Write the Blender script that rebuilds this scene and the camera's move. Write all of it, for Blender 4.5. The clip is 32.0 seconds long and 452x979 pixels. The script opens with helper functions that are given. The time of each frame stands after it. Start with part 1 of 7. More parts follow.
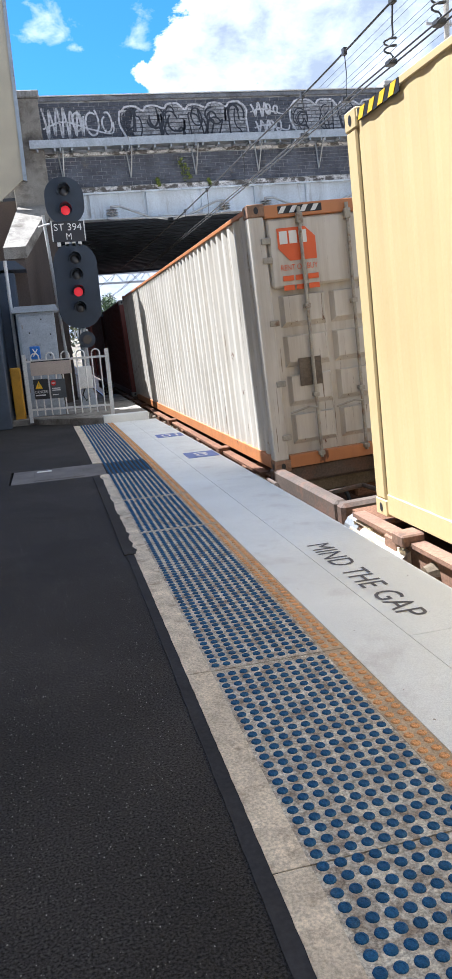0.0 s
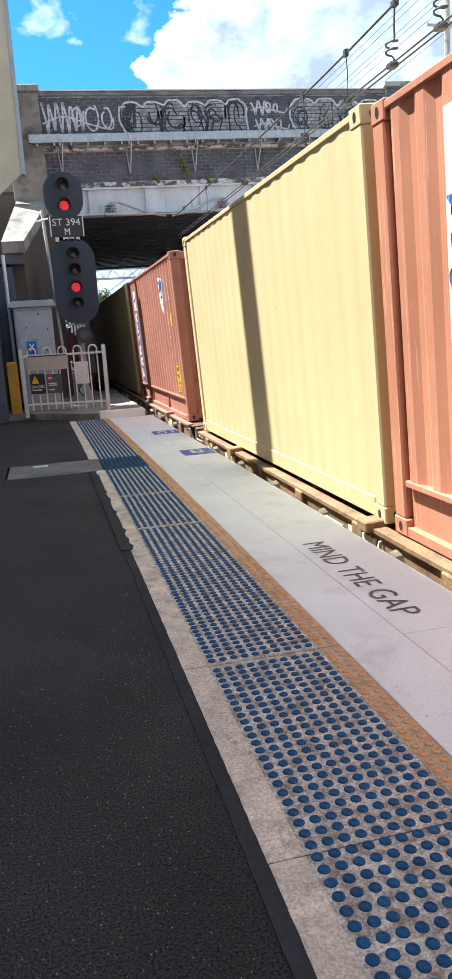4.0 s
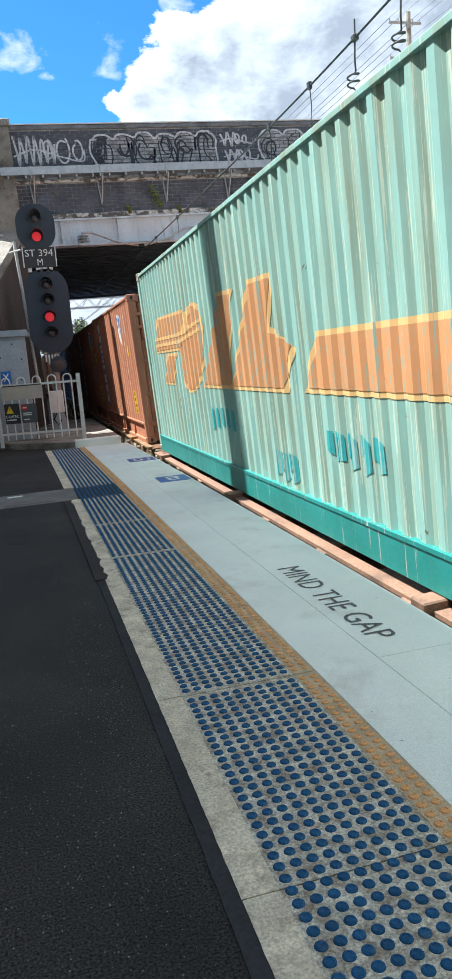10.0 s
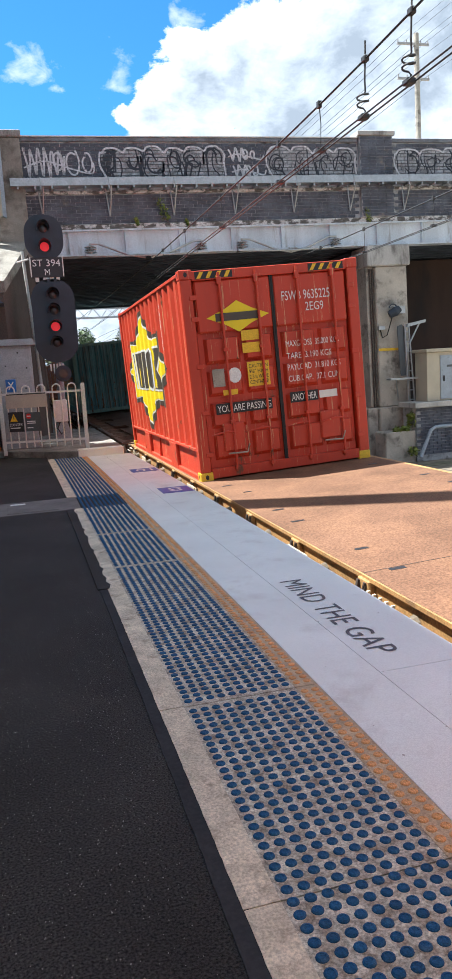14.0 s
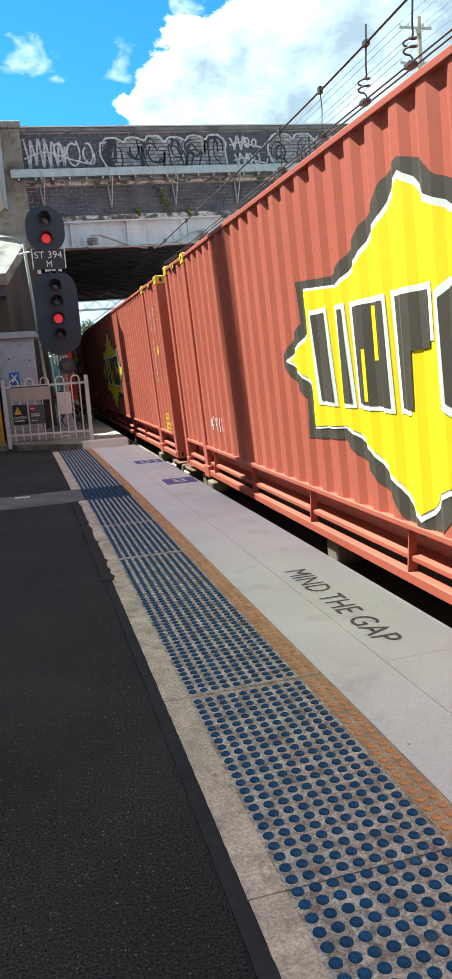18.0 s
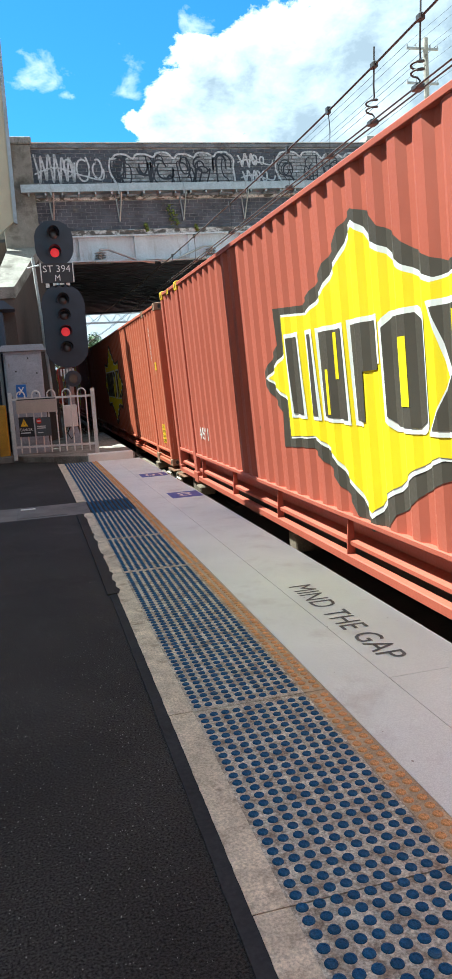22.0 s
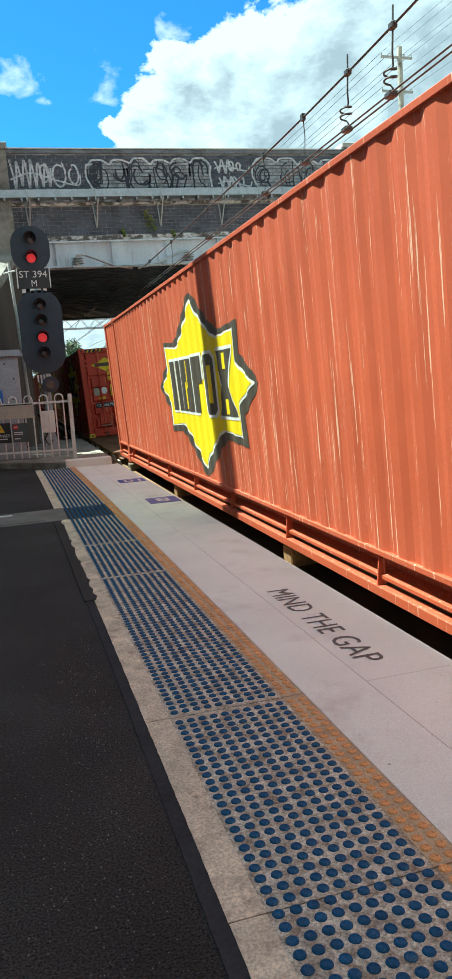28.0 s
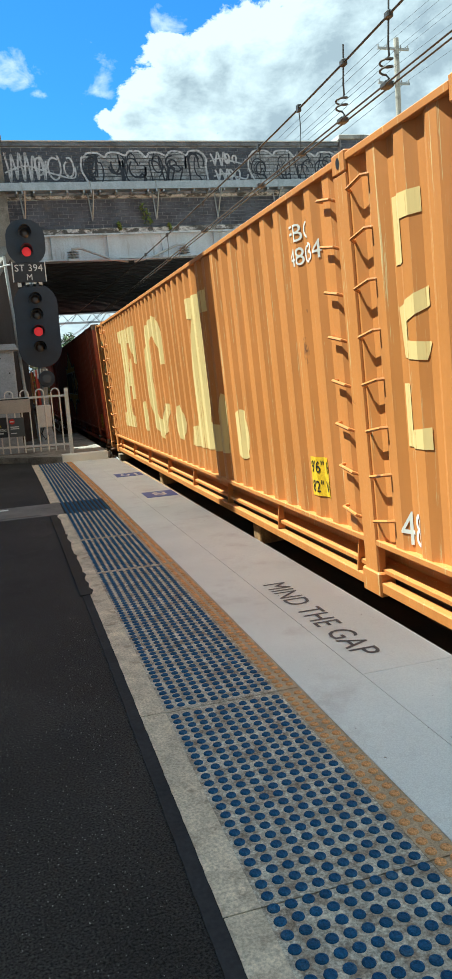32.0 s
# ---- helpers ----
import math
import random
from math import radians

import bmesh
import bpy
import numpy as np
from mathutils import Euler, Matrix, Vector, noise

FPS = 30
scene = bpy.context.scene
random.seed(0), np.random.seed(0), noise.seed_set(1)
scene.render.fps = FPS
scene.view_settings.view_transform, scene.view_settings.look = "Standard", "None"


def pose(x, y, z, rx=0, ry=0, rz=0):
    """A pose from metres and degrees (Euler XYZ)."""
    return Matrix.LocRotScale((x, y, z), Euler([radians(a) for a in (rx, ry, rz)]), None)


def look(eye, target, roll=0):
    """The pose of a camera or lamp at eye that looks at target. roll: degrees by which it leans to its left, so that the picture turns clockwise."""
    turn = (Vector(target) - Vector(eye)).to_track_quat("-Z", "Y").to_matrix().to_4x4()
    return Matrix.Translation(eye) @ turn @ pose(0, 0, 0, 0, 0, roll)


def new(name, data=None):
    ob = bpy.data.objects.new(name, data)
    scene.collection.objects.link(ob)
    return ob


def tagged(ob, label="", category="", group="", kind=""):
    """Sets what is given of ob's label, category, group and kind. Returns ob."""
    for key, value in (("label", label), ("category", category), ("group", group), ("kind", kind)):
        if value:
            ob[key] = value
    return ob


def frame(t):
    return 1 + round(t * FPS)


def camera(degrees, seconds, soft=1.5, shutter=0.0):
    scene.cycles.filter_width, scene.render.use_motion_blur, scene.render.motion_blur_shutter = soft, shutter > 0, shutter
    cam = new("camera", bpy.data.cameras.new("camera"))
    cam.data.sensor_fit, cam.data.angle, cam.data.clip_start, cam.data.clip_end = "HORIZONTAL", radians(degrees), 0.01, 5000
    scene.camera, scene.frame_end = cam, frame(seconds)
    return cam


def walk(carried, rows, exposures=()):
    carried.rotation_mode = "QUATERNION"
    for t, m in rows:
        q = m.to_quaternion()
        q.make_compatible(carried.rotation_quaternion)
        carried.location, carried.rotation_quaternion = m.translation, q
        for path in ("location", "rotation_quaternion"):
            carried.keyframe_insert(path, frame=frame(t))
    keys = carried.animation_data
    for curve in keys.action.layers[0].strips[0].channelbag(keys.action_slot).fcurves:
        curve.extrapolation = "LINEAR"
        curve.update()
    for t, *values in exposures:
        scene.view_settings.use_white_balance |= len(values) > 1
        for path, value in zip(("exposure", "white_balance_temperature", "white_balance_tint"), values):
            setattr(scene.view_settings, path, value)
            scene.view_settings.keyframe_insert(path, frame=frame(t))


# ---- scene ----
cam = camera(34.2, 32.0, soft=1.15)
PATH = [
    (0, (-0.544, -2.82, 1.392), (-0.117, -0.909, 0.987), -4.5),
    (0.5, (-0.541, -2.82, 1.391), (-0.111, -0.909, 0.984), -4.6),
    (1, (-0.549, -2.842, 1.407), (-0.112, -0.934, 0.995), -4.4),
    (1.5, (-0.558, -2.841, 1.405), (-0.118, -0.935, 0.991), -4.1),
    (2, (-0.56, -2.84, 1.404), (-0.119, -0.935, 0.981), -3.9),
    (2.5, (-0.567, -2.85, 1.407), (-0.126, -0.947, 0.979), -3.9),
    (3, (-0.564, -2.84, 1.403), (-0.124, -0.937, 0.976), -3.8),
    (3.5, (-0.576, -2.85, 1.403), (-0.134, -0.945, 0.983), -3.5),
    (5.5, (-0.555, -2.857, 1.408), (-0.102, -0.948, 1.019), -4.1),
    (6, (-0.544, -2.836, 1.397), (-0.09, -0.926, 1.019), -4.4),
    (6.5, (-0.54, -2.839, 1.398), (-0.079, -0.928, 1.026), -4.3),
    (7, (-0.536, -2.843, 1.401), (-0.063, -0.933, 1.043), -4.2),
    (7.5, (-0.537, -2.857, 1.411), (-0.054, -0.948, 1.06), -4.2),
    (8, (-0.536, -2.841, 1.399), (-0.049, -0.933, 1.051), -4.3),
    (8.5, (-0.548, -2.866, 1.413), (-0.058, -0.959, 1.065), -4.0),
    (9, (-0.545, -2.872, 1.41), (-0.053, -0.964, 1.063), -4.2),
    (9.5, (-0.543, -2.874, 1.416), (-0.044, -0.968, 1.07), -4.2),
    (10, (-0.53, -2.855, 1.407), (-0.026, -0.951, 1.057), -4.6),
    (10.5, (-0.534, -2.863, 1.407), (-0.027, -0.961, 1.057), -4.3),
    (11, (-0.538, -2.86, 1.406), (-0.031, -0.957, 1.056), -4.2),
    (11.5, (-0.559, -2.872, 1.412), (-0.047, -0.968, 1.073), -3.3),
    (12, (-0.568, -2.878, 1.416), (-0.059, -0.973, 1.084), -3.1),
    (12.5, (-0.571, -2.892, 1.422), (-0.062, -0.985, 1.095), -3.0),
    (13, (-0.567, -2.869, 1.408), (-0.059, -0.961, 1.087), -3.1),
    (13.5, (-0.556, -2.863, 1.407), (-0.048, -0.955, 1.089), -3.5),
    (14, (-0.563, -2.875, 1.413), (-0.056, -0.967, 1.096), -3.4),
    (14.5, (-0.548, -2.867, 1.41), (-0.045, -0.957, 1.091), -3.7),
    (16.5, (-0.551, -2.871, 1.415), (-0.056, -0.962, 1.081), -3.9),
    (17, (-0.548, -2.877, 1.415), (-0.057, -0.968, 1.076), -3.9),
    (17.5, (-0.538, -2.848, 1.398), (-0.049, -0.938, 1.06), -4.1),
    (18, (-0.546, -2.864, 1.407), (-0.056, -0.955, 1.066), -4.1),
    (18.5, (-0.541, -2.863, 1.409), (-0.049, -0.955, 1.063), -4.1),
    (19, (-0.546, -2.864, 1.407), (-0.053, -0.957, 1.059), -3.9),
    (19.5, (-0.552, -2.87, 1.408), (-0.061, -0.963, 1.059), -3.9),
    (20, (-0.551, -2.85, 1.399), (-0.062, -0.941, 1.053), -3.6),
    (20.5, (-0.558, -2.872, 1.408), (-0.075, -0.961, 1.069), -3.5),
    (21, (-0.558, -2.877, 1.412), (-0.075, -0.963, 1.092), -3.4),
    (21.5, (-0.554, -2.868, 1.409), (-0.071, -0.951, 1.103), -3.6),
    (22, (-0.565, -2.886, 1.42), (-0.081, -0.969, 1.116), -3.5),
    (22.5, (-0.562, -2.875, 1.41), (-0.078, -0.958, 1.109), -3.6),
    (23, (-0.559, -2.868, 1.407), (-0.072, -0.952, 1.107), -3.7),
    (23.5, (-0.558, -2.879, 1.415), (-0.058, -0.966, 1.111), -3.6),
    (24, (-0.547, -2.861, 1.407), (-0.047, -0.948, 1.105), -3.9),
    (24.5, (-0.547, -2.868, 1.408), (-0.043, -0.956, 1.108), -3.8),
    (25, (-0.547, -2.87, 1.409), (-0.038, -0.96, 1.109), -3.7),
    (25.5, (-0.55, -2.879, 1.41), (-0.031, -0.97, 1.115), -3.6),
    (27.5, (-0.543, -2.87, 1.405), (-0.009, -0.965, 1.115), -3.6),
    (28, (-0.545, -2.883, 1.415), (-0.007, -0.979, 1.122), -3.7),
    (28.5, (-0.542, -2.89, 1.422), (-0.006, -0.987, 1.12), -3.9),
    (29, (-0.54, -2.882, 1.417), (-0.005, -0.98, 1.111), -3.9),
    (29.5, (-0.53, -2.859, 1.402), (0.005, -0.957, 1.095), -4.3),
    (30, (-0.533, -2.868, 1.411), (0.005, -0.967, 1.1), -4.0),
    (30.5, (-0.551, -2.884, 1.413), (-0.011, -0.985, 1.091), -3.8),
    (31, (-0.539, -2.87, 1.404), (-0.001, -0.97, 1.085), -3.9),
    (31.5, (-0.535, -2.868, 1.408), (0.008, -0.968, 1.097), -4.1),
    (32, (-0.528, -2.868, 1.406), (0.014, -0.968, 1.097), -3.9),
]
EXPOSURES = ((0.0, 1.57, 5400, 11), (1.0, 1.42, 5400, 9), (2.0, 1.42, 5420, 7), (3.0, 1.57, 5380, 4), (6.0, 1.72, 5800, 4), (7.0, 1.59, 5700, 2), (9.0, 1.52, 5680, 4), (10.0, 1.38, 5700, 6), (12.0, 1.55, 5650, 10), (13.0, 1.51, 5600, 3), (14.0, 1.47, 5700, 5), (18.0, 1.57, 5450, -7), (22.0, 1.55, 5420, -7), (24.0, 1.39, 5450, -8), (25.0, 1.52, 5500, -10), (28.0, 1.37, 5500, -16), (30.0, 1.42, 5500, -14), (32.0, 1.25, 5600, -10))
walk(cam, [(t, look(eye, target, roll)) for t, eye, target, roll in PATH], exposures=EXPOSURES)

# ---- light ----
SUN_TO = Vector((0.413, -0.273, -0.868))
world = bpy.data.worlds.new("world")
scene.world = world
world.use_nodes = True
wn, wl = world.node_tree.nodes, world.node_tree.links
wn.clear()
w_out = wn.new("ShaderNodeOutputWorld")
w_bg = wn.new("ShaderNodeBackground")
w_bg.inputs["Strength"].default_value = 0.165
w_sky = wn.new("ShaderNodeTexSky")
w_sky.sky_type = "NISHITA"
w_sky.sun_disc = False
w_sky.sun_elevation = radians(60.3)
w_sky.sun_rotation = math.atan2(-SUN_TO.x, -SUN_TO.y)
w_sky.ozone_density = 2.5
w_sky.dust_density = 0.3
w_co = wn.new("ShaderNodeTexCoord")
w_map = wn.new("ShaderNodeMapping")
w_map.inputs["Scale"].default_value = (1.0, 1.0, 1.6)
wl.new(w_co.outputs["Generated"], w_map.inputs["Vector"])


def w_noise(scale, detail, rough, dist=0.0):
    n = wn.new("ShaderNodeTexNoise")
    n.inputs["Scale"].default_value = scale
    n.inputs["Detail"].default_value = detail
    n.inputs["Roughness"].default_value = rough
    n.inputs["Distortion"].default_value = dist
    wl.new(w_map.outputs["Vector"], n.inputs["Vector"])
    return n


def w_math(op, a, b=None):
    n = wn.new("ShaderNodeMath")
    n.operation = op
    for i, v in enumerate((a, b)):
        if v is None:
            continue
        if isinstance(v, (int, float)):
            n.inputs[i].default_value = v
        else:
            wl.new(v, n.inputs[i])
    return n.outputs[0]


# one bulging cumulus ahead to the right, small torn wisps in the blue beside it; unseen cloud elsewhere is added to
# whiten the fill light
CUMULUS = ((0.194, 0.933, 0.304, 0.049), (0.237, 0.913, 0.333, 0.061), (0.290, 0.894, 0.343, 0.072), (0.338, 0.875, 0.347, 0.089), (0.397, 0.846, 0.355, 0.119), (0.486, 0.809, 0.331, 0.195), (0.241, 0.929, 0.280, 0.072), (0.350, 0.893, 0.282, 0.102), (0.446, 0.855, 0.265, 0.136))
WISPS = ((0.044, 0.930, 0.366, 0.022), (0.070, 0.936, 0.345, 0.011), (0.137, 0.923, 0.359, 0.027), (0.227, 0.890, 0.395, 0.019))


w_stir = w_noise(13.0, 5.0, 0.6)
w_push = wn.new("ShaderNodeVectorMath")
w_push.operation = "MULTIPLY_ADD"
w_push.inputs[1].default_value = (0.085, 0.085, 0.085)
wl.new(w_stir.outputs["Color"], w_push.inputs[0])
w_off = wn.new("ShaderNodeVectorMath")
w_off.operation = "ADD"
w_off.inputs[1].default_value = (-0.0425, -0.0425, -0.0425)
wl.new(w_co.outputs["Generated"], w_off.inputs[0])
wl.new(w_off.outputs["Vector"], w_push.inputs[2])


def w_puffs(puffs):
    """How deep a direction lies inside a cluster of round puffs: 1 at a centre, 0 at a rim."""
    out = None
    for x, y, z, r in puffs:
        d = wn.new("ShaderNodeVectorMath")
        d.operation = "DISTANCE"
        wl.new(w_push.outputs["Vector"], d.inputs[0])
        d.inputs[1].default_value = (x, y, z)
        v = w_math("SUBTRACT", 1.0, w_math("DIVIDE", d.outputs["Value"], r))
        out = v if out is None else w_math("MAXIMUM", out, v)
    return out


# blue gap where the camera looks; the cloud around it is added for neutral fill
w_gap = wn.new("ShaderNodeVectorMath")
w_gap.operation = "DOT_PRODUCT"
wl.new(w_co.outputs["Generated"], w_gap.inputs[0])
w_gap.inputs[1].default_value = (-0.1, 0.9, 0.42)
w_up = wn.new("ShaderNodeSeparateXYZ")
wl.new(w_co.outputs["Generated"], w_up.inputs[0])
low_haze = w_math("MULTIPLY", w_math("SUBTRACT", 0.14, w_up.outputs["Z"]), 9.0)
bank = w_math("MAXIMUM", w_math("MAXIMUM", w_math("MULTIPLY", w_puffs(CUMULUS), 1.3), low_haze), w_math("MULTIPLY", w_math("SUBTRACT", 0.78, w_gap.outputs["Value"]), 3.0))
big = w_noise(5.5, 6.0, 0.56, 0.15)
fine = w_noise(17.0, 9.0, 0.66, 0.25)
cov = w_math("ADD", w_math("ADD", bank, w_math("MULTIPLY", w_math("SUBTRACT", big.outputs["Fac"], 0.5), 1.0)),
             w_math("MULTIPLY", w_math("SUBTRACT", fine.outputs["Fac"], 0.5), 1.9))
w_ramp = wn.new("ShaderNodeValToRGB")
w_ramp.color_ramp.elements[0].position = 0.02
w_ramp.color_ramp.elements[1].position = 0.17
wl.new(cov, w_ramp.inputs["Fac"])
w_cl = wn.new("ShaderNodeValToRGB")
w_cl.color_ramp.elements[0].position = 0.34
w_cl.color_ramp.elements[0].color = (1.35, 1.46, 1.62, 1)
w_cl.color_ramp.elements[1].position = 0.62
w_cl.color_ramp.elements[1].color = (2.75, 2.8, 2.86, 1)
w_shade = w_noise(7.0, 7.0, 0.58, 0.2)
wl.new(w_math("SUBTRACT", w_math("ADD", w_shade.outputs["Fac"], 0.12), w_math("MULTIPLY", w_math("MAXIMUM", w_math("SUBTRACT", cov, 0.35), 0.0), 0.28)), w_cl.inputs["Fac"])
w_mix = wn.new("ShaderNodeMix")
w_mix.data_type = "RGBA"
w_small = w_noise(26.0, 7.0, 0.62, 0.5)
w_wisp = wn.new("ShaderNodeValToRGB")
w_wisp.color_ramp.elements[0].position = 0.05
w_wisp.color_ramp.elements[1].position = 0.95
wl.new(w_math("ADD", w_puffs(WISPS), w_math("MULTIPLY", w_math("SUBTRACT", w_small.outputs["Fac"], 0.52), 3.2)), w_wisp.inputs["Fac"])
w_near = w_math("MULTIPLY", w_math("GREATER_THAN", w_puffs(WISPS), -0.5), w_wisp.outputs["Color"])
wl.new(w_math("MAXIMUM", w_ramp.outputs["Color"], w_math("MULTIPLY", w_near, 0.62)), w_mix.inputs["Factor"])
w_tint = wn.new("ShaderNodeMix")
w_tint.data_type, w_tint.blend_type = "RGBA", "MULTIPLY"
w_tint.inputs["Factor"].default_value = 1.0
w_tint.inputs["B"].default_value = (0.175, 0.36, 0.575, 1)
wl.new(w_sky.outputs["Color"], w_tint.inputs["A"])
wl.new(w_tint.outputs["Result"], w_mix.inputs["A"])
wl.new(w_cl.outputs["Color"], w_mix.inputs["B"])
wl.new(w_mix.outputs["Result"], w_bg.inputs["Color"])
wl.new(w_bg.outputs["Background"], w_out.inputs["Surface"])

sun = new("sun", bpy.data.lights.new("sun", "SUN"))
sun.data.energy = 5.0
sun.data.angle = radians(0.55)
sun.data.color = (1.0, 0.92, 0.80)
sun.matrix_world = look((0, 0, 30), Vector((0, 0, 30)) + SUN_TO)
scene.view_settings.exposure = 0.0

# ---- materials ----
def nodes(name):
    m = bpy.data.materials.new(name)
    m.use_nodes = True
    nt = m.node_tree
    return m, nt.nodes, nt.links, nt.nodes["Principled BSDF"]


def tex(N, L, scale, detail=4.0, rough=0.55, stretch=(1, 1, 1), coord="Object", dist=0.0):
    co = N.new("ShaderNodeTexCoord")
    mp = N.new("ShaderNodeMapping")
    mp.inputs["Scale"].default_value = stretch
    n = N.new("ShaderNodeTexNoise")
    n.inputs["Scale"].default_value = scale
    n.inputs["Detail"].default_value = detail
    n.inputs["Roughness"].default_value = rough
    n.inputs["Distortion"].default_value = dist
    L.new(co.outputs[coord], mp.inputs["Vector"])
    L.new(mp.outputs["Vector"], n.inputs["Vector"])
    return n.outputs["Fac"]


def ramp(N, L, fac, p0, p1, c0=(0, 0, 0), c1=(1, 1, 1)):
    r = N.new("ShaderNodeValToRGB")
    r.color_ramp.elements[0].position, r.color_ramp.elements[1].position = p0, p1
    r.color_ramp.elements[0].color, r.color_ramp.elements[1].color = (*c0, 1), (*c1, 1)
    L.new(fac, r.inputs["Fac"])
    return r.outputs["Color"]


def mix(N, L, fac, a, b, mode="MIX"):
    m = N.new("ShaderNodeMix")
    m.data_type, m.blend_type = "RGBA", mode
    for key, v in (("Factor", fac), ("A", a), ("B", b)):
        if isinstance(v, (int, float)):
            m.inputs[key].default_value = v
        elif isinstance(v, tuple):
            m.inputs[key].default_value = (*v, 1)
        else:
            L.new(v, m.inputs[key])
    return m.outputs["Result"]


def bump(N, L, B, height, strength, dist=0.01):
    b = N.new("ShaderNodeBump")
    b.inputs["Strength"].default_value, b.inputs["Distance"].default_value = strength, dist
    L.new(height, b.inputs["Height"])
    L.new(b.outputs["Normal"], B.inputs["Normal"])


def surface(name, col, rough=0.6, metal=0.0, vary=0.25, scale=3.0, fine=60.0, grit=0.12, relief=0.2, col2=None, patch=(0.55, 0.75), stretch=(1, 1, 1), spec=0.5):
    """A plain material with soft large stains, a fine grain and a little relief."""
    m, N, L, B = nodes(name)
    a = tex(N, L, scale, 6, 0.6, stretch)
    f = tex(N, L, fine, 3, 0.6)
    dark = tuple(c * (1 - vary) for c in col)
    lite = tuple(min(1, c * (1 + vary)) for c in col)
    c = mix(N, L, ramp(N, L, a, 0.3, 0.7), dark, lite)
    if col2:
        c = mix(N, L, ramp(N, L, tex(N, L, scale * 1.7, 8, 0.65, stretch), *patch), c, col2)
    g = ramp(N, L, f, 0.35, 0.65, (1 - grit,) * 3, (1 + grit,) * 3)
    c = mix(N, L, 1.0, c, g, "MULTIPLY")
    L.new(c, B.inputs["Base Color"])
    B.inputs["Roughness"].default_value, B.inputs["Metallic"].default_value = rough, metal
    B.inputs["Specular IOR Level"].default_value = spec
    if relief:
        bump(N, L, B, f, relief, 0.004)
    return m


def paint(name, col, rust=0.12, fade=0.12, scratch=0.0, rough=0.45, rustcol=(0.16, 0.065, 0.03), scratchcol=(0.5, 0.45, 0.4), streak=0.25, streakcol=None):
    """Weathered container paint: faded, streaked down, chipped to rust or undercoat."""
    m, N, L, B = nodes(name)
    big = tex(N, L, 0.9, 5, 0.6)
    c = mix(N, L, ramp(N, L, big, 0.3, 0.7), tuple(v * (1 - fade) for v in col), tuple(min(1, v * (1 + fade) + 0.008) for v in col))
    st = tex(N, L, 2.2, 6, 0.65, (3.0, 3.0, 0.22))
    c = mix(N, L, ramp(N, L, st, 0.44, 0.66, (0, 0, 0), (streak,) * 3), c, streakcol or tuple(v * 0.55 + 0.02 for v in col))
    if scratch:
        sc = tex(N, L, 5.0, 9, 0.72, (7.0, 7.0, 0.16))
        c = mix(N, L, ramp(N, L, sc, 0.63 - scratch * 0.5, 0.65 - scratch * 0.5), c, scratchcol)
    ru = tex(N, L, 3.1, 9, 0.7, (1, 1, 0.6), dist=0.3)
    c = mix(N, L, ramp(N, L, ru, 0.71 - rust * 0.55, 0.74 - rust * 0.5), c, rustcol)
    L.new(c, B.inputs["Base Color"])
    f = tex(N, L, 45, 3, 0.6)
    r = ramp(N, L, f, 0.3, 0.7, (rough - 0.08,) * 3, (rough + 0.14,) * 3)
    L.new(r, B.inputs["Roughness"])
    bump(N, L, B, tex(N, L, 2.4, 3, 0.5, (1, 1, 0.5)), 0.25, 0.02)
    return m


M = {}
M["asphalt"] = surface("asphalt", (0.034, 0.0312, 0.028), 0.84, vary=0.35, scale=0.9, fine=130, grit=0.9, relief=1.4, col2=(0.06, 0.054, 0.048), patch=(0.55, 0.8), spec=0.25)
M["sealant"] = surface("sealant", (0.04, 0.04, 0.043), 0.9, vary=0.2, scale=4, fine=60, relief=0.2, spec=0.1)
M["border"] = surface("border", (0.6, 0.52, 0.395), 0.88, vary=0.26, scale=6, fine=110, grit=0.25, relief=0.8, col2=(0.3, 0.235, 0.165), patch=(0.53, 0.72))
M["paver"] = surface("paver", (0.54, 0.5, 0.41), 0.88, vary=0.22, scale=9, fine=120, grit=0.4, relief=0.7, col2=(0.25, 0.2, 0.15), patch=(0.42, 0.62))
M["white_slab"] = surface("white_slab", (0.77, 0.785, 0.75), 0.72, vary=0.07, scale=1.3, fine=190, grit=0.1, relief=0.3, col2=(0.58, 0.555, 0.52), patch=(0.54, 0.78))
M["coping_stain"] = surface("coping_stain", (0.3, 0.27, 0.24), 0.8, vary=0.3, scale=9)
M["grit_stone"] = surface("grit_stone", (0.29, 0.275, 0.255), 0.8, vary=0.5, scale=90, relief=0)
M["dot_blue"] = surface("dot_blue", (0.014, 0.075, 0.175), 0.72, vary=0.3, scale=9, fine=200, grit=0.3, relief=0.3, col2=(0.07, 0.13, 0.2), patch=(0.55, 0.75), spec=0.25)
M["dot_yellow"] = surface("dot_yellow", (0.66, 0.34, 0.14), 0.75, vary=0.3, scale=9, fine=200, grit=0.3, relief=0.3, col2=(0.45, 0.27, 0.13), patch=(0.52, 0.7), spec=0.25)
M["yellow_ground"] = surface("yellow_ground", (0.47, 0.35, 0.22), 0.8, vary=0.3, scale=8, fine=160, grit=0.25, relief=0.5, col2=(0.42, 0.32, 0.21), patch=(0.52, 0.72))
M["stencil"] = surface("stencil", (0.1, 0.095, 0.1), 0.7, vary=0.3, scale=12, fine=120, col2=(0.4, 0.38, 0.36), patch=(0.62, 0.72))
M["sign_blue"] = surface("sign_blue", (0.025, 0.1, 0.42), 0.4, vary=0.12, scale=6)
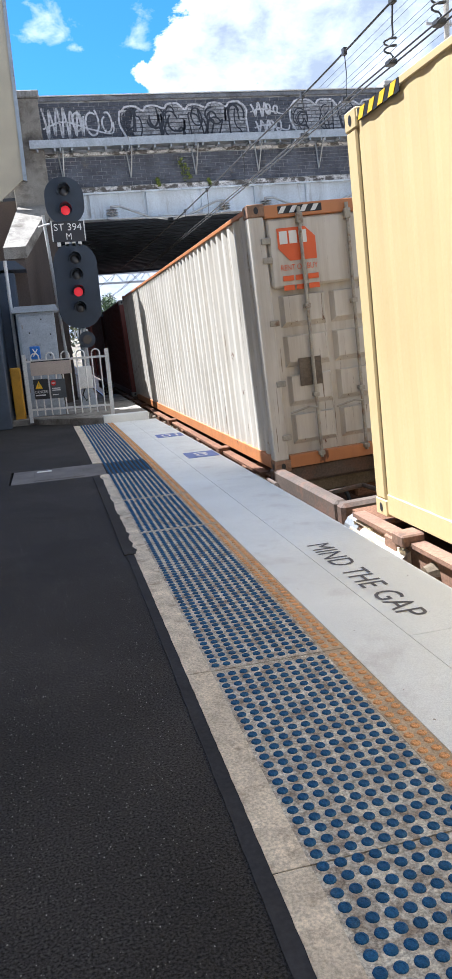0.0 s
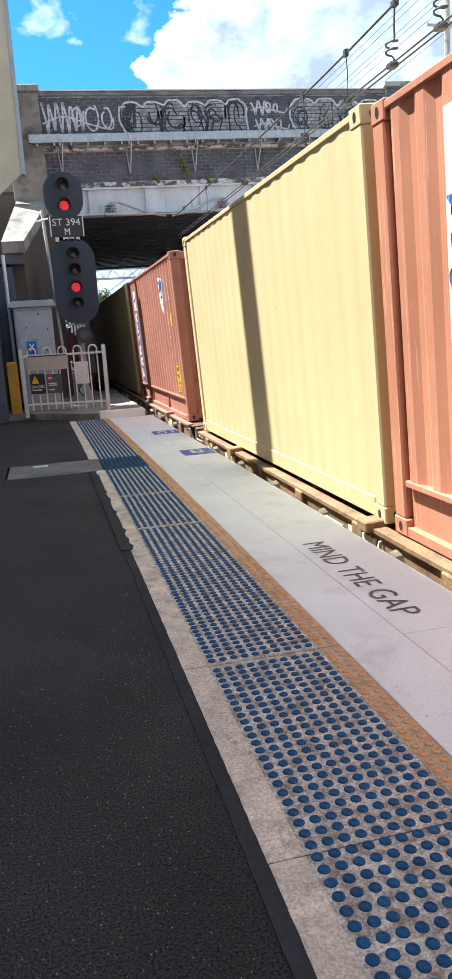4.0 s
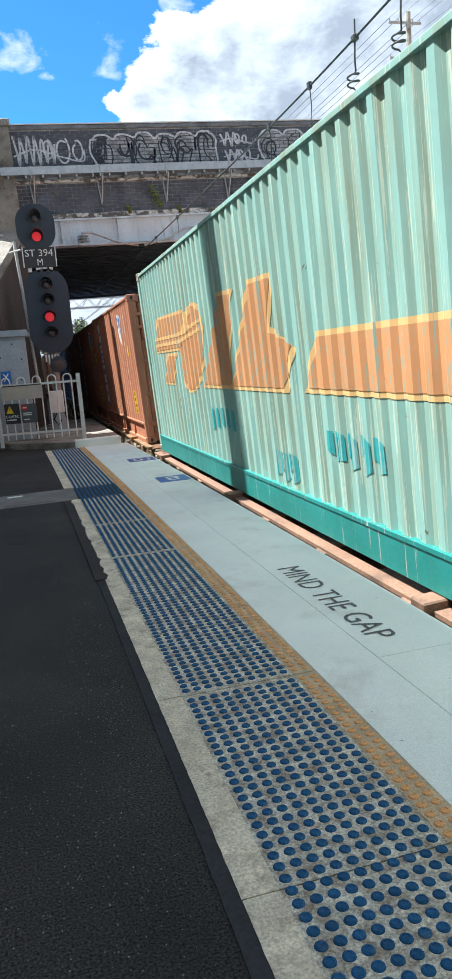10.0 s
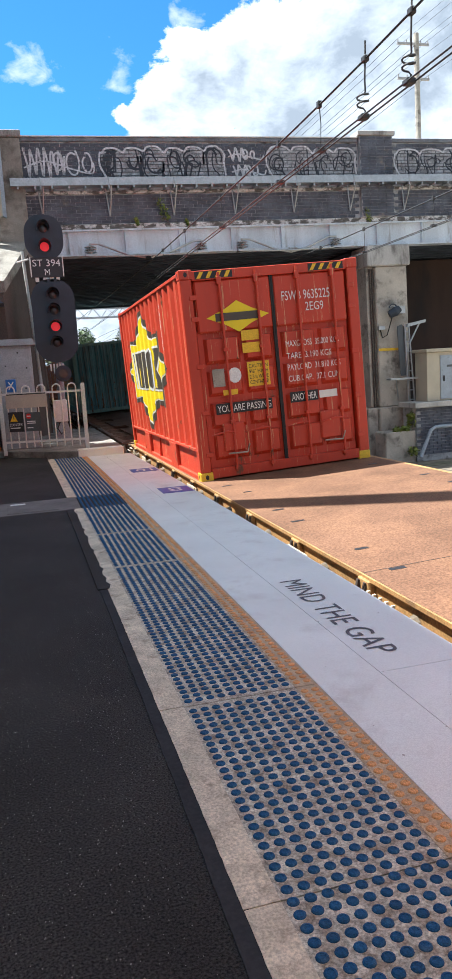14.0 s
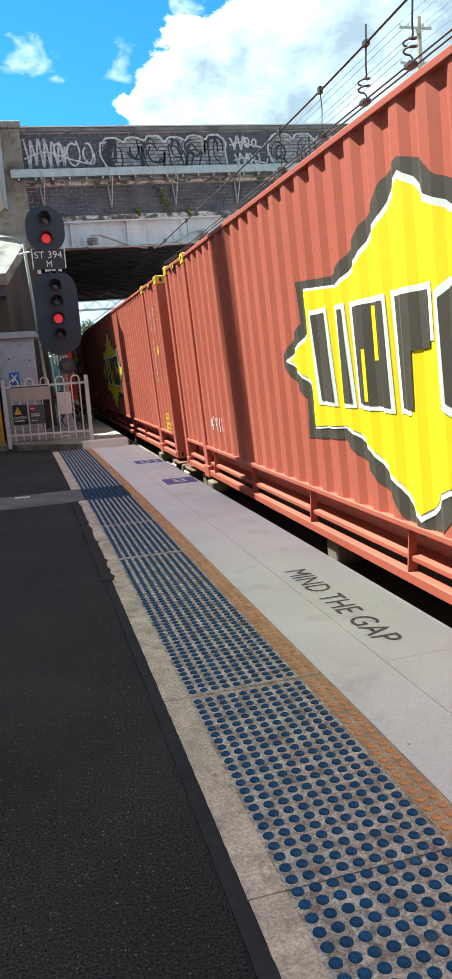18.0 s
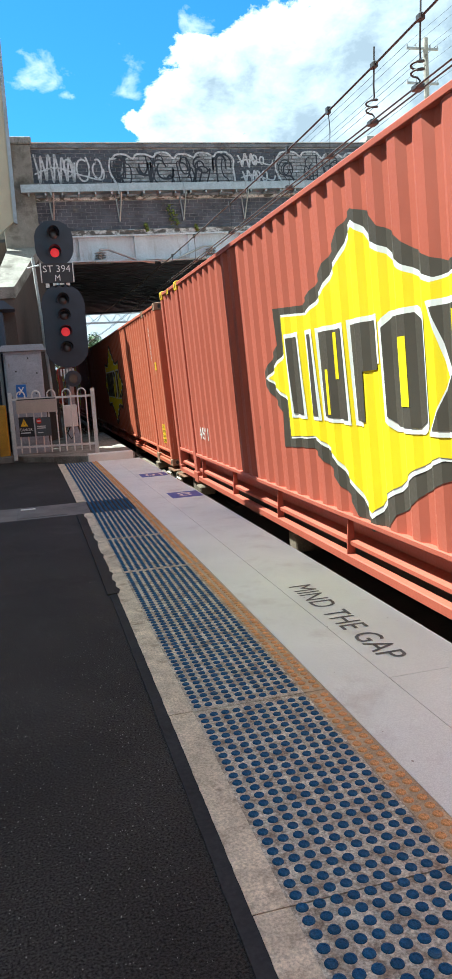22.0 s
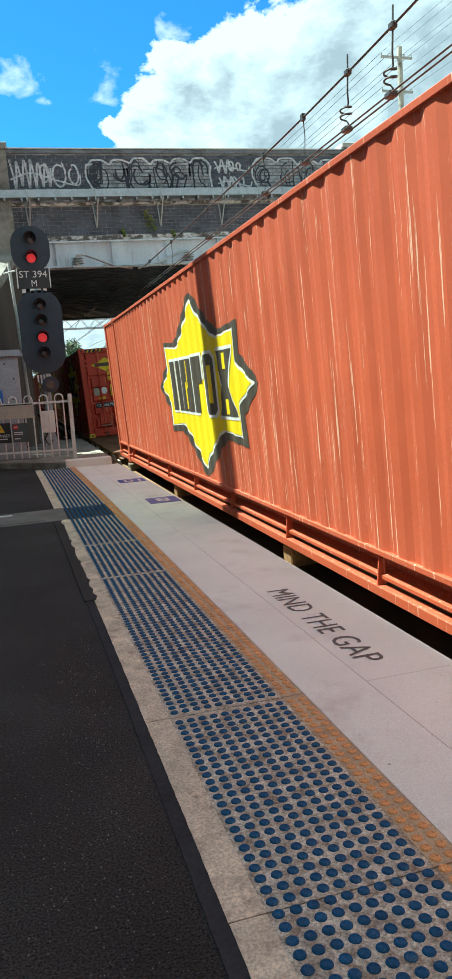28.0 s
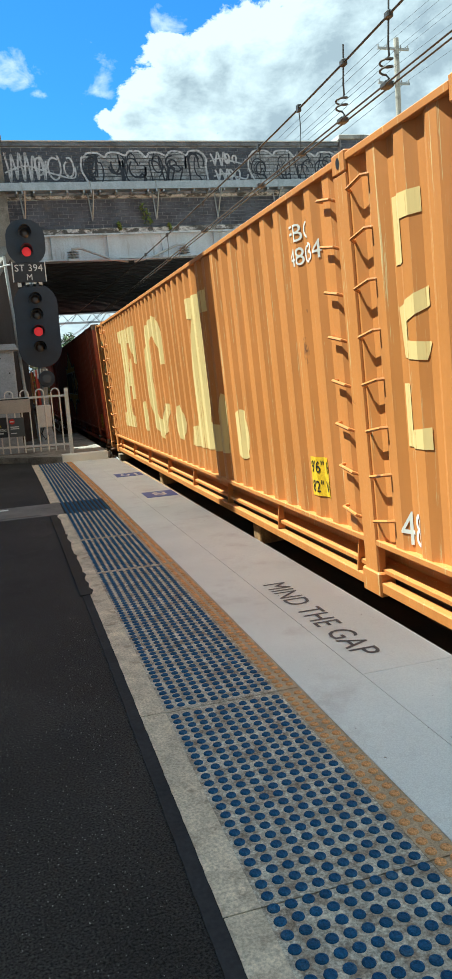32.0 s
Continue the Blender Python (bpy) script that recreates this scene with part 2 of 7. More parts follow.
M["white_paint"] = surface("white_paint", (0.78, 0.78, 0.76), 0.45, vary=0.06, scale=6, relief=0.1)
M["concrete"] = surface("concrete", (0.46, 0.42, 0.36), 0.88, vary=0.25, scale=1.6, fine=60, grit=0.2, relief=0.5, col2=(0.13, 0.115, 0.1), patch=(0.52, 0.7))
M["old_concrete"] = surface("old_concrete", (0.46, 0.45, 0.43), 0.9, vary=0.3, scale=1.1, fine=50, grit=0.25, relief=0.6, col2=(0.11, 0.1, 0.092), patch=(0.5, 0.68), stretch=(1, 1, 0.35))
M["flaking"] = surface("flaking", (0.66, 0.65, 0.64), 0.9, vary=0.2, scale=2.5, fine=40, grit=0.3, relief=0.6, col2=(0.12, 0.11, 0.1), patch=(0.46, 0.54), stretch=(1, 1, 1.6))
M["coping_dark"] = surface("coping_dark", (0.2, 0.215, 0.245), 0.9, vary=0.3, scale=1.4, fine=50, grit=0.25, relief=0.5, col2=(0.1, 0.1, 0.11), patch=(0.5, 0.68))
M["brick"] = surface("brick", (0.105, 0.115, 0.145), 0.9, vary=0.5, scale=2.6, fine=60, grit=0.35, relief=0.6, col2=(0.26, 0.225, 0.19), patch=(0.58, 0.74))
M["mortar"] = surface("mortar", (0.4, 0.41, 0.43), 0.92, vary=0.4, scale=1.8, fine=80, grit=0.25, relief=0.5, col2=(0.09, 0.085, 0.08), patch=(0.5, 0.66))
M["girder"] = surface("girder", (0.62, 0.68, 0.74), 0.6, vary=0.18, scale=1.4, fine=40, grit=0.15, relief=0.25, col2=(0.22, 0.2, 0.18), patch=(0.56, 0.72), stretch=(1.6, 1, 0.25))
M["galv"] = surface("galv", (0.46, 0.48, 0.5), 0.42, 0.75, vary=0.15, scale=7, fine=40, relief=0.1)
# one even dark blue for the bridge underside and the wall below it
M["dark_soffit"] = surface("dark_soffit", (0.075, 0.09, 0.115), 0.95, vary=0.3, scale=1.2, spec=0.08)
M["abutment"] = surface("abutment", (0.115, 0.09, 0.077), 0.9, vary=0.35, scale=0.9, fine=40, grit=0.2, relief=0.5, col2=(0.13, 0.11, 0.095), patch=(0.6, 0.8), stretch=(1, 1, 0.3))
M["steel"] = surface("steel", (0.3, 0.28, 0.26), 0.4, 0.85, vary=0.2, scale=8)
M["rail_rust"] = surface("rail_rust", (0.14, 0.075, 0.05), 0.75, vary=0.3, scale=6, fine=60, grit=0.3, relief=0.4)
M["ballast"] = surface("ballast", (0.26, 0.205, 0.15), 0.95, vary=0.35, scale=2.5, fine=45, grit=0.5, relief=1.0, col2=(0.12, 0.09, 0.07), patch=(0.55, 0.75))
M["earth"] = surface("earth", (0.2, 0.17, 0.13), 0.95, vary=0.3, scale=0.3, fine=6, grit=0.3, relief=0.4, col2=(0.1, 0.12, 0.05), patch=(0.5, 0.7))
M["black"] = surface("black", (0.018, 0.018, 0.02), 0.5, vary=0.2, scale=8)
M["rubber"] = surface("rubber", (0.02, 0.02, 0.02), 0.7, vary=0.2, scale=8)
M["deck_rust"] = surface("deck_rust", (0.165, 0.088, 0.054), 0.88, vary=0.28, scale=0.8, fine=60, grit=0.3, relief=0.5, col2=(0.225, 0.12, 0.07), patch=(0.45, 0.7), spec=0.2)
M["sill_brown"] = surface("sill_brown", (0.25, 0.145, 0.095), 0.75, vary=0.25, scale=1.6, fine=50, grit=0.2, relief=0.3, col2=(0.09, 0.06, 0.045), patch=(0.55, 0.72), stretch=(1, 1, 0.5))
M["sill_yellow"] = surface("sill_yellow", (0.25, 0.15, 0.068), 0.75, vary=0.3, scale=1.8, fine=50, grit=0.25, relief=0.3, col2=(0.13, 0.075, 0.045), patch=(0.46, 0.66))
M["sill_ochre"] = surface("sill_ochre", (0.37, 0.205, 0.075), 0.7, vary=0.3, scale=1.8, fine=50, grit=0.25, relief=0.3, col2=(0.17, 0.1, 0.055), patch=(0.54, 0.7))
M["sill_grey"] = surface("sill_grey", (0.15, 0.12, 0.088), 0.75, vary=0.25, scale=1.8, fine=50, grit=0.2, relief=0.3, col2=(0.13, 0.09, 0.06), patch=(0.52, 0.7))
M["underframe"] = surface("underframe", (0.06, 0.045, 0.037), 0.85, vary=0.3, scale=2, fine=50, relief=0.3)
M["cast_yellow"] = surface("cast_yellow", (0.75, 0.5, 0.03), 0.5, vary=0.15, scale=5, relief=0.1)
M["cast_grey"] = surface("cast_grey", (0.36, 0.33, 0.27), 0.6, vary=0.25, scale=5, col2=(0.16, 0.1, 0.06), patch=(0.55, 0.7))
M["logo_yellow"] = paint("logo_yellow", (0.86, 0.66, 0.0), 0.0, 0.06, 0.0, streak=0.12)
M["logo_pale"] = paint("logo_pale", (0.62, 0.43, 0.11), 0.02, 0.1, 0.1, streak=0.2, scratchcol=(0.75, 0.6, 0.25))
M["logo_dark"] = paint("logo_dark", (0.07, 0.058, 0.044), 0.0, 0.15, 0.0, streak=0.1)
M["logo_white"] = paint("logo_white", (0.78, 0.77, 0.73), 0.03, 0.06, 0.0, streak=0.2)
M["logo_blue"] = paint("logo_blue", (0.03, 0.12, 0.42), 0.03, 0.1, 0.12, scratchcol=(0.55, 0.55, 0.55))
M["logo_cream"] = paint("logo_cream", (0.8, 0.6, 0.26), 0.03, 0.08, 0.08, scratchcol=(0.55, 0.25, 0.07))
M["logo_orange"] = paint("logo_orange", (0.62, 0.3, 0.13), 0.03, 0.12, 0.14, scratchcol=(0.3, 0.42, 0.36))
M["logo_buff"] = paint("logo_buff", (0.82, 0.52, 0.22), 0.02, 0.08, 0.08, scratchcol=(0.3, 0.42, 0.36))
M["logo_red"] = paint("logo_red", (0.72, 0.12, 0.025), 0.0, 0.05, streak=0.1)
M["logo_teal"] = paint("logo_teal", (0.05, 0.35, 0.36), 0.0, 0.1, 0.2, scratchcol=(0.3, 0.45, 0.42))
M["sticker_green"] = surface("sticker_green", (0.05, 0.5, 0.15), 0.5, vary=0.1, scale=6, relief=0.05)
M["decal_yellow"] = surface("decal_yellow", (0.8, 0.5, 0.02), 0.5, vary=0.12, scale=6, relief=0.05)


# ---- mesh helpers ----
def box(bm, x0, x1, y0, y1, z0, z1, bev=0.0):
    v = [bm.verts.new(p) for p in ((x0, y0, z0), (x1, y0, z0), (x1, y1, z0), (x0, y1, z0), (x0, y0, z1), (x1, y0, z1), (x1, y1, z1), (x0, y1, z1))]
    fs = [bm.faces.new([v[i] for i in q]) for q in ((3, 2, 1, 0), (4, 5, 6, 7), (0, 1, 5, 4), (1, 2, 6, 5), (2, 3, 7, 6), (3, 0, 4, 7))]
    if bev:
        es = list({e for f in fs for e in f.edges})
        bmesh.ops.bevel(bm, geom=es, offset=bev, segments=1, affect="EDGES", profile=0.5)
    return bm


def tube(bm, pts, r, seg=8, caps=True):
    """A round bar along the points."""
    pts = [Vector(p) for p in pts]
    rings = []
    up = Vector((0, 0, 1))
    for i, p in enumerate(pts):
        d = (pts[min(i + 1, len(pts) - 1)] - pts[max(i - 1, 0)]).normalized()
        a = d.cross(up)
        if a.length < 0.05:
            a = d.cross(Vector((1, 0, 0)))
        a.normalize()
        b = d.cross(a).normalized()
        rr = r[i] if isinstance(r, (list, tuple)) else r
        rings.append([bm.verts.new(p + a * rr * math.cos(2 * math.pi * k / seg) + b * rr * math.sin(2 * math.pi * k / seg)) for k in range(seg)])
    for q, s in zip(rings, rings[1:]):
        for k in range(seg):
            bm.faces.new((q[k], q[(k + 1) % seg], s[(k + 1) % seg], s[k]))
    if caps:
        bm.faces.new(rings[0][::-1])
        bm.faces.new(rings[-1])
    return bm


def prism(bm, poly, fn, a, b):
    """A prism: the flat outline poly carried by fn(u, v, w) from w = a to w = b."""
    lo = [bm.verts.new(fn(u, v, a)) for u, v in poly]
    hi = [bm.verts.new(fn(u, v, b)) for u, v in poly]
    n = len(poly)
    bm.faces.new(lo[::-1])
    bm.faces.new(hi)
    for i in range(n):
        bm.faces.new((lo[i], lo[(i + 1) % n], hi[(i + 1) % n], hi[i]))
    return bm


def part(name, bm, mat, parent=None, label="", smooth=False):
    bmesh.ops.recalc_face_normals(bm, faces=bm.faces)
    me = bpy.data.meshes.new(name)
    bm.to_mesh(me)
    bm.free()
    if smooth:
        for p in me.polygons:
            p.use_smooth = True
    me.materials.append(M[mat] if isinstance(mat, str) else mat)
    ob = new(name, me)
    if parent:
        ob.parent = parent
    if label:
        tagged(ob, label)
    return ob


def share(name, ob, parent, m):
    """Another piece on the same mesh."""
    o = new(name, ob.data)
    o.parent = parent
    o.matrix_basis = m
    return o


def text_tris(body, width, height):
    """The triangles of a line of writing, fitted to width and height, from its lower left corner."""
    cu = bpy.data.curves.new("writing", "FONT")
    cu.body = body
    cu.resolution_u = 3
    ob = bpy.data.objects.new("writing", cu)
    scene.collection.objects.link(ob)
    dg = bpy.context.evaluated_depsgraph_get()
    me = bpy.data.meshes.new_from_object(ob.evaluated_get(dg))
    bpy.data.objects.remove(ob)
    me.calc_loop_triangles()
    co = [v.co for v in me.vertices]
    if not co:
        return []
    x0, x1 = min(c.x for c in co), max(c.x for c in co)
    y0, y1 = min(c.y for c in co), max(c.y for c in co)
    sx, sy = width / max(1e-6, x1 - x0), height / max(1e-6, y1 - y0)
    out = [[((co[i].x - x0) * sx, (co[i].y - y0) * sy) for i in t.vertices] for t in me.loop_triangles]
    bpy.data.meshes.remove(me)
    return out


def poly_tris(poly):
    from mathutils import geometry
    idx = geometry.tessellate_polygon([[Vector((u, v, 0)) for u, v in poly]])
    return [[poly[i] for i in t] for t in idx]


def rect_tris(u0, u1, v0, v1):
    return [[(u0, v0), (u1, v0), (u1, v1)], [(u0, v0), (u1, v1), (u0, v1)]]


def moved(tris, du, dv):
    return [[(u + du, v + dv) for u, v in t] for t in tris]


def clip(poly, axis, val, keep_less):
    out = []
    for i, p in enumerate(poly):
        q = poly[(i + 1) % len(poly)]
        a, b = (p[axis] <= val) == keep_less or p[axis] == val, (q[axis] <= val) == keep_less or q[axis] == val
        if a:
            out.append(p)
        if a != b:
            t = (val - p[axis]) / (q[axis] - p[axis])
            out.append(tuple(p[k] + t * (q[k] - p[k]) for k in (0, 1)))
    return out


def flat_mesh(tris, fn):
    bm = bmesh.new()
    for t in tris:
        bm.faces.new([bm.verts.new(fn(u, v)) for u, v in t])
    return bm


def empty(name, label, category, group="", kind=""):
    return tagged(new(name), label, category, group, kind)


# ---- ground and tracks ----
bm = bmesh.new()
rings = [0, 20, 60, 160, 500, 1500, 4000]
prev = None
for r in rings:
    ring = [bm.verts.new((4 + r * math.cos(a * math.pi / 12), 20 + r * math.sin(a * math.pi / 12), -1.36)) for a in range(24)] if r else [bm.verts.new((4, 20, -1.36))]
    if prev:
        for k in range(24):
            if len(prev) == 1:
                bm.faces.new((prev[0], ring[k], ring[(k + 1) % 24]))
            else:
                bm.faces.new((prev[k], ring[k], ring[(k + 1) % 24], prev[(k + 1) % 24]))
    prev = ring
tagged(part("ground", bm, "earth"), "bare brown railway ground with dry weeds", "ground", kind="structure")

TRACKS = (2.82, 6.85, 13.2, 17.2)
bm = bmesh.new()
for x in TRACKS:
    prism(bm, [(x - 2.1, -1.355), (x + 2.1, -1.355), (x + 1.45, -1.2), (x - 1.45, -1.2)], lambda u, v, w: (u, w, v), -60 if x < 8 else 6, 150)
tagged(part("ballast_bed", bm, "ballast"), "grey crushed-stone ballast bed under the tracks", "ballast", kind="structure")

rng = random.Random(5)
bm = bmesh.new()
for i in range(9000):
    x, y = rng.uniform(4.6, 9.0), rng.uniform(7.5, 17.5)
    z = -1.2 if abs(x - 6.85) < 1.5 else -1.27
    s = rng.uniform(0.018, 0.042)
    vs = [bm.verts.new((x + s * rng.uniform(-1.2, 1.2), y + s * rng.uniform(-1.2, 1.2), z + s * rng.uniform(-0.3, 1.1))) for _ in range(4)]
    for q in ((0, 1, 2), (0, 1, 3), (0, 2, 3), (1, 2, 3)):
        bm.faces.new([vs[k] for k in q])
tagged(part("ballast_stones", bm, "ballast"), "loose angular grey and brown ballast stones", "ballast", kind="stuff")

RAIL = [(-0.07, 0), (0.07, 0), (0.07, 0.012), (0.012, 0.03), (0.012, 0.11), (0.035, 0.125), (0.035, 0.155), (-0.035, 0.155), (-0.035, 0.125), (-0.012, 0.11), (-0.012, 0.03), (-0.07, 0.012)]
for x in TRACKS:
    tr = empty("railway_track", "rust-brown steel rails on sleepers in grey ballast", "track", "parallel tracks", "structure")
    y0 = -60 if x < 8 else 6
    for dx in (-0.7525, 0.7525):
        part("rail", prism(bmesh.new(), RAIL, lambda u, v, w: (x + dx + u, w, v - 1.255), y0, 150), "rail_rust", tr)
        part("rail_head", box(bmesh.new(), x + dx - 0.027, x + dx + 0.027, y0, 150, -1.102, -1.0965), "steel", tr, "polished steel rail head")
    if x > 4:
        sl = part("sleeper", box(bmesh.new(), -1.25, 1.25, -0.12, 0.12, 0, 0.13), "concrete", tr)
        sl.location = (x, 8, -1.32)
        for k in range(1, 90):
            share("sleeper", sl, tr, Matrix.Translation((x, 8 + 0.65 * k, -1.32)))


# ---- platform ----
def bend(y):
    return -max(0.0, y) ** 2 / 1150.0


def strip(bm, x0, x1, y0, y1, z0, z1, n=None, jag=0.0, seed=1):
    """A long slab that follows the platform's slight curve; jag roughens its left edge."""
    n = n or max(1, int((y1 - y0) / 0.6))
    r = random.Random(seed)
    rows = []
    for i in range(n + 1):
        y = y0 + (y1 - y0) * i / n
        b = bend(y)
        j = r.uniform(-jag, jag)
        rows.append([bm.verts.new(p) for p in ((x0 + b + j, y, z0), (x1 + b, y, z0), (x1 + b, y, z1), (x0 + b + j, y, z1))])
    for p, q in zip(rows, rows[1:]):
        for k in range(4):
            bm.faces.new((p[k], p[(k + 1) % 4], q[(k + 1) % 4], q[k]))
    bm.faces.new(rows[0])
    bm.faces.new(rows[-1][::-1])
    return bm


tagged(part("platform_body", strip(bmesh.new(), -9, 1.3, -12, 10.9, -1.36, -0.1), "concrete"), "solid concrete platform body under the paving", "platform", kind="structure")
bm = strip(bmesh.new(), -9, -0.132, -12, 5.33, -0.1, 0.0)
tagged(part("pavement_asphalt", bm, "asphalt"), "dark coarse asphalt platform paving with pale specks", "pavement", kind="structure")
bm = strip(bmesh.new(), -9, -1.1, 5.33, 6.2, -0.1, 0.0)
strip(bm, -9, -0.132, 6.2, 12.4, -0.1, 0.0)
tagged(part("pavement_asphalt_far", bm, "asphalt"), "dark smooth asphalt paving near the platform end", "pavement", kind="structure")
bm = strip(bmesh.new(), -0.185, -0.12, -12, 3.5, -0.02, 0.004, 400, 0.0022, 3)
tagged(part("sealant_joint", bm, "sealant"), "black bitumen joint between asphalt and concrete", "joint", kind="structure")

bm = strip(bmesh.new(), -0.116, -0.2, 2.0, 5.3, -0.02, 0.0095, 36, 0.013, 8)
tagged(part("asphalt_lip", bm, "asphalt"), "ragged asphalt lip spilling onto the concrete border", "pavement", kind="structure")

# bright specks in the asphalt
rng = random.Random(11)
bm = bmesh.new()
for i in range(9000):
    x, y = rng.uniform(-2.2, -0.25), rng.uniform(-2.2, 5.2)
    s = rng.choice((0.0012, 0.0015, 0.002, 0.0032))
    a = rng.uniform(0, 3.1)
    vs = [bm.verts.new((x + s * math.cos(a + k * 2.1), y + s * math.sin(a + k * 2.1), 0.0012)) for k in range(3)]
    vs.append(bm.verts.new((x, y, 0.004)))
    for q in ((0, 1, 3), (1, 2, 3), (2, 0, 3)):
        bm.faces.new([vs[k] for k in q])
tagged(part("asphalt_grit", bm, "grit_stone"), "pale stone grit showing in the asphalt", "grit", kind="stuff")

edge = empty("platform_edge_border", "stained pale concrete border strip beside the tactile paving", "border", kind="structure")
for k, (a, b) in enumerate(((-12.0, -3.66), (-3.655, -2.43), (-2.425, -1.19), (-1.185, 0.05), (0.056, 1.3), (1.305, 2.55), (2.555, 3.8), (3.806, 5.33), (6.2, 8.0), (8.005, 10.95))):
    part("border_block", strip(bmesh.new(), -0.135, -0.03, a, b, -0.06, 0.006, int((b - a) / 0.03), 0.0012, k), "border", edge)

pave = empty("tactile_paving", "concrete tactile paving with blue and ochre warning studs", "tactile paving", kind="structure")
JOINTS = (-12.0, -7.4, -4.9, -3.66, -2.42, -1.185, 0.052, 2.55, 3.81, 5.33, 6.17, 8.02, 10.95)
for a, b in zip(JOINTS, JOINTS[1:]):
    lid = a == 5.33
    part("paver", strip(bmesh.new(), -0.029, 0.48, a + 0.003, b - 0.003, -0.06, 0.003), "paver" if not lid else "sealant", pave, "" if not lid else "dark service-pit cover")
    part("yellow_band", strip(bmesh.new(), 0.481, 0.583, a + 0.003, b - 0.003, -0.06, 0.0035), "yellow_ground", pave, "worn ochre band along the edge")


def stud_mesh(name, mat):
    bm = bmesh.new()
    prof = ((0.0178, 0.0), (0.0168, 0.0032), (0.0125, 0.0058), (0.0092, 0.006), (0.0086, 0.0048), (0.0, 0.0048))
    ringsv = []
    for r, z in prof[:-1]:
        ringsv.append([bm.verts.new((r * math.cos(k * math.pi / 7), r * math.sin(k * math.pi / 7), z)) for k in range(14)])
    for p, q in zip(ringsv, ringsv[1:]):
        for k in range(14):
            bm.faces.new((p[k], p[(k + 1) % 14], q[(k + 1) % 14], q[k]))
    bm.faces.new(ringsv[-1])
    ob = part(name, bm, mat, pave, smooth=False)
    return ob


rows = [round(-0.05 * k, 3) for k in range(0, 72)] + [round(0.1 + 0.05 * k, 3) for k in range(0, 49)] + [round(2.6 + 0.05 * k, 3) for k in range(0, 24)] + [round(3.86 + 0.05 * k, 3) for k in range(0, 142)]
first = {}
far_blue, far_yellow = bmesh.new(), bmesh.new()
for y in rows:
    for i in range(12):
        col = "yellow" if i >= 10 else "blue"
        x = 0.05 * i + bend(y) - 0.0 + (0.004 if i >= 10 else 0)
        if -1.16 < y <= 0.0:
            if col not in first:
                first[col] = stud_mesh("stud", "dot_" + col)
                first[col].location = (x, y, 0.003)
            else:
                share("stud", first[col], pave, Matrix.Translation((x, y, 0.003)))
        else:
            t = far_blue if col == "blue" else far_yellow
            n = 14 if y < 1.5 else 8 if y < 4 else 6
            lv = ((0.0178, 0.003), (0.0168, 0.0062), (0.0125, 0.0088), (0.0092, 0.009), (0.0086, 0.0078)) if y < 1.5 else ((0.0178, 0.003), (0.0125, 0.009))
            prev_ring = None
            for rad, z in lv:
                ring = [t.verts.new((x + rad * math.cos(k * 2 * math.pi / n), y + rad * math.sin(k * 2 * math.pi / n), z)) for k in range(n)]
                if prev_ring:
                    for k in range(n):
                        t.faces.new((prev_ring[k], prev_ring[(k + 1) % n], ring[(k + 1) % n], ring[k]))
                prev_ring = ring
            t.faces.new(prev_ring)
tagged(part("studs_blue", far_blue, "dot_blue", pave), "blue warning studs", kind="stuff")
tagged(part("studs_ochre", far_yellow, "dot_yellow", pave), "ochre warning studs", kind="stuff")

slabs = empty("platform_coping", "pale painted concrete platform coping", "coping", kind="structure")
for k, (a, b) in enumerate(((-12.0, -3.0), (-2.995, 0.058), (0.061, 4.2), (4.203, 8.4), (8.403, 10.95))):
    part("coping_slab", strip(bmesh.new(), 0.9005, 1.385, a, b, -0.11, 0.002), "white_slab", slabs)

for a, b in ((-12.0, 4.2), (4.2, 10.95)):
    part("coping_slab", strip(bmesh.new(), 0.587, 0.8975, a, b, -0.11, 0.002), "white_slab", slabs)

# small stains and chips on the coping
rng = random.Random(21)
bm = bmesh.new()
for i in range(150):
    x, y = rng.uniform(0.62, 1.36), rng.uniform(-1.2, 8.5)
    s = rng.choice((0.0015, 0.002, 0.002, 0.003, 0.005))
    bm.faces.new([bm.verts.new((x + bend(y) + s * rng.uniform(0.5, 1.2) * math.cos(k * 1.05), y + 1.6 * s * rng.uniform(0.5, 1.2) * math.sin(k * 1.05), 0.0032)) for k in range(6)])
tagged(part("coping_marks", bm, "coping_stain"), "small dark stains on the pale coping", "stain", kind="stuff")

mg = empty("stencilled_warning", "black stencilled mind-the-gap warning on pale coping", "floor marking")
for word, y0, w in (("MIND", 1.63, 0.49), ("THE", 1.06, 0.34), ("GAP", 0.64, 0.38)):
    part("stencilled_word", flat_mesh(text_tris(word, w, 0.15), lambda u, v: (0.965 + v, y0 - u, 0.0045)), "stencil", mg)
for txt, y0, y1, x0, x1 in (("8", 5.78, 6.22, 0.955, 1.335), ("10", 8.0, 8.38, 0.905, 1.3)):
    sg = empty("stopping_mark", "blue floor plate with a white stopping number", "floor marking", "train stopping marks")
    part("plate", box(bmesh.new(), x0, x1, y0, y1, 0.0025, 0.006), "sign_blue", sg)
    w = 0.17 if txt == "8" else 0.25
    part("numeral", flat_mesh(text_tris(txt, w, 0.28), lambda u, v: ((x0 + x1 + w) / 2 - u, y1 - 0.08 - v, 0.0085)), "white_paint", sg)

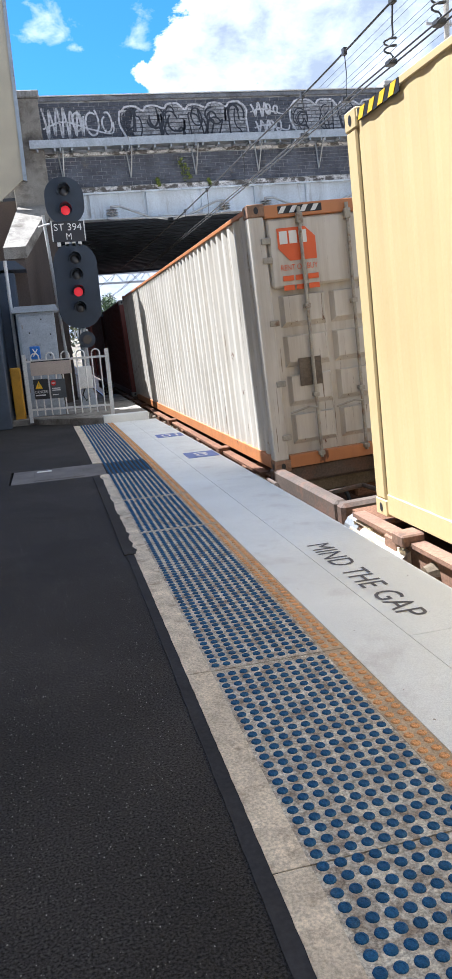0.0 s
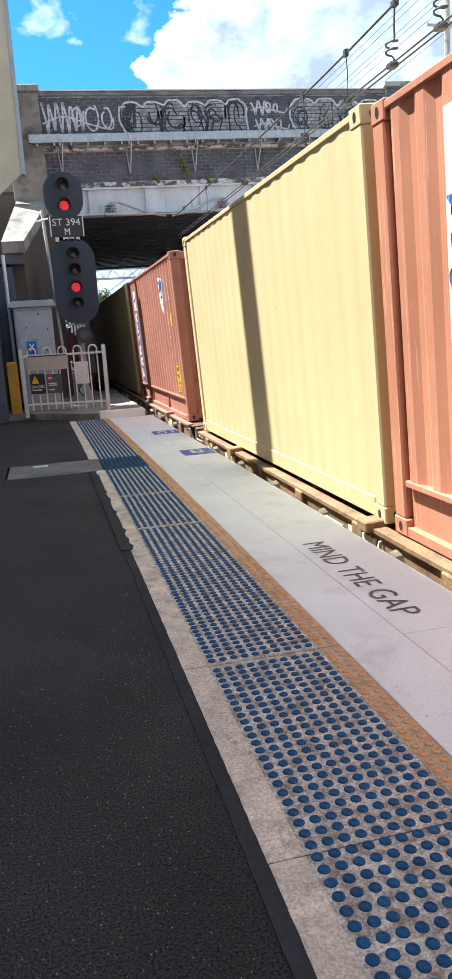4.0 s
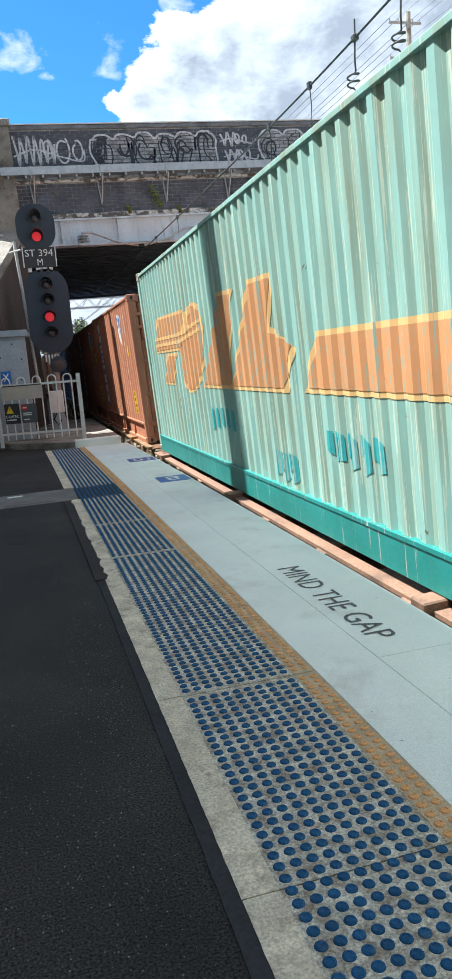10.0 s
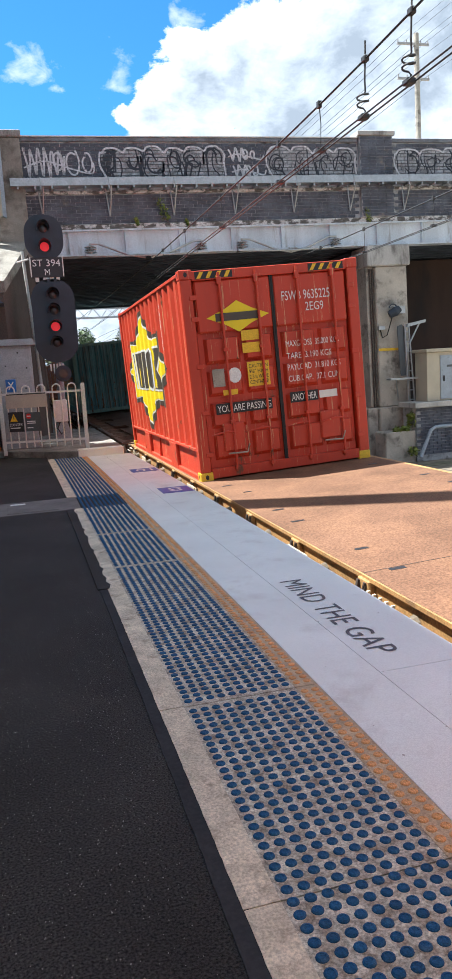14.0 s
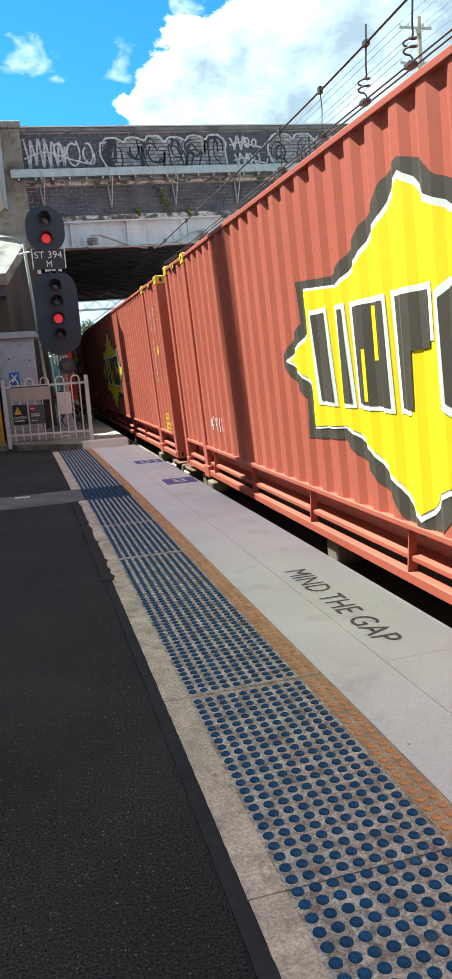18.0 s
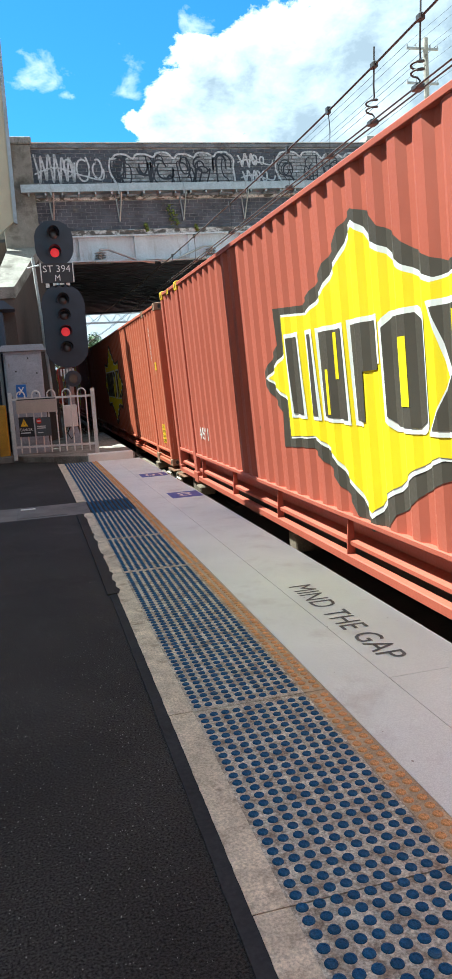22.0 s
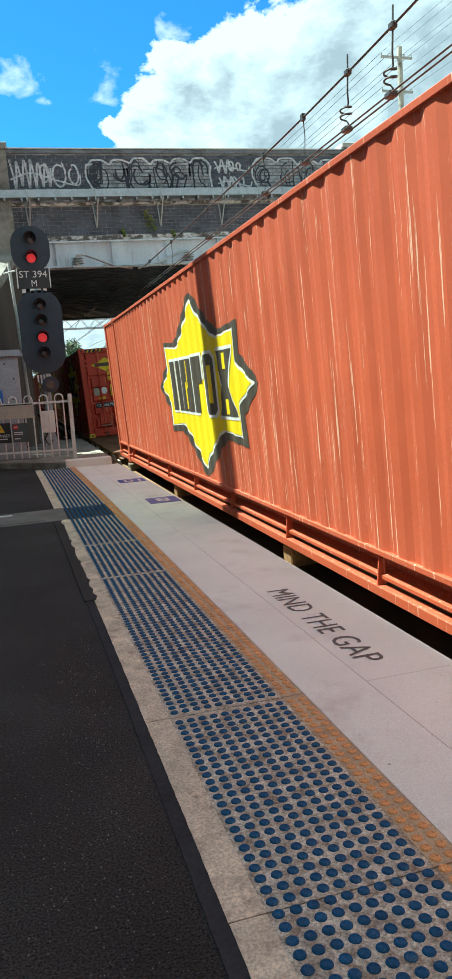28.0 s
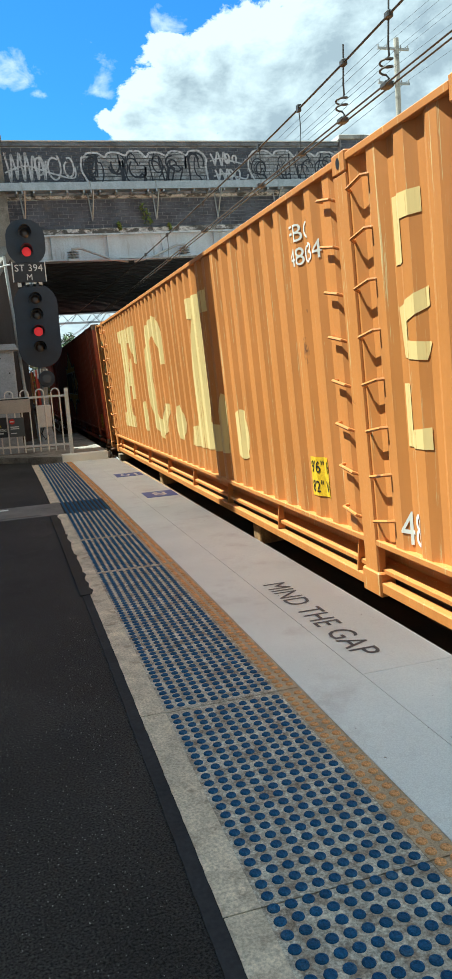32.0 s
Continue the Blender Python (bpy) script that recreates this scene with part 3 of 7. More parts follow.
M["pit_concrete"] = surface("pit_concrete", (0.16, 0.15, 0.14), 0.9, vary=0.25, scale=3, fine=90, grit=0.2, relief=0.5)
pit = empty("service_pit_cover", "grey concrete service pit lid set in the asphalt", "pit cover", kind="structure")
part("frame", box(bmesh.new(), -1.1, -0.03 + bend(5.8), 5.335, 6.195, -0.1, 0.001), "pit_concrete", pit)
part("lid", box(bmesh.new(), -0.86, -0.3, 5.42, 6.1, 0.0, 0.007, 0.004), "pit_concrete", pit)
part("label_plate", box(bmesh.new(), -0.83, -0.66, 5.95, 6.02, 0.0075, 0.012), "white_slab", pit)

# an unseen building block added along the back of the platform to shade the paving
M["render_cream"] = surface("render_cream", (0.5, 0.46, 0.4), 0.85, vary=0.12, scale=1.2, fine=40, grit=0.1, relief=0.3)
shade_block = empty("platform_shade_block", "tall unseen cream block added to shade the platform", "building", kind="structure")
part("wall", box(bmesh.new(), -9, -3.05, -12, 14.9, 0.002, 8.7, 0.01), "render_cream", shade_block)
# top edge set so that the shade ends at the platform's edge
part("cornice", box(bmesh.new(), -9, -2.845, -12, 15.0, 8.702, 8.98, 0.02), "concrete", shade_block)

# ---- platform end ----
M["wing_top"] = surface("wing_top", (0.27, 0.25, 0.22), 0.9, vary=0.3, scale=1.5, fine=50, grit=0.25, relief=0.6, col2=(0.1, 0.085, 0.07), patch=(0.48, 0.68))
step = empty("end_step", "raised concrete landing at the platform end", "step", kind="structure")
P_END = [(-9, 12.45), (-1.05, 12.05), (0.3, 10.98), (1.2, 10.98), (1.2, 17.5), (-9, 17.5)]
part("landing", prism(bmesh.new(), P_END, lambda u, v, w: (u, v, w), -1.36, 0.11), "wing_top", step)
part("kerb", box(bmesh.new(), 0.32, 1.16, 10.9, 11.12, -0.05, 0.145, 0.01), "white_slab", step, "white-painted concrete kerb")

# ---- bridge ----
BR = pose(0, 16.5, 0, 0, -1.05, 0)
bridge = empty("road_bridge", "old brick and steel road bridge with graffiti on its parapet", "bridge", kind="structure")
bridge.matrix_basis = BR
X0, X1 = -0.05, 16.0
par = part("parapet_wall", box(bmesh.new(), X0, X1, 0.012, 0.5, 6.05, 7.16), "mortar", bridge)
low = part("lower_wall", box(bmesh.new(), X0 + 0.05, X1, 0.012, 0.5, 5.2, 6.05), "mortar", bridge)
bm = box(bmesh.new(), X0, 8.95, -0.05, 0.55, 7.16, 7.26, 0.015)
box(bm, 9.98, X1, -0.05, 0.55, 7.16, 7.26, 0.015)
part("coping", bm, "coping_dark", bridge, "weathered concrete coping")
part("coping_flashing", box(bmesh.new(), X0, 8.95, -0.075, 0.3, 7.262, 7.285), "white_paint", bridge, "thin white capping")
part("pilaster", box(bmesh.new(), 8.98, 9.96, -0.12, 0.5, 5.2, 7.3, 0.01), "mortar", bridge, "brick pilaster")
part("pilaster_cap", box(bmesh.new(), 8.92, 10.02, -0.18, 0.55, 7.3, 7.42, 0.015), "old_concrete", bridge)
part("end_pillar", box(bmesh.new(), -0.75, X0 + 0.13, -0.22, 0.6, 4.0, 7.2, 0.02), "wing_top", bridge, "stained concrete end pillar")
part("end_pillar_cap", box(bmesh.new(), -0.8, X0 + 0.17, -0.27, 0.65, 7.2, 7.36, 0.02), "old_concrete", bridge)
part("ledge", box(bmesh.new(), X0 + 0.02, X1, -0.07, 0.5, 5.07, 5.2, 0.012), "flaking", bridge, "flaking concrete ledge")
part("string_course", box(bmesh.new(), X0 + 0.05, X1, -0.05, 0.1, 5.93, 6.0, 0.008), "flaking", bridge, "pale projecting course")
g = bmesh.new()
box(g, X0 + 0.3, X1, -0.02, 0.02, 4.47, 5.07)
box(g, X0 + 0.3, X1, -0.16, 0.2, 4.43, 4.468)
box(g, X0 + 0.3, X1, -0.12, 0.2, 5.03, 5.068)
part("girder", g, "girder", bridge, "grey-painted steel edge girder")
for k in range(12):
    part("stiffener", box(bmesh.new(), 1.0 + 1.4 * k, 1.014 + 1.4 * k, -0.1, -0.021, 4.47, 5.03), "girder", bridge)
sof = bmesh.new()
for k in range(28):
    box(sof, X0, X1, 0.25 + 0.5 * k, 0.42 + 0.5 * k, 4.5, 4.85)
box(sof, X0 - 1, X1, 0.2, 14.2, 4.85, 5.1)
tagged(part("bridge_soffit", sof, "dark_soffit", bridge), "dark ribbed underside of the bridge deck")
part("deck_block", box(bmesh.new(), X0 - 6, X1, 0.5, 14.2, 5.1, 6.0), "old_concrete", bridge, "road deck")
part("far_parapet", box(bmesh.new(), X0 - 6, X1, 13.7, 14.2, 6.0, 7.0), "brick", bridge)
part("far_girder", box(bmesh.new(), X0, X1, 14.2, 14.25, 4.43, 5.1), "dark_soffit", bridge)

# the galvanised service tray on brackets
tray = empty("service_tray", "galvanised cable tray on brackets along the bridge", "cable tray", kind="structure")
tray.matrix_basis = BR
part("channel", box(bmesh.new(), -0.25, X1, -0.36, -0.335, 6.06, 6.24), "galv", tray)
part("tray_floor", box(bmesh.new(), -0.25, X1, -0.335, -0.02, 6.06, 6.075), "galv", tray)
for k in range(40):
    part("rung", box(bmesh.new(), -0.1 + 0.4 * k, -0.06 + 0.4 * k, -0.33, -0.03, 6.0, 6.058), "galv", tray)
for k in range(10):
    x = 0.45 + 1.642 * k
    bm = bmesh.new()
    tube(bm, [(x + 0.06, -0.34, 6.05), (x + 0.01, -0.03, 5.42)], 0.018, 6)
    tube(bm, [(x - 0.06, -0.05, 6.05), (x, -0.035, 5.38)], 0.02, 6)
    tube(bm, [(x, -0.36, 6.25), (x, -0.36, 6.0), (x, -0.03, 6.03)], 0.02, 6)
    part("bracket", bm, "galv", tray)

# bricks of the face: the nearest are pieces, the rest is joined
BW, BH = 0.24, 0.086
bk = bmesh.new()
box(bk, 0.006, BW - 0.006, 0.0, 0.1, 0.005, BH - 0.005)
bko = part("brick", bk, "brick", par)
bko.location = (X0, 0, 6.27)
rest = bmesh.new()
rng = random.Random(3)
count = 1
for zone, z0, nrow, parent in (("p", 6.27, 10, par), ("l", 5.22, 8, low)):
    for r in range(nrow):
        for c in range(66):
            x = X0 + c * BW + (BW / 2 if r % 2 else 0)
            if x + BW > X1 or 8.75 < x < 9.95:
                continue
            z = z0 + r * BH
            dy = rng.uniform(-0.004, 0.006)
            if zone == "p" and x < 7.6 and count < 300:
                if r or c:
                    share("brick", bko, par, Matrix.Translation((x, dy, z)))
                    count += 1
            else:
                box(rest, x + 0.006, x + BW - 0.006, dy, 0.1, z + 0.005, z + BH - 0.005)
for r in range(24):
    for c in range(4):
        x = 8.98 + c * BW + (0 if r % 2 else 0.02)
        if 5.22 + r * BH < 7.2:
            box(rest, x + 0.006, min(9.96, x + BW) - 0.006, -0.13, -0.1, 5.225 + r * BH, 5.215 + (r + 1) * BH)
tagged(part("brickwork", rest, "brick", low), "dark blue-grey brick courses", kind="stuff")

# graffiti, flat on the brick face
M["silver"] = surface("silver", (0.42, 0.43, 0.46), 0.55, 0.1, vary=0.25, scale=3, fine=70, grit=0.35, relief=0.4, col2=(0.17, 0.165, 0.165), patch=(0.42, 0.66))
M["spray_white"] = surface("spray_white", (0.62, 0.63, 0.67), 0.6, vary=0.25, scale=9, col2=(0.22, 0.21, 0.21), patch=(0.52, 0.68))
M["spray_black"] = surface("spray_black", (0.03, 0.035, 0.05), 0.6, vary=0.2, scale=9)


def ribbon(bm, pts, w, y):
    """A spray stroke of width w through points in the plane of the wall."""
    fine = []
    n = len(pts)
    for i in range(n - 1):
        p0, p1, p2, p3 = pts[max(i - 1, 0)], pts[i], pts[i + 1], pts[min(i + 2, n - 1)]
        for k in range(6):
            t = k / 6
            fine.append(tuple(0.5 * (2 * b + (c - a) * t + (2 * a - 5 * b + 4 * c - d) * t * t + (3 * b - a - 3 * c + d) * t ** 3) for a, b, c, d in zip(p0, p1, p2, p3)))
    fine.append(pts[-1])
    last = None
    for i, (x, z) in enumerate(fine):
        a, b = fine[max(i - 1, 0)], fine[min(i + 1, len(fine) - 1)]
        dx, dz = b[0] - a[0], b[1] - a[1]
        l = math.hypot(dx, dz) or 1
        nx, nz = -dz / l * w / 2, dx / l * w / 2
        cur = (bm.verts.new((x + nx, y, z + nz)), bm.verts.new((x - nx, y, z - nz)))
        if last:
            bm.faces.new((last[0], last[1], cur[1], cur[0]))
        last = cur


def on_bricks(tris):
    """The part of a painted shape that lies on the brick faces, not in the joints."""
    out = []
    for t in tris:
        for r in range(10):
            z = 6.27 + r * BH
            if z > max(p[1] for p in t) or z + BH < min(p[1] for p in t):
                continue
            for c in range(66):
                x = X0 + c * BW + (BW / 2 if r % 2 else 0)
                if x > max(p[0] for p in t) or x + BW < min(p[0] for p in t):
                    continue
                q = list(t)
                for ax, val, less in ((0, x + 0.012, False), (0, x + BW - 0.012, True), (1, z + 0.011, False), (1, z + BH - 0.011, True)):
                    q = clip(q, ax, val, less) if len(q) > 2 else []
                if len(q) > 2:
                    out.append(q)
    return out


def wall_paint(name, polys, mat, parent, y):
    bm = bmesh.new()
    for q in polys:
        bm.faces.new([bm.verts.new((u, y, v)) for u, v in q])
    return part(name, bm, mat, parent)


def stroke(parent, pts, w, mat, y):
    bm = bmesh.new()
    ribbon(bm, pts, w, y)
    part("stroke", bm, mat, parent)


def tag(label, x0, x1, z0, z1, seed, n):
    """One hasty line up and down that ends in open loops, crossed by a second one."""
    th = empty("graffiti_tag", label, "graffiti", "graffiti on the parapet")
    th.matrix_basis = BR
    r = random.Random(seed)
    h, w = z1 - z0, x1 - x0
    zig = []
    for i in range(n):
        x = x0 + w * 0.62 * i / n
        zig += [(x + r.uniform(-0.02, 0.02), z1 - r.uniform(0, 0.2) * h), (x + w * 0.2 / n, z0 + h * 0.5), (x + w * 0.34 / n, z0 + r.uniform(0, 0.16) * h), (x + w * 0.5 / n, z0 + h * r.uniform(0.5, 0.75))]
    stroke(th, zig, 0.046, "spray_white", -0.0125)
    for k in range(max(2, n // 2)):
        cx, cz, q = x0 + w * (0.5 + 0.22 * k), z0 + h * r.uniform(0.35, 0.6), h * r.uniform(0.2, 0.34)
        stroke(th, [(cx + q * 0.7 * math.cos(a * 0.7 + k), cz + q * (1 + 0.06 * a) * math.sin(a * 0.7 + k)) for a in range(10)], 0.044, "spray_white", -0.0135 - 0.0004 * k)
    stroke(th, [(x0 - 0.03, z0 + h * 0.35), (x0 + w * 0.3, z0 + h * 0.55), (x0 + w * 0.7, z0 + h * 0.3), (x1, z0 + h * 0.16), (x1 + 0.06, z0 + h * 0.5)], 0.036, "spray_white", -0.0155)


def piece(label, x0, x1, z0, z1, seed, n, bold):
    """A wide silver body on the bricks with thin dark curls in it and a wavy white outline."""
    th = empty("graffiti_piece", label, "graffiti", "graffiti on the parapet")
    th.matrix_basis = BR
    r = random.Random(seed)
    dx, h = (x1 - x0) / n, z1 - z0
    top = []
    for i in range(n):
        a, b = x0 + i * dx, x0 + (i + 1) * dx
        m = (a + b) / 2
        t = z1 - r.uniform(0.01, 0.1)
        body = [(a, z0), (b, z0), (b, t - 0.1), (b - 0.09, t - 0.02), (m, t), (a + 0.08, t - 0.03), (a, t - 0.12)]
        wall_paint("letter_fill", on_bricks(poly_tris(body)), "silver", th, -0.0072)
        top += [(a + 0.03, t - 0.08), (a + 0.12, t + 0.01), (m, t + 0.03), (b - 0.12, t + 0.01)]
        w = 0.042 if bold else 0.034
        y = -0.0092 - 0.0006 * i
        for k in range(4):
            cx, cz = a + dx * r.uniform(0.25, 0.75), z0 + h * r.uniform(0.3, 0.65)
            qx, qz, a0, turn = dx * r.uniform(0.22, 0.4), h * r.uniform(0.2, 0.36), r.uniform(0, 6.3), r.uniform(0.45, 0.75)
            pts = [(min(b, max(a, cx + qx * math.cos(a0 + turn * q))), cz + qz * math.sin(a0 + turn * q)) for q in range(6)]
            pts.append((pts[-1][0] + dx * r.uniform(-0.2, 0.25), z0 + h * r.choice((0.03, 0.06, 0.9))))
            stroke(th, pts, w * r.uniform(0.7, 1.2), "spray_black", y - 0.0002 * k)
    path = [(x0 + 0.12, z0 - 0.01), (x0 - 0.04, z0 + h * 0.4), (x0 - 0.02, z0 + h * 0.75)] + top + [(x1 + 0.03, z1 - 0.2), (x1 + 0.02, z0 + h * 0.45), (x1 + 0.05, z0 + 0.05)]
    stroke(th, path, 0.046, "spray_white", -0.0145)
    if bold:
        wall_paint("dark_crescent", on_bricks(poly_tris([(x0, z0 + h * 0.35), (x0 + 0.06, z0 + h * 0.7), (x0 + 0.28, z1 - 0.06), (x0 + 0.5, z1 - 0.08), (x0 + 0.3, z0 + h * 0.7), (x0 + 0.22, z0 + h * 0.3), (x0 + 0.34, z0), (x0 + 0.14, z0)])), "spray_black", th, -0.0086)


tag("loose white spray-can tag on dark brick", 0.15, 1.75, 6.3, 7.04, 4, 6)
piece("large silver graffiti piece with a dark crescent and white outline", 2.0, 5.15, 6.29, 7.08, 2, 6, True)
tag("crowded white spray-can tag on dark brick", 5.32, 6.2, 6.68, 7.02, 3, 3)
tag("small white spray-can tag under another", 5.4, 6.25, 6.3, 6.64, 6, 3)
piece("long silver graffiti piece over brick courses", 6.38, 8.85, 6.3, 7.06, 4, 4, False)
piece("faded silver graffiti on the parapet", 10.1, 13.0, 6.3, 7.02, 5, 4, False)

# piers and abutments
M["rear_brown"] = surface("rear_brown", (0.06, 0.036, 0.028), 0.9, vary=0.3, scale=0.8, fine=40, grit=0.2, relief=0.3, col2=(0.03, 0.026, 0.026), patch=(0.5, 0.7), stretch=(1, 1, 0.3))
pier = empty("bridge_pier", "concrete bridge pier with dark wall behind", "pier", kind="structure")
pier.matrix_basis = BR
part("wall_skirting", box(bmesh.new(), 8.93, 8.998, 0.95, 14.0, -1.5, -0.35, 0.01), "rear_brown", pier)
part("pier_column", box(bmesh.new(), 9.22, 10.19, -0.25, 0.6, -0.03, 3.86, 0.03), "concrete", pier)
part("pier_cap", box(bmesh.new(), 8.97, 10.27, -0.32, 0.7, 3.86, 4.42, 0.03), "old_concrete", pier)
part("pier_plinth", box(bmesh.new(), 9.12, 10.3, -0.42, 0.9, -1.5, -0.03, 0.03), "concrete", pier)
part("pier_wall", box(bmesh.new(), 9.0, 9.75, 0.95, 14.2, -1.5, 4.43), "dark_soffit", pier, "dark blue-grey wall between the tracks")
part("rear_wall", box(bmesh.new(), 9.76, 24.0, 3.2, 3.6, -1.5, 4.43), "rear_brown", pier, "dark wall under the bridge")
part("pier_flank", box(bmesh.new(), 9.0, 9.215, -0.12, 0.6, -0.03, 3.855, 0.02), "concrete", pier)
part("flank_foot", box(bmesh.new(), 8.8, 9.115, -0.3, 0.9, -1.5, -0.03, 0.03), "concrete", pier)
for dx in (0.0, 0.07):
    part("conduit", tube(bmesh.new(), [(9.08 + dx, -0.16, -0.02), (9.08 + dx, -0.16, 3.8)], 0.022, 8), "underframe", pier, "dark cable conduit")
ab = empty("left_abutment", "brown-stained abutment wall below the bridge end", "abutment", kind="structure")
ab.matrix_basis = BR
part("abutment_wall", box(bmesh.new(), -6, 0.1, 0.05, 14.2, -1.5, 5.0), "abutment", ab)
def wing(z_lo, z_near, z_far, grow):
    """The splayed wing wall between its near end and the bridge, from z_lo up to a sloping top."""
    bm = bmesh.new()
    near, far = ((-1.06 - grow, -2.55 - grow), (-0.7 + grow, -2.55 - grow)), ((-0.62 - grow, 0.045), (0.06 + grow, 0.045))
    lo = [bm.verts.new((x, y, z)) for (x, y), z in ((near[0], z_lo[0]), (near[1], z_lo[0]), (far[1], z_lo[1]), (far[0], z_lo[1]))]
    hi = [bm.verts.new((x, y, z)) for (x, y), z in ((near[0], z_near), (near[1], z_near), (far[1], z_far), (far[0], z_far))]
    bm.faces.new(lo[::-1])
    bm.faces.new(hi)
    for k in range(4):
        bm.faces.new((lo[k], lo[(k + 1) % 4], hi[(k + 1) % 4], hi[k]))
    return bm


part("wing_wall", wing((-1.5, -1.5), 3.36, 4.72, 0.0), "abutment", ab)
part("wing_coping", wing((3.362, 4.722), 3.6, 4.95, 0.05), "wing_top", ab, "sloping concrete wall coping")
# unseen wall behind the bridge, added to keep the far containers in shade
lw = part("far_shade_wall", box(bmesh.new(), -2.3, -1.5, 31.0, 120.0, -1.4, 9.0), "abutment")
tagged(lw, "tall unseen wall added to shade the line beyond the bridge", "wall", kind="structure")
part("right_abutment", box(bmesh.new(), 20.5, 24, 0.05, 14.2, -1.5, 5.0), "abutment", ab)

# ---- the train ----
CANT = -2.8
TRAIN_X, TRAIN_Z = 1.6, -0.02
CW = 2.44
MOVERS = []
LIFT = [0.0]


def profile(pitch, depth, y0, y1):
    """Break points (y, x) of a corrugated wall between y0 and y1."""
    n = max(1, round((y1 - y0) / pitch))
    p = (y1 - y0) / n
    out = []
    for i in range(n):
        a = y0 + i * p
        out += [(a, 0.012 + depth), (a + p * 0.22, 0.012 + depth), (a + p * 0.46, 0.012), (a + p * 0.77, 0.012)]
    out.append((y1, 0.012 + depth))
    return out


def decal(parent, name, tris, mat, pr, L, lift, label=""):
    """Paint on the corrugated left wall: flat triangles (u from the front end, v up) laid onto the folds."""
    bm = bmesh.new()
    for t in tris:
        us = [p[0] for p in t]
        for (ya, xa), (yb, xb) in zip(pr, pr[1:]):
            ua, ub = L - yb, L - ya
            if ub <= min(us) or ua >= max(us):
                continue
            q = clip(clip(list(t), 0, ua, False), 0, ub, True)
            if len(q) < 3:
                continue
            vs = []
            for u, v in q:
                y = L - u
                k = 0 if yb == ya else (y - ya) / (yb - ya)
                vs.append(bm.verts.new((xa + (xb - xa) * k - lift, y, v - LIFT[0])))
            try:
                bm.faces.new(vs)
            except ValueError:
                pass
    if not bm.faces:
        bm.free()
        return None
    return part(name, bm, mat, parent, label)


STAR = [(0, 1.0), (0.06, 0.93), (0.12, 0.82), (0.2, 0.75), (0.29, 0.63), (0.4, 0.54), (0.46, 0.5), (0.77, 0.54), (0.76, 0.22), (0.86, 0.12), (1, 0)]
STAR = STAR + [(u, -v) for u, v in STAR[-2::-1]]
STAR = STAR + [(-u, v) for u, v in STAR[-2:0:-1]]


def star(c, pr, L, uc, zc, a, b, pale):
    y = "logo_pale" if pale else "logo_yellow"
    big = [(uc + u * a * 1.04 + (0.1 if u > 0.02 else -0.1 if u < -0.02 else 0), zc + v * b * 1.04 + (0.06 if v > 0.02 else -0.08 if v < -0.02 else 0)) for u, v in STAR]
    wht = [(uc + u * a * 1.025, zc + v * b * 1.03) for u, v in STAR]
    yel = [(uc + u * a * 0.99, zc + v * b * 0.985) for u, v in STAR]
    s = decal(c, "logo", poly_tris(big), "logo_dark", pr, L, 0.003, "spiky yellow star logo with a dark shadow")
    decal(s, "white_rim", poly_tris(wht), "logo_white", pr, L, 0.0055)
    decal(s, "yellow_field", poly_tris(yel), y, pr, L, 0.008)
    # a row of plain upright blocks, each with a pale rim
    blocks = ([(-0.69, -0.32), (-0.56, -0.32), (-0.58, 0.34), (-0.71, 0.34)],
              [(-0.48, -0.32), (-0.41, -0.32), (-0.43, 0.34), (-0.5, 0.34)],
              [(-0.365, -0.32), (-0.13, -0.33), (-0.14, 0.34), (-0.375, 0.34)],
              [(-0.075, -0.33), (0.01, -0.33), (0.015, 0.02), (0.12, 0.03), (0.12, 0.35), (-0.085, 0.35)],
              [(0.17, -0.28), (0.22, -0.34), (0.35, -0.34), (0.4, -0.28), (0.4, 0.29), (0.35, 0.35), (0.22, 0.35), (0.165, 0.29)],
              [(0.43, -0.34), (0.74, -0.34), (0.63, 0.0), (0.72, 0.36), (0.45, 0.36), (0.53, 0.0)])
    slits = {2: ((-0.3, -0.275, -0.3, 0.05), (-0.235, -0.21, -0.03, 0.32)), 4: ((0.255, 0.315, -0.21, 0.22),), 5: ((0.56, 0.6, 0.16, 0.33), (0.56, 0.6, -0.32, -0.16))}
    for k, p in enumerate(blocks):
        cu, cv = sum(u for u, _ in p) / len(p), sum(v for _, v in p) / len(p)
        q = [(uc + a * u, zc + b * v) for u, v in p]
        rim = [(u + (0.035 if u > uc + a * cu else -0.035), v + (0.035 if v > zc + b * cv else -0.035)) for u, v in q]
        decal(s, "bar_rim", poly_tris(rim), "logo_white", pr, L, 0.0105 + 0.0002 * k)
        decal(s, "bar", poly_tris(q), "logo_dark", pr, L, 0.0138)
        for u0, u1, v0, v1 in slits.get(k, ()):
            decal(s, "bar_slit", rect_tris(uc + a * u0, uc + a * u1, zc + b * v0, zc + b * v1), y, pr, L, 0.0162)


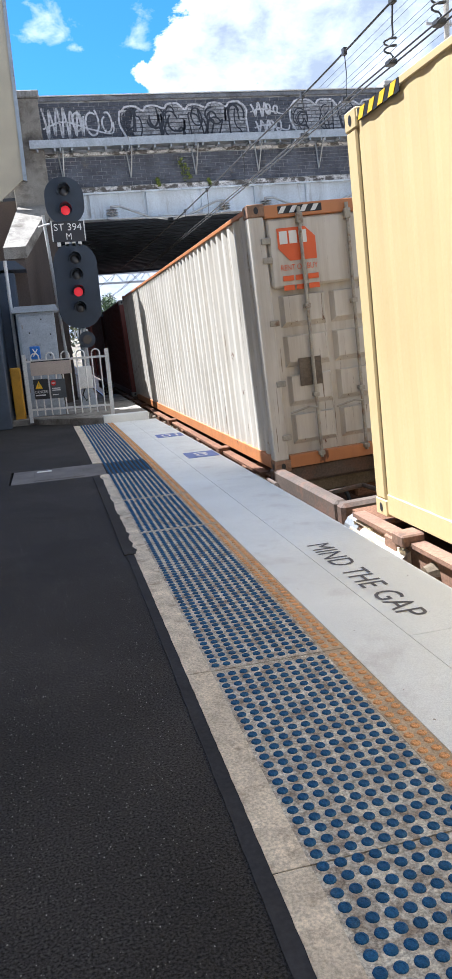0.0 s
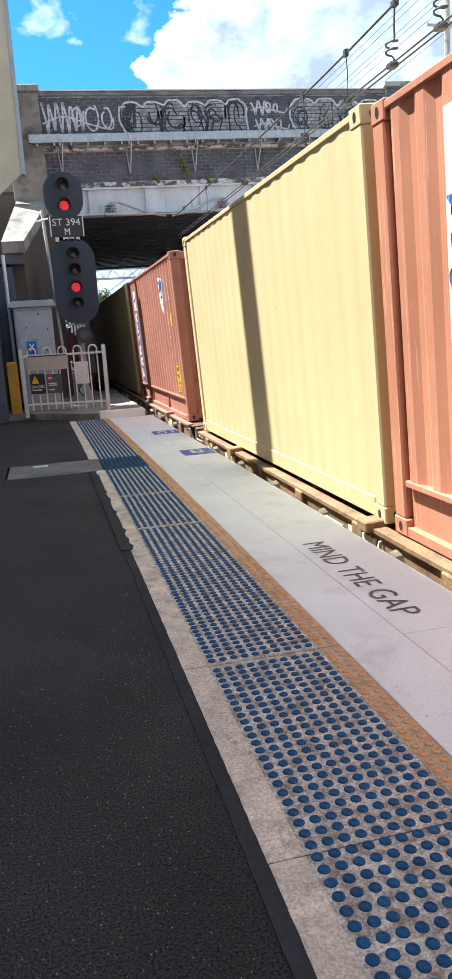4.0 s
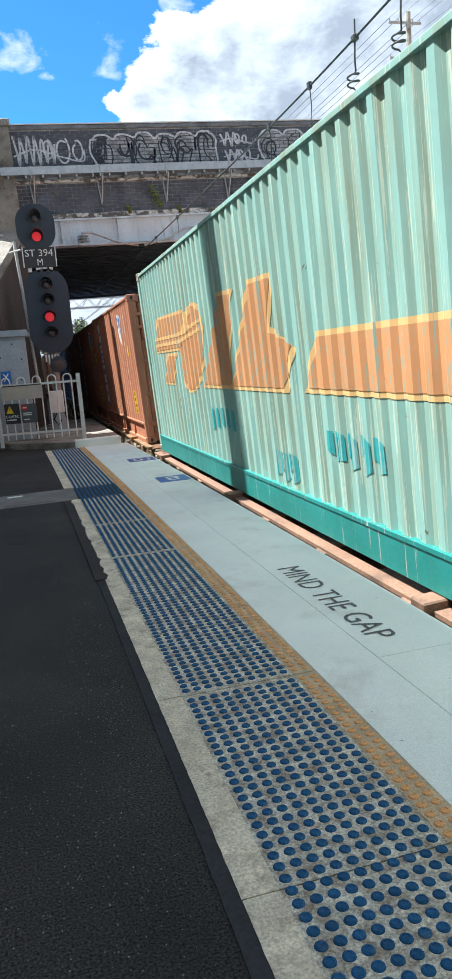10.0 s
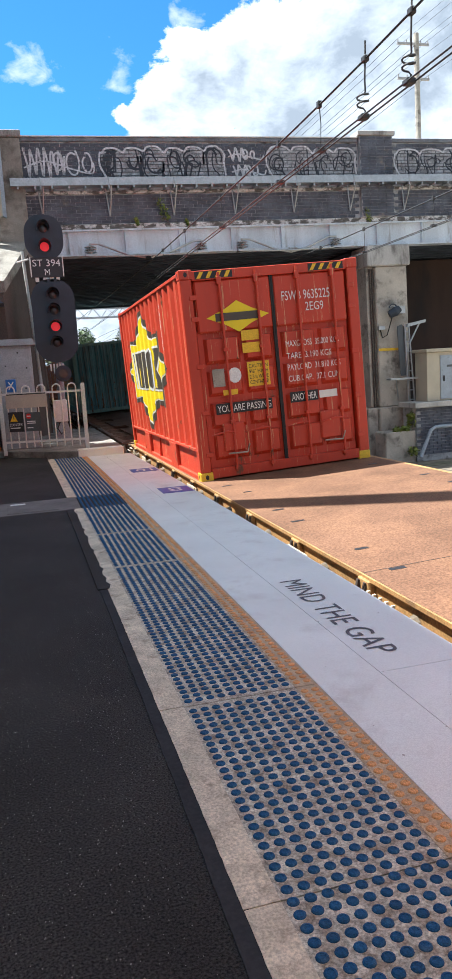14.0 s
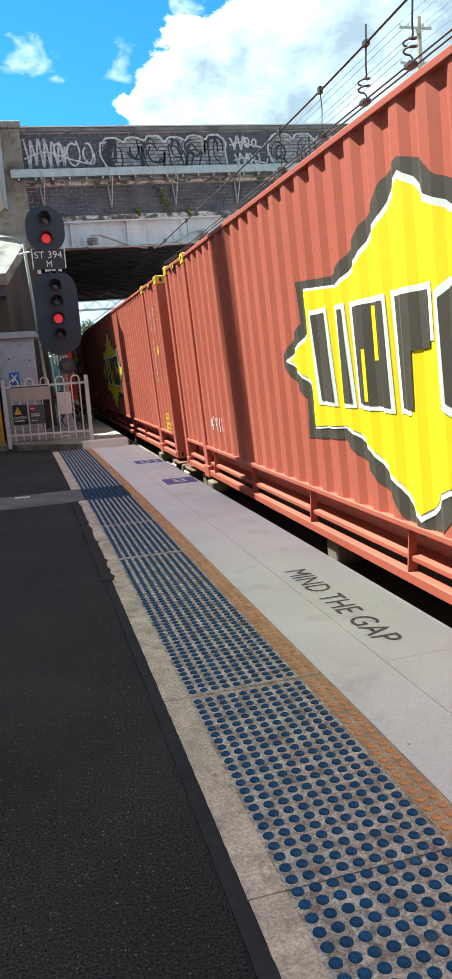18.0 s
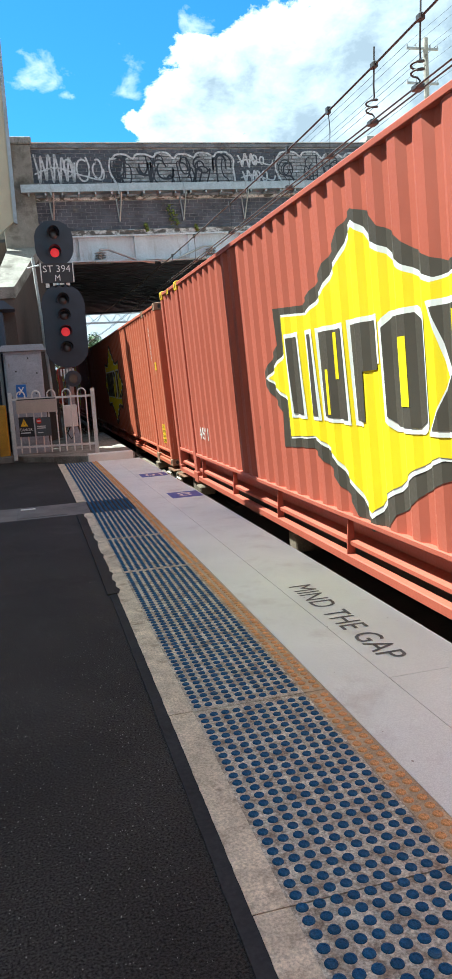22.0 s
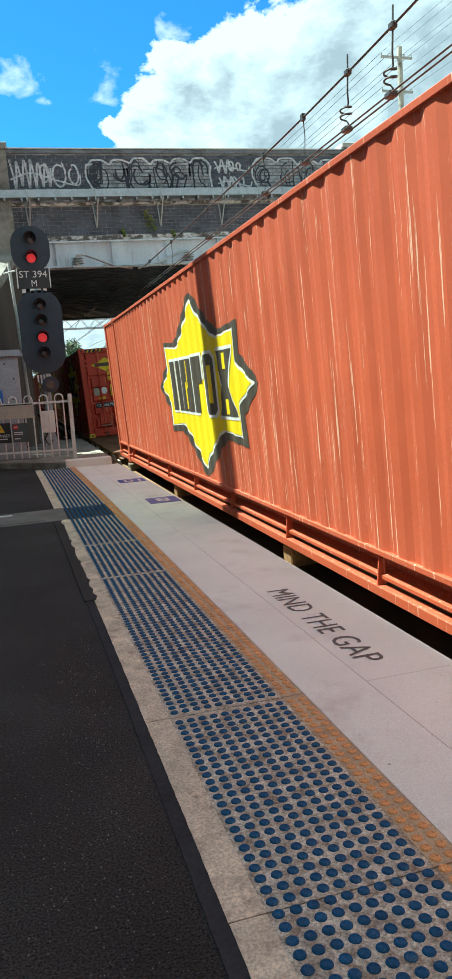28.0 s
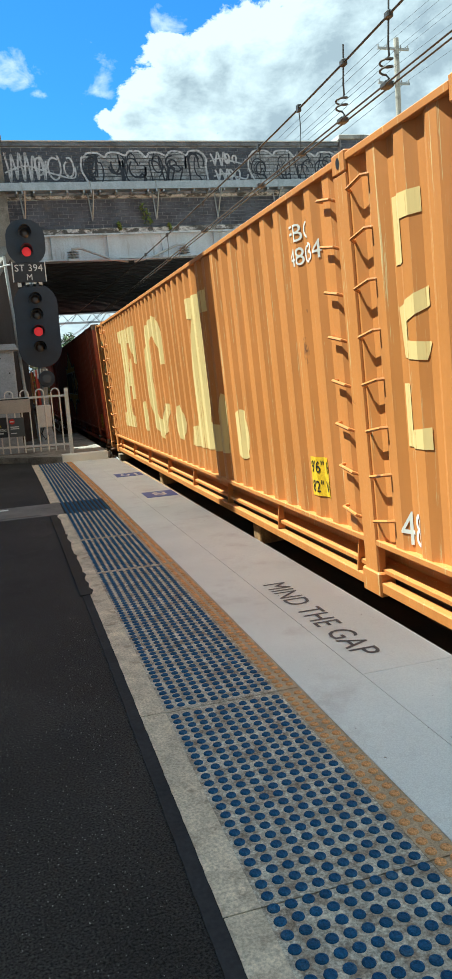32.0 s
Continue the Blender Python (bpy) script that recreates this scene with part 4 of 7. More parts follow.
def casting(c, x, y, z, mat, out):
    """A corner casting; the dark inside its oval slots is painted on flat, one towards the platform."""
    bm = bmesh.new()
    box(bm, x, x + 0.17, y, y + 0.175, z, z + 0.12, 0.008)
    ob = part("corner_casting", bm, mat, c)
    if out:
        me = ob.data
        me.materials.append(M["black"])
        b2 = bmesh.new()
        b2.from_mesh(me)
        for n in (0, 1):
            ring = []
            for k in range(12):
                a = k * math.pi / 6
                u, v = 0.033 * math.cos(a), 0.024 * math.sin(a)
                ring.append(b2.verts.new((x - 0.002, y + 0.088 + v, z + 0.06 + u) if n == 0 else (x + 0.085 + v, y - 0.002, z + 0.06 + u)))
            f = b2.faces.new(ring)
            f.material_index = 1
        b2.to_mesh(me)
        b2.free()
    return ob


def hazard(c, u0, u1, z0, z1, L, name="hazard_stripe"):
    """Slanted yellow and black stripes on the top rail."""
    part(name, box(bmesh.new(), -0.003, 0.0, L - u1, L - u0, z0, z1), "black", c, "black hazard strip")
    bm = bmesh.new()
    n = max(2, int((u1 - u0) / 0.12))
    d = (u1 - u0) / n
    for k in range(n):
        a = u0 + k * d
        prism(bm, [(L - a - 0.5 * d, z0 + 0.004), (L - a - d * 0.02, z0 + 0.004), (L - a - d * 0.35, z1 - 0.004), (L - a - d * 0.85, z1 - 0.004)], lambda u, v, w: (w, u, v), -0.0055, -0.003)
    part(name, bm, "decal_yellow", c, "yellow hazard stripes")


def caution(c, pr, L, u, z, lines, w=0.34, h=0.42):
    u = min((L - pr[k + 1][0] for k in range(2, len(pr) - 2, 4)), key=lambda q: abs(q - u))
    d = decal(c, "caution_decal", rect_tris(u, u + w, z, z + h), "decal_yellow", pr, L, 0.004, "yellow caution decal with black lettering")
    n = len(lines)
    for i, s in enumerate(lines):
        hh = h / n
        decal(d, "lettering", moved(text_tris(s, w * min(0.9, 0.14 * len(s)), hh * 0.62), u + w * 0.05, z + h - (i + 1) * hh + hh * 0.2), "black", pr, L, 0.0065)


def stacked(c, pr, L, u, z_top, s, size, mat="logo_white", name="serial_number", step=4):
    """Lettering written downwards, one character under the other."""
    z = z_top
    flats = [L - (pr[k][0] + pr[k + 1][0]) / 2 for k in range(2, len(pr) - 2, step)]
    u = min(flats, key=lambda f: abs(f - u - size * 0.3)) - size * 0.3
    th = new(name)
    th.parent = c
    for ch in s:
        if ch != " ":
            decal(th, "character", moved(text_tris(ch, size * (0.25 if ch in "1I" else 0.6), size * 0.8), u + (size * 0.2 if ch in "1I" else 0), z - size * 0.8), mat, pr, L, 0.004)
        z -= size * 1.05
    return th


def rear_doors(c, H, mat, rodmat, number=None, bars=True):
    for i, (xa, xb) in enumerate(((0.17, CW / 2 - 0.01), (CW / 2 + 0.01, CW - 0.17))):
        d = part("door", box(bmesh.new(), xa, xb, 0.078, 0.11, 0.16, H - 0.14), mat, c)
        n = 4
        hp = (H - 1.05) / n
        for k in range(n):
            z0 = 0.26 + k * hp
            for xc, xd in ((xa + 0.07, xa + (xb - xa) * 0.53), (xa + (xb - xa) * 0.58, xb - 0.04)):
                bm = bmesh.new()
                lo = [bm.verts.new(p) for p in ((xc, 0.079, z0), (xd, 0.079, z0), (xd, 0.079, z0 + hp - 0.085), (xc, 0.079, z0 + hp - 0.085))]
                hi = [bm.verts.new(p) for p in ((xc + 0.035, 0.022, z0 + 0.05), (xd - 0.035, 0.022, z0 + 0.05), (xd - 0.035, 0.022, z0 + hp - 0.093), (xc + 0.035, 0.022, z0 + hp - 0.093))]
                bm.faces.new(hi)
                for q in range(4):
                    bm.faces.new((lo[q], lo[(q + 1) % 4], hi[(q + 1) % 4], hi[q]))
                part("door_panel", bm, mat, d)
        part("upper_panel", box(bmesh.new(), xa + 0.01, xb - 0.01, 0.016, 0.078, H - 0.8, H - 0.145, 0.02), mat, d)
        for xr in (xa + (xb - xa) * 0.32, xa + (xb - xa) * 0.8) if i or mat != "c_blue" else ():
            rod = part("lock_rod", tube(bmesh.new(), [(xr, -0.02, 0.1), (xr, -0.02, H - 0.06)], 0.0175, 10), rodmat, c)
            for z in (0.14, 0.75, H * 0.62, H - 0.14):
                part("rod_bracket", box(bmesh.new(), xr - 0.032, xr + 0.032, -0.042, 0.08, z - (0.07 if z > 2 else 0.02), z + 0.025, 0.006), rodmat, rod)
            part("handle", tube(bmesh.new(), [(xr, -0.05, 0.62), (xr - 0.1, -0.06, 0.64), (xr - 0.3, -0.05, 0.6)], 0.012, 6), rodmat, rod)
        for z in (0.35, 0.9, 1.5, 2.1, H - 0.35):
            xh = 0.1 if i == 0 else CW - 0.16
            part("hinge", box(bmesh.new(), xh, xh + 0.1, -0.012, 0.03, z - 0.03, z + 0.03, 0.006), rodmat, d)
        if bars:
            part("door_gasket", box(bmesh.new(), (xb if i == 0 else xa) - 0.012, (xb if i == 0 else xa) + 0.012, 0.02, 0.05, 0.16, H - 0.14), "rubber", d)


def container(name, label, front, L, H, mat, rear="rib", skirt=False, pitch=0.278, depth=0.03, posts=(), castmat="cast_grey", rodmat="cast_grey", post_mat=None, rail_mat=None, group="freight containers on the train", lift=0.0, end_mat=None):
    LIFT[0] = lift
    H -= lift
    c = empty(name, label, "container", group)
    post_mat, rail_mat = post_mat or mat, rail_mat or mat
    sk = 0.42 if skirt is True else skirt
    zb = sk if skirt else 0.16
    pr = profile(pitch, depth, 0.16, L - 0.16)
    for side in (0, 1):
        bm = bmesh.new()
        last = None
        for y, x in pr:
            xx = x if side == 0 else CW - x
            cur = (bm.verts.new((xx, y, zb)), bm.verts.new((xx, y, H - 0.05)))
            if last:
                bm.faces.new((last[0], cur[0], cur[1], last[1]))
            last = cur
        part("side_wall", bm, mat, c)
        x0, x1 = (0.0, 0.065) if side == 0 else (CW - 0.065, CW)
        part("top_rail", box(bmesh.new(), x0, x1, 0.17, L - 0.17, H - 0.065, H - 0.02, 0.006), rail_mat, c)
        if skirt:
            xi = ((0.045, 0.075) if L < 8 else (0.15, 0.18)) if side == 0 else (CW - 0.12, CW - 0.07)
            r = part("bottom_rail", box(bmesh.new(), x0, x1, 0.17, L - 0.17, 0.0, 0.07, 0.006), mat, c)
            part("rail_web", box(bmesh.new(), *xi, 0.17, L - 0.17, 0.07, sk), mat, r)
            part("rail_lip", box(bmesh.new(), x0, x1 + (0.03 if side == 0 else 0), 0.17, L - 0.17, sk - 0.02, sk + 0.02, 0.005), mat, r)
            if side == 0:
                if L > 8:
                    mid = prism(bmesh.new(), [(0.03, 0.46 * sk), (0.148, 0.52 * sk), (0.148, 0.4 * sk), (0.03, 0.38 * sk)], lambda u, v, w: (u, w, v), 0.18, L - 0.18)
                    part("rail_step", mid, mat, r)
                n = int(L / 1.5)
                for k in range(1, n):
                    y = L * k / n
                    part("gusset", prism(bmesh.new(), [(0.002, 0.07), (0.07, 0.07), (0.07, sk - 0.02), (0.03, sk - 0.02)], lambda u, v, w: (u, w, v), y - 0.006, y + 0.006), mat, r)
        else:
            part("bottom_rail", box(bmesh.new(), x0 if side else 0.004, x1, 0.17, L - 0.17, 0.02, 0.165, 0.006), rail_mat, c)
    part("roof", box(bmesh.new(), 0.05, CW - 0.05, 0.1, L - 0.1, H - 0.05, H - 0.015), mat, c)
    part("floor", box(bmesh.new(), 0.12, CW - 0.12, 0.1, L - 0.1, 0.03, 0.12), "underframe", c)
    for x in (0.0, CW - 0.15):
        for y in (0.0, L - 0.15):
            bm = bmesh.new()
            box(bm, x, x + 0.15, y, y + 0.15, 0.118, H - 0.118, 0.012)
            part("corner_post", bm, post_mat, c)
    for x in (-0.004, CW - 0.166):
        for y in (-0.004, L - 0.171):
            for z in (0.0, H - 0.12):
                casting(c, x, y, z, castmat if (z > 1) == (L > 8) or castmat != "cast_yellow" else mat, x < 0)
    for y in posts:
        part("lifting_post", box(bmesh.new(), -0.002, 0.06, y - 0.09, y + 0.09, 0.12, H - 0.12, 0.01), post_mat, c)
        casting(c, -0.006, y - 0.088, H - 0.12, castmat, True)
        part("post_foot", box(bmesh.new(), -0.012, 0.1, y - 0.12, y + 0.12, -0.03, 0.13, 0.01), castmat if castmat != "cast_yellow" else mat, c)
    # ends
    for y, s in ((0.03, 1), (L - 0.03, -1)):
        if s == 1 and rear == "door":
            continue
        bm = bmesh.new()
        last = None
        n = 9 if not skirt else 7
        zs = 0.62 if skirt and L > 5 else 0.16
        for k in range(n):
            w = (CW - 0.3) / n
            x = 0.15 + k * w
            for xx, d in ((x, 0.08), (x + w * 0.28, 0.08), (x + w * 0.42, 0.0), (x + w * 0.86, 0.0), (x + w, 0.08)):
                cur = (bm.verts.new((xx, y + s * d, zs)), bm.verts.new((xx, y + s * d, H - 0.12)))
                if last:
                    bm.faces.new((last[0], cur[0], cur[1], last[1]))
                last = cur
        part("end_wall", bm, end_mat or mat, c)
        if skirt:
            sp = part("end_sill_plate", box(bmesh.new(), 0.15, CW - 0.15, y + s * 0.05 - 0.012, y + s * 0.05 + 0.012, 0.16, 0.6), end_mat or mat, c)
            part("plate_ledge", box(bmesh.new(), 0.15, CW - 0.15, y - 0.02, y + 0.08, 0.6, 0.63, 0.005), mat, sp)
            part("plate_rail", tube(bmesh.new(), [(0.2, y - s * 0.02, 0.3), (CW - 0.2, y - s * 0.02, 0.3)], 0.018, 8), rail_mat, sp)
        part("end_header", box(bmesh.new(), 0.16, CW - 0.16, y - 0.03, y + 0.03, H - 0.13, H - 0.02, 0.006), rail_mat, c)
        part("end_footer", box(bmesh.new(), 0.16, CW - 0.16, y - 0.03, y + 0.03, 0.03, 0.165, 0.006), rail_mat, c)
    if rear == "door":
        part("end_header", box(bmesh.new(), 0.16, CW - 0.16, 0.0, 0.08, H - 0.14, H - 0.02, 0.006), rail_mat, c)
        part("end_footer", box(bmesh.new(), 0.16, CW - 0.16, 0.0, 0.08, 0.03, 0.16, 0.006), rail_mat, c)
        rear_doors(c, H, mat, rodmat)
        if mat in ("c_linfox", "c_blue", "c_orangered"):
            for x0 in (0.2, CW - 0.7):
                hz = part("header_hazard", box(bmesh.new(), x0, x0 + 0.5, -0.004, -0.001, H - 0.125, H - 0.035), "black", c, "black and yellow hazard strip")
                for k in range(4):
                    a = x0 + 0.02 + 0.12 * k
                    part("yellow_stripe", prism(bmesh.new(), [(a, H - 0.12), (a + 0.05, H - 0.12), (a + 0.1, H - 0.04), (a + 0.05, H - 0.04)], lambda u, v, w: (u, w, v), -0.0075, -0.0045), "decal_yellow", hz)
    MOVERS.append((c, front - L, lift))
    return c, pr


# paints of the containers
M["c_white"] = paint("c_white", (0.6, 0.56, 0.49), 0.1, 0.12, 0.025, 0.6, streak=0.5, streakcol=(0.33, 0.27, 0.19), scratchcol=(0.2, 0.15, 0.1))
M["rod_beige"] = surface("rod_beige", (0.36, 0.33, 0.27), 0.6, vary=0.2, scale=5, col2=(0.2, 0.12, 0.07), patch=(0.56, 0.68))
M["cast_rusty"] = surface("cast_rusty", (0.3, 0.18, 0.11), 0.7, vary=0.3, scale=5, col2=(0.14, 0.07, 0.04), patch=(0.5, 0.66))
M["c_orange_rail"] = paint("c_orange_rail", (0.5, 0.2, 0.07), 0.15, 0.15)
M["c_yellow"] = paint("c_yellow", (0.6, 0.465, 0.235), 0.02, 0.05, 0.0, 0.5, streak=0.12)
M["c_redbrown"] = paint("c_redbrown", (0.41, 0.165, 0.11), 0.1, 0.15, 0.05, 0.5, scratchcol=(0.45, 0.2, 0.13))
M["c_orangered"] = paint("c_orangered", (0.46, 0.185, 0.1), 0.1, 0.14, 0.1, 0.55, scratchcol=(0.6, 0.33, 0.2))
M["c_repaint"] = paint("c_repaint", (0.58, 0.12, 0.035), 0.02, 0.1, 0.1, scratchcol=(0.55, 0.25, 0.14))
M["c_blue"] = paint("c_blue", (0.05, 0.16, 0.36), 0.1, 0.2, 0.1, 0.5, scratchcol=(0.3, 0.33, 0.35))
M["post_grey"] = paint("post_grey", (0.36, 0.34, 0.29), 0.16, 0.2, 0.1, 0.6, streak=0.6, streakcol=(0.2, 0.13, 0.08), scratchcol=(0.04, 0.1, 0.2))
M["c_teal"] = paint("c_teal", (0.27, 0.47, 0.42), 0.1, 0.12, 0.12, 0.6, scratchcol=(0.5, 0.58, 0.47), streak=0.75, streakcol=(0.27, 0.29, 0.19))
M["rust_stain"] = surface("rust_stain", (0.2, 0.1, 0.05), 0.85, vary=0.4, scale=6, fine=70, grit=0.3, relief=0.3, col2=(0.27, 0.3, 0.24), patch=(0.44, 0.66), stretch=(3, 1, 0.4))
M["c_teal_end"] = paint("c_teal_end", (0.24, 0.44, 0.44), 0.14, 0.25, 0.18, 0.6, scratchcol=(0.07, 0.3, 0.34), streak=0.9, streakcol=(0.17, 0.1, 0.06), rustcol=(0.2, 0.07, 0.025))
M["c_teal_rail"] = paint("c_teal_rail", (0.02, 0.22, 0.2), 0.06, 0.15, 0.05)
M["c_linfox"] = paint("c_linfox", (0.54, 0.046, 0.015), 0.15, 0.1, 0.07, 0.45, scratchcol=(0.6, 0.32, 0.16))
M["c_red"] = paint("c_red", (0.41, 0.096, 0.056), 0.05, 0.07, 0.0, 0.5, streak=0.15)
M["c_red_deep"] = paint("c_red_deep", (0.47, 0.115, 0.055), 0.03, 0.08, 0.05, 0.48, streak=0.18, scratchcol=(0.6, 0.3, 0.2))
M["c_red_orange"] = paint("c_red_orange", (0.44, 0.082, 0.03), 0.05, 0.12, 0.07, 0.55, streak=0.15, scratchcol=(0.7, 0.42, 0.3))
# ochre's end copy: the end's shade is put into this brown, plus rust
M["c_fcl_end_shade"] = paint("c_fcl_end_shade", (0.2, 0.1, 0.05), 0.2, 0.25, 0.06, 0.65, streak=0.4, scratchcol=(0.5, 0.36, 0.2))
M["c_fcl"] = paint("c_fcl", (0.56, 0.215, 0.05), 0.07, 0.1, 0.06, 0.5, scratchcol=(0.62, 0.45, 0.22))
M["c_maroon"] = paint("c_maroon", (0.2, 0.05, 0.035), 0.1, 0.15)

# ahead of the white container
for k in range(3):
    container("shipping_container", "dark maroon steel shipping container on a flat wagon", 23.7 + 7.2 * k, 6.06, 2.6, "c_maroon")

# weathered white container with doors
c, pr = container("shipping_container", "weathered off-white shipping container with rusty orange rails", 16.52, 12.2, 2.63, "c_white", rear="door", post_mat="c_white", rail_mat="c_orange_rail", rodmat="rod_beige", castmat="cast_rusty")
part("logo_patch", prism(bmesh.new(), [(0.27, 2.39), (0.56, 2.39), (0.66, 2.29), (0.66, 2.08), (0.38, 2.08), (0.27, 2.2)], lambda u, v, w: (u, w, v), 0.0065, 0.0105), "logo_red", c, "orange-red logo patch")
for k in range(3):
    part("logo_bar", box(bmesh.new(), 0.29 + 0.1 * k, 0.37 + 0.1 * k, 0.002, 0.006, 2.24, 2.36), "logo_white", c)
part("lettering", flat_mesh(text_tris("RENT OR BUY", 0.38, 0.055), lambda u, v: (0.28 + u, 0.006, 1.99 + v)), "logo_red", c)
for z in (1.89, 1.8):
    for k in range(3):
        part("lettering_bar", box(bmesh.new(), 0.29 + k * 0.13, 0.4 + k * 0.13, 0.004, 0.008, z, z + 0.05), "logo_red", c)
part("vent_plate", box(bmesh.new(), 0.36, 0.6, 0.006, 0.012, 0.85, 1.13, 0.003), "sill_grey", c)
for k in range(4):
    part("white_stripe", prism(bmesh.new(), [(0.3 + 0.11 * k, 2.525), (0.35 + 0.11 * k, 2.525), (0.39 + 0.11 * k, 2.585), (0.34 + 0.11 * k, 2.585)], lambda u, v, w: (u, w, v), -0.009, -0.005), "logo_white", c)
part("stripe_panel", box(bmesh.new(), 0.3, 0.75, -0.004, 0.0, 2.52, 2.59), "black", c)

# pale yellow container
c, pr = container("shipping_container", "clean pale yellow shipping container with a round yellow logo", 1.9, 11.95, 2.74, "c_yellow", lift=0.11, pitch=0.3, depth=0.005, rear="door", rodmat="c_yellow", castmat="c_yellow")
oval = [(5.89 + 0.31 * math.cos(k * math.pi / 8), 1.62 + 0.34 * math.sin(k * math.pi / 8)) for k in range(16)]
lg = decal(c, "logo", poly_tris([(5.89 + 1.1 * (u - 5.89), 1.62 + 1.07 * (v - 1.62)) for u, v in oval]), "logo_white", pr, 11.95, 0.003, "round yellow and grey logo with a blue band")
decal(lg, "disc", poly_tris(oval), "logo_yellow", pr, 11.95, 0.0055)
decal(lg, "grey_shape", poly_tris([(5.76, 1.36), (6.1, 1.36), (6.06, 1.52), (5.98, 1.62), (5.95, 1.84), (5.86, 1.92), (5.8, 1.7)]), "logo_dark", pr, 11.95, 0.008)
decal(lg, "blue_band", poly_tris([(5.54, 1.26), (6.24, 1.24), (6.26, 1.42), (5.9, 1.46), (5.52, 1.43)]), "logo_blue", pr, 11.95, 0.0105)
for u in (5.58, 5.8, 6.02):
    decal(lg, "white_bar", rect_tris(u, u + 0.15, 1.29, 1.4), "logo_white", pr, 11.95, 0.013)
hazard(c, 0.2, 0.75, 2.535, 2.605, 11.95)
for u in (4.5, 6.54):
    d = decal(c, "lift_decal", rect_tris(u, u + 0.64, 0.27, 0.4), "decal_yellow", pr, 11.95, 0.004, "yellow empty-lift-only decal")
    decal(d, "lettering", moved(text_tris("EMPTY LIFT ONLY", 0.6, 0.08), u + 0.02, 0.295), "black", pr, 11.95, 0.0065)
stacked(c, pr, 11.95, 10.6, 2.3, "SVWU 8845 6", 0.13, "black")
caution(c, pr, 11.95, 10.95, 1.85, ["9'6", "HIGH"], 0.14, 0.24)


def cronos(front, L, H, mat, rear, label, strip=True, lift=0.0):
    c, pr = container("shipping_container", label, front, L, H, mat, rear=rear, skirt=0.36, lift=lift, castmat="cast_grey" if mat == "c_blue" else mat, rodmat=mat, post_mat="post_grey" if mat == "c_blue" else None)
    if strip:
        b = decal(c, "logo_strip", rect_tris(0.78, 1.14, 0.52, 2.05), "logo_blue", pr, L, 0.003, "peeling blue and white vertical logo strip")
        decal(b, "white_head", rect_tris(0.78, 1.14, 2.05, 2.47), "logo_white", pr, L, 0.003)
        for k in range(6):
            z, turn = 1.9 - k * 0.24, (0.6, 3.4, -1.2, 1.8, 0.3, 3.0)[k]
            arc = [(q * 0.42 + turn) for q in range(12)]
            ring = [(0.955 + 0.135 * math.cos(a), z + 0.105 * math.sin(a)) for a in arc] + [(0.965 + 0.07 * math.cos(a), z + 0.055 * math.sin(a)) for a in arc[::-1]]
            decal(b, "white_arc", poly_tris(ring), "logo_white", pr, L, 0.0055)
            if k % 2:
                decal(b, "white_block", poly_tris([(0.83, z - 0.1), (0.89, z - 0.1), (0.9, z + 0.1), (0.84, z + 0.1)]), "logo_white", pr, L, 0.0062)
        for z0, z1, e in ((0.52, 0.9, 0.03), (0.9, 1.3, 0.055), (1.3, 1.65, 0.025), (1.65, 2.05, 0.05)):
            decal(b, "peeled_edge", poly_tris([(0.78, z0), (0.78 + e, z0 + 0.05), (0.8 + e * 0.5, (z0 + z1) / 2), (0.785 + e, z1 - 0.05), (0.78, z1)]), "logo_white", pr, L, 0.0068)
        sp = [(0.96 + (0.05 + 0.014 * k) * math.cos(k * 0.9), 2.28 + (0.03 + 0.011 * k) * math.sin(k * 0.9)) for k in range(10)]
        decal(b, "spiral", poly_tris(sp), "logo_blue", pr, L, 0.0055)
        dm = decal(c, "diamond_logo", poly_tris([(4.35, 2.48), (4.85, 2.4), (4.82, 2.12), (4.62, 1.82), (4.38, 2.18)]), "logo_white", pr, L, 0.003, "torn white and blue diamond sticker")
        decal(dm, "blue_shape", poly_tris([(4.58, 2.42), (4.82, 2.38), (4.79, 2.14), (4.66, 1.95), (4.62, 2.2)]), "logo_blue", pr, L, 0.0055)
        for cu, cz, q in ((4.5, 2.3, 0.11), (4.62, 2.06, 0.09)):
            arc = [k * 0.5 + cu for k in range(9)]
            decal(dm, "blue_curl", poly_tris([(cu + q * math.cos(a), cz + q * math.sin(a)) for a in arc] + [(cu + q * 0.55 * math.cos(a), cz + q * 0.55 * math.sin(a)) for a in arc[::-1]]), "logo_blue", pr, L, 0.0062)
    stacked(c, pr, L, 5.05, 2.42, "CXSU 107240 5", 0.1)
    stacked(c, pr, L, 5.3, 2.42, "2EG9", 0.1)
    caution(c, pr, L, 5.32, 1.62, ["16", "T"], 0.1, 0.2)
    if front == -37.84:
        decal(c, "worn_sticker", poly_tris([(5.38, 0.4), (5.5, 0.38), (5.52, 0.62), (5.4, 0.68)]), "logo_white", pr, L, 0.004)
        decal(c, "green_sticker", rect_tris(5.38, 5.43, 0.74, 0.84), "sticker_green", pr, L, 0.004)
    else:
        caution(c, pr, L, 5.35, 0.52, ["CAUT", "9'6\"", "2.46m", "CONT"], 0.26, 0.44)
    return c, pr


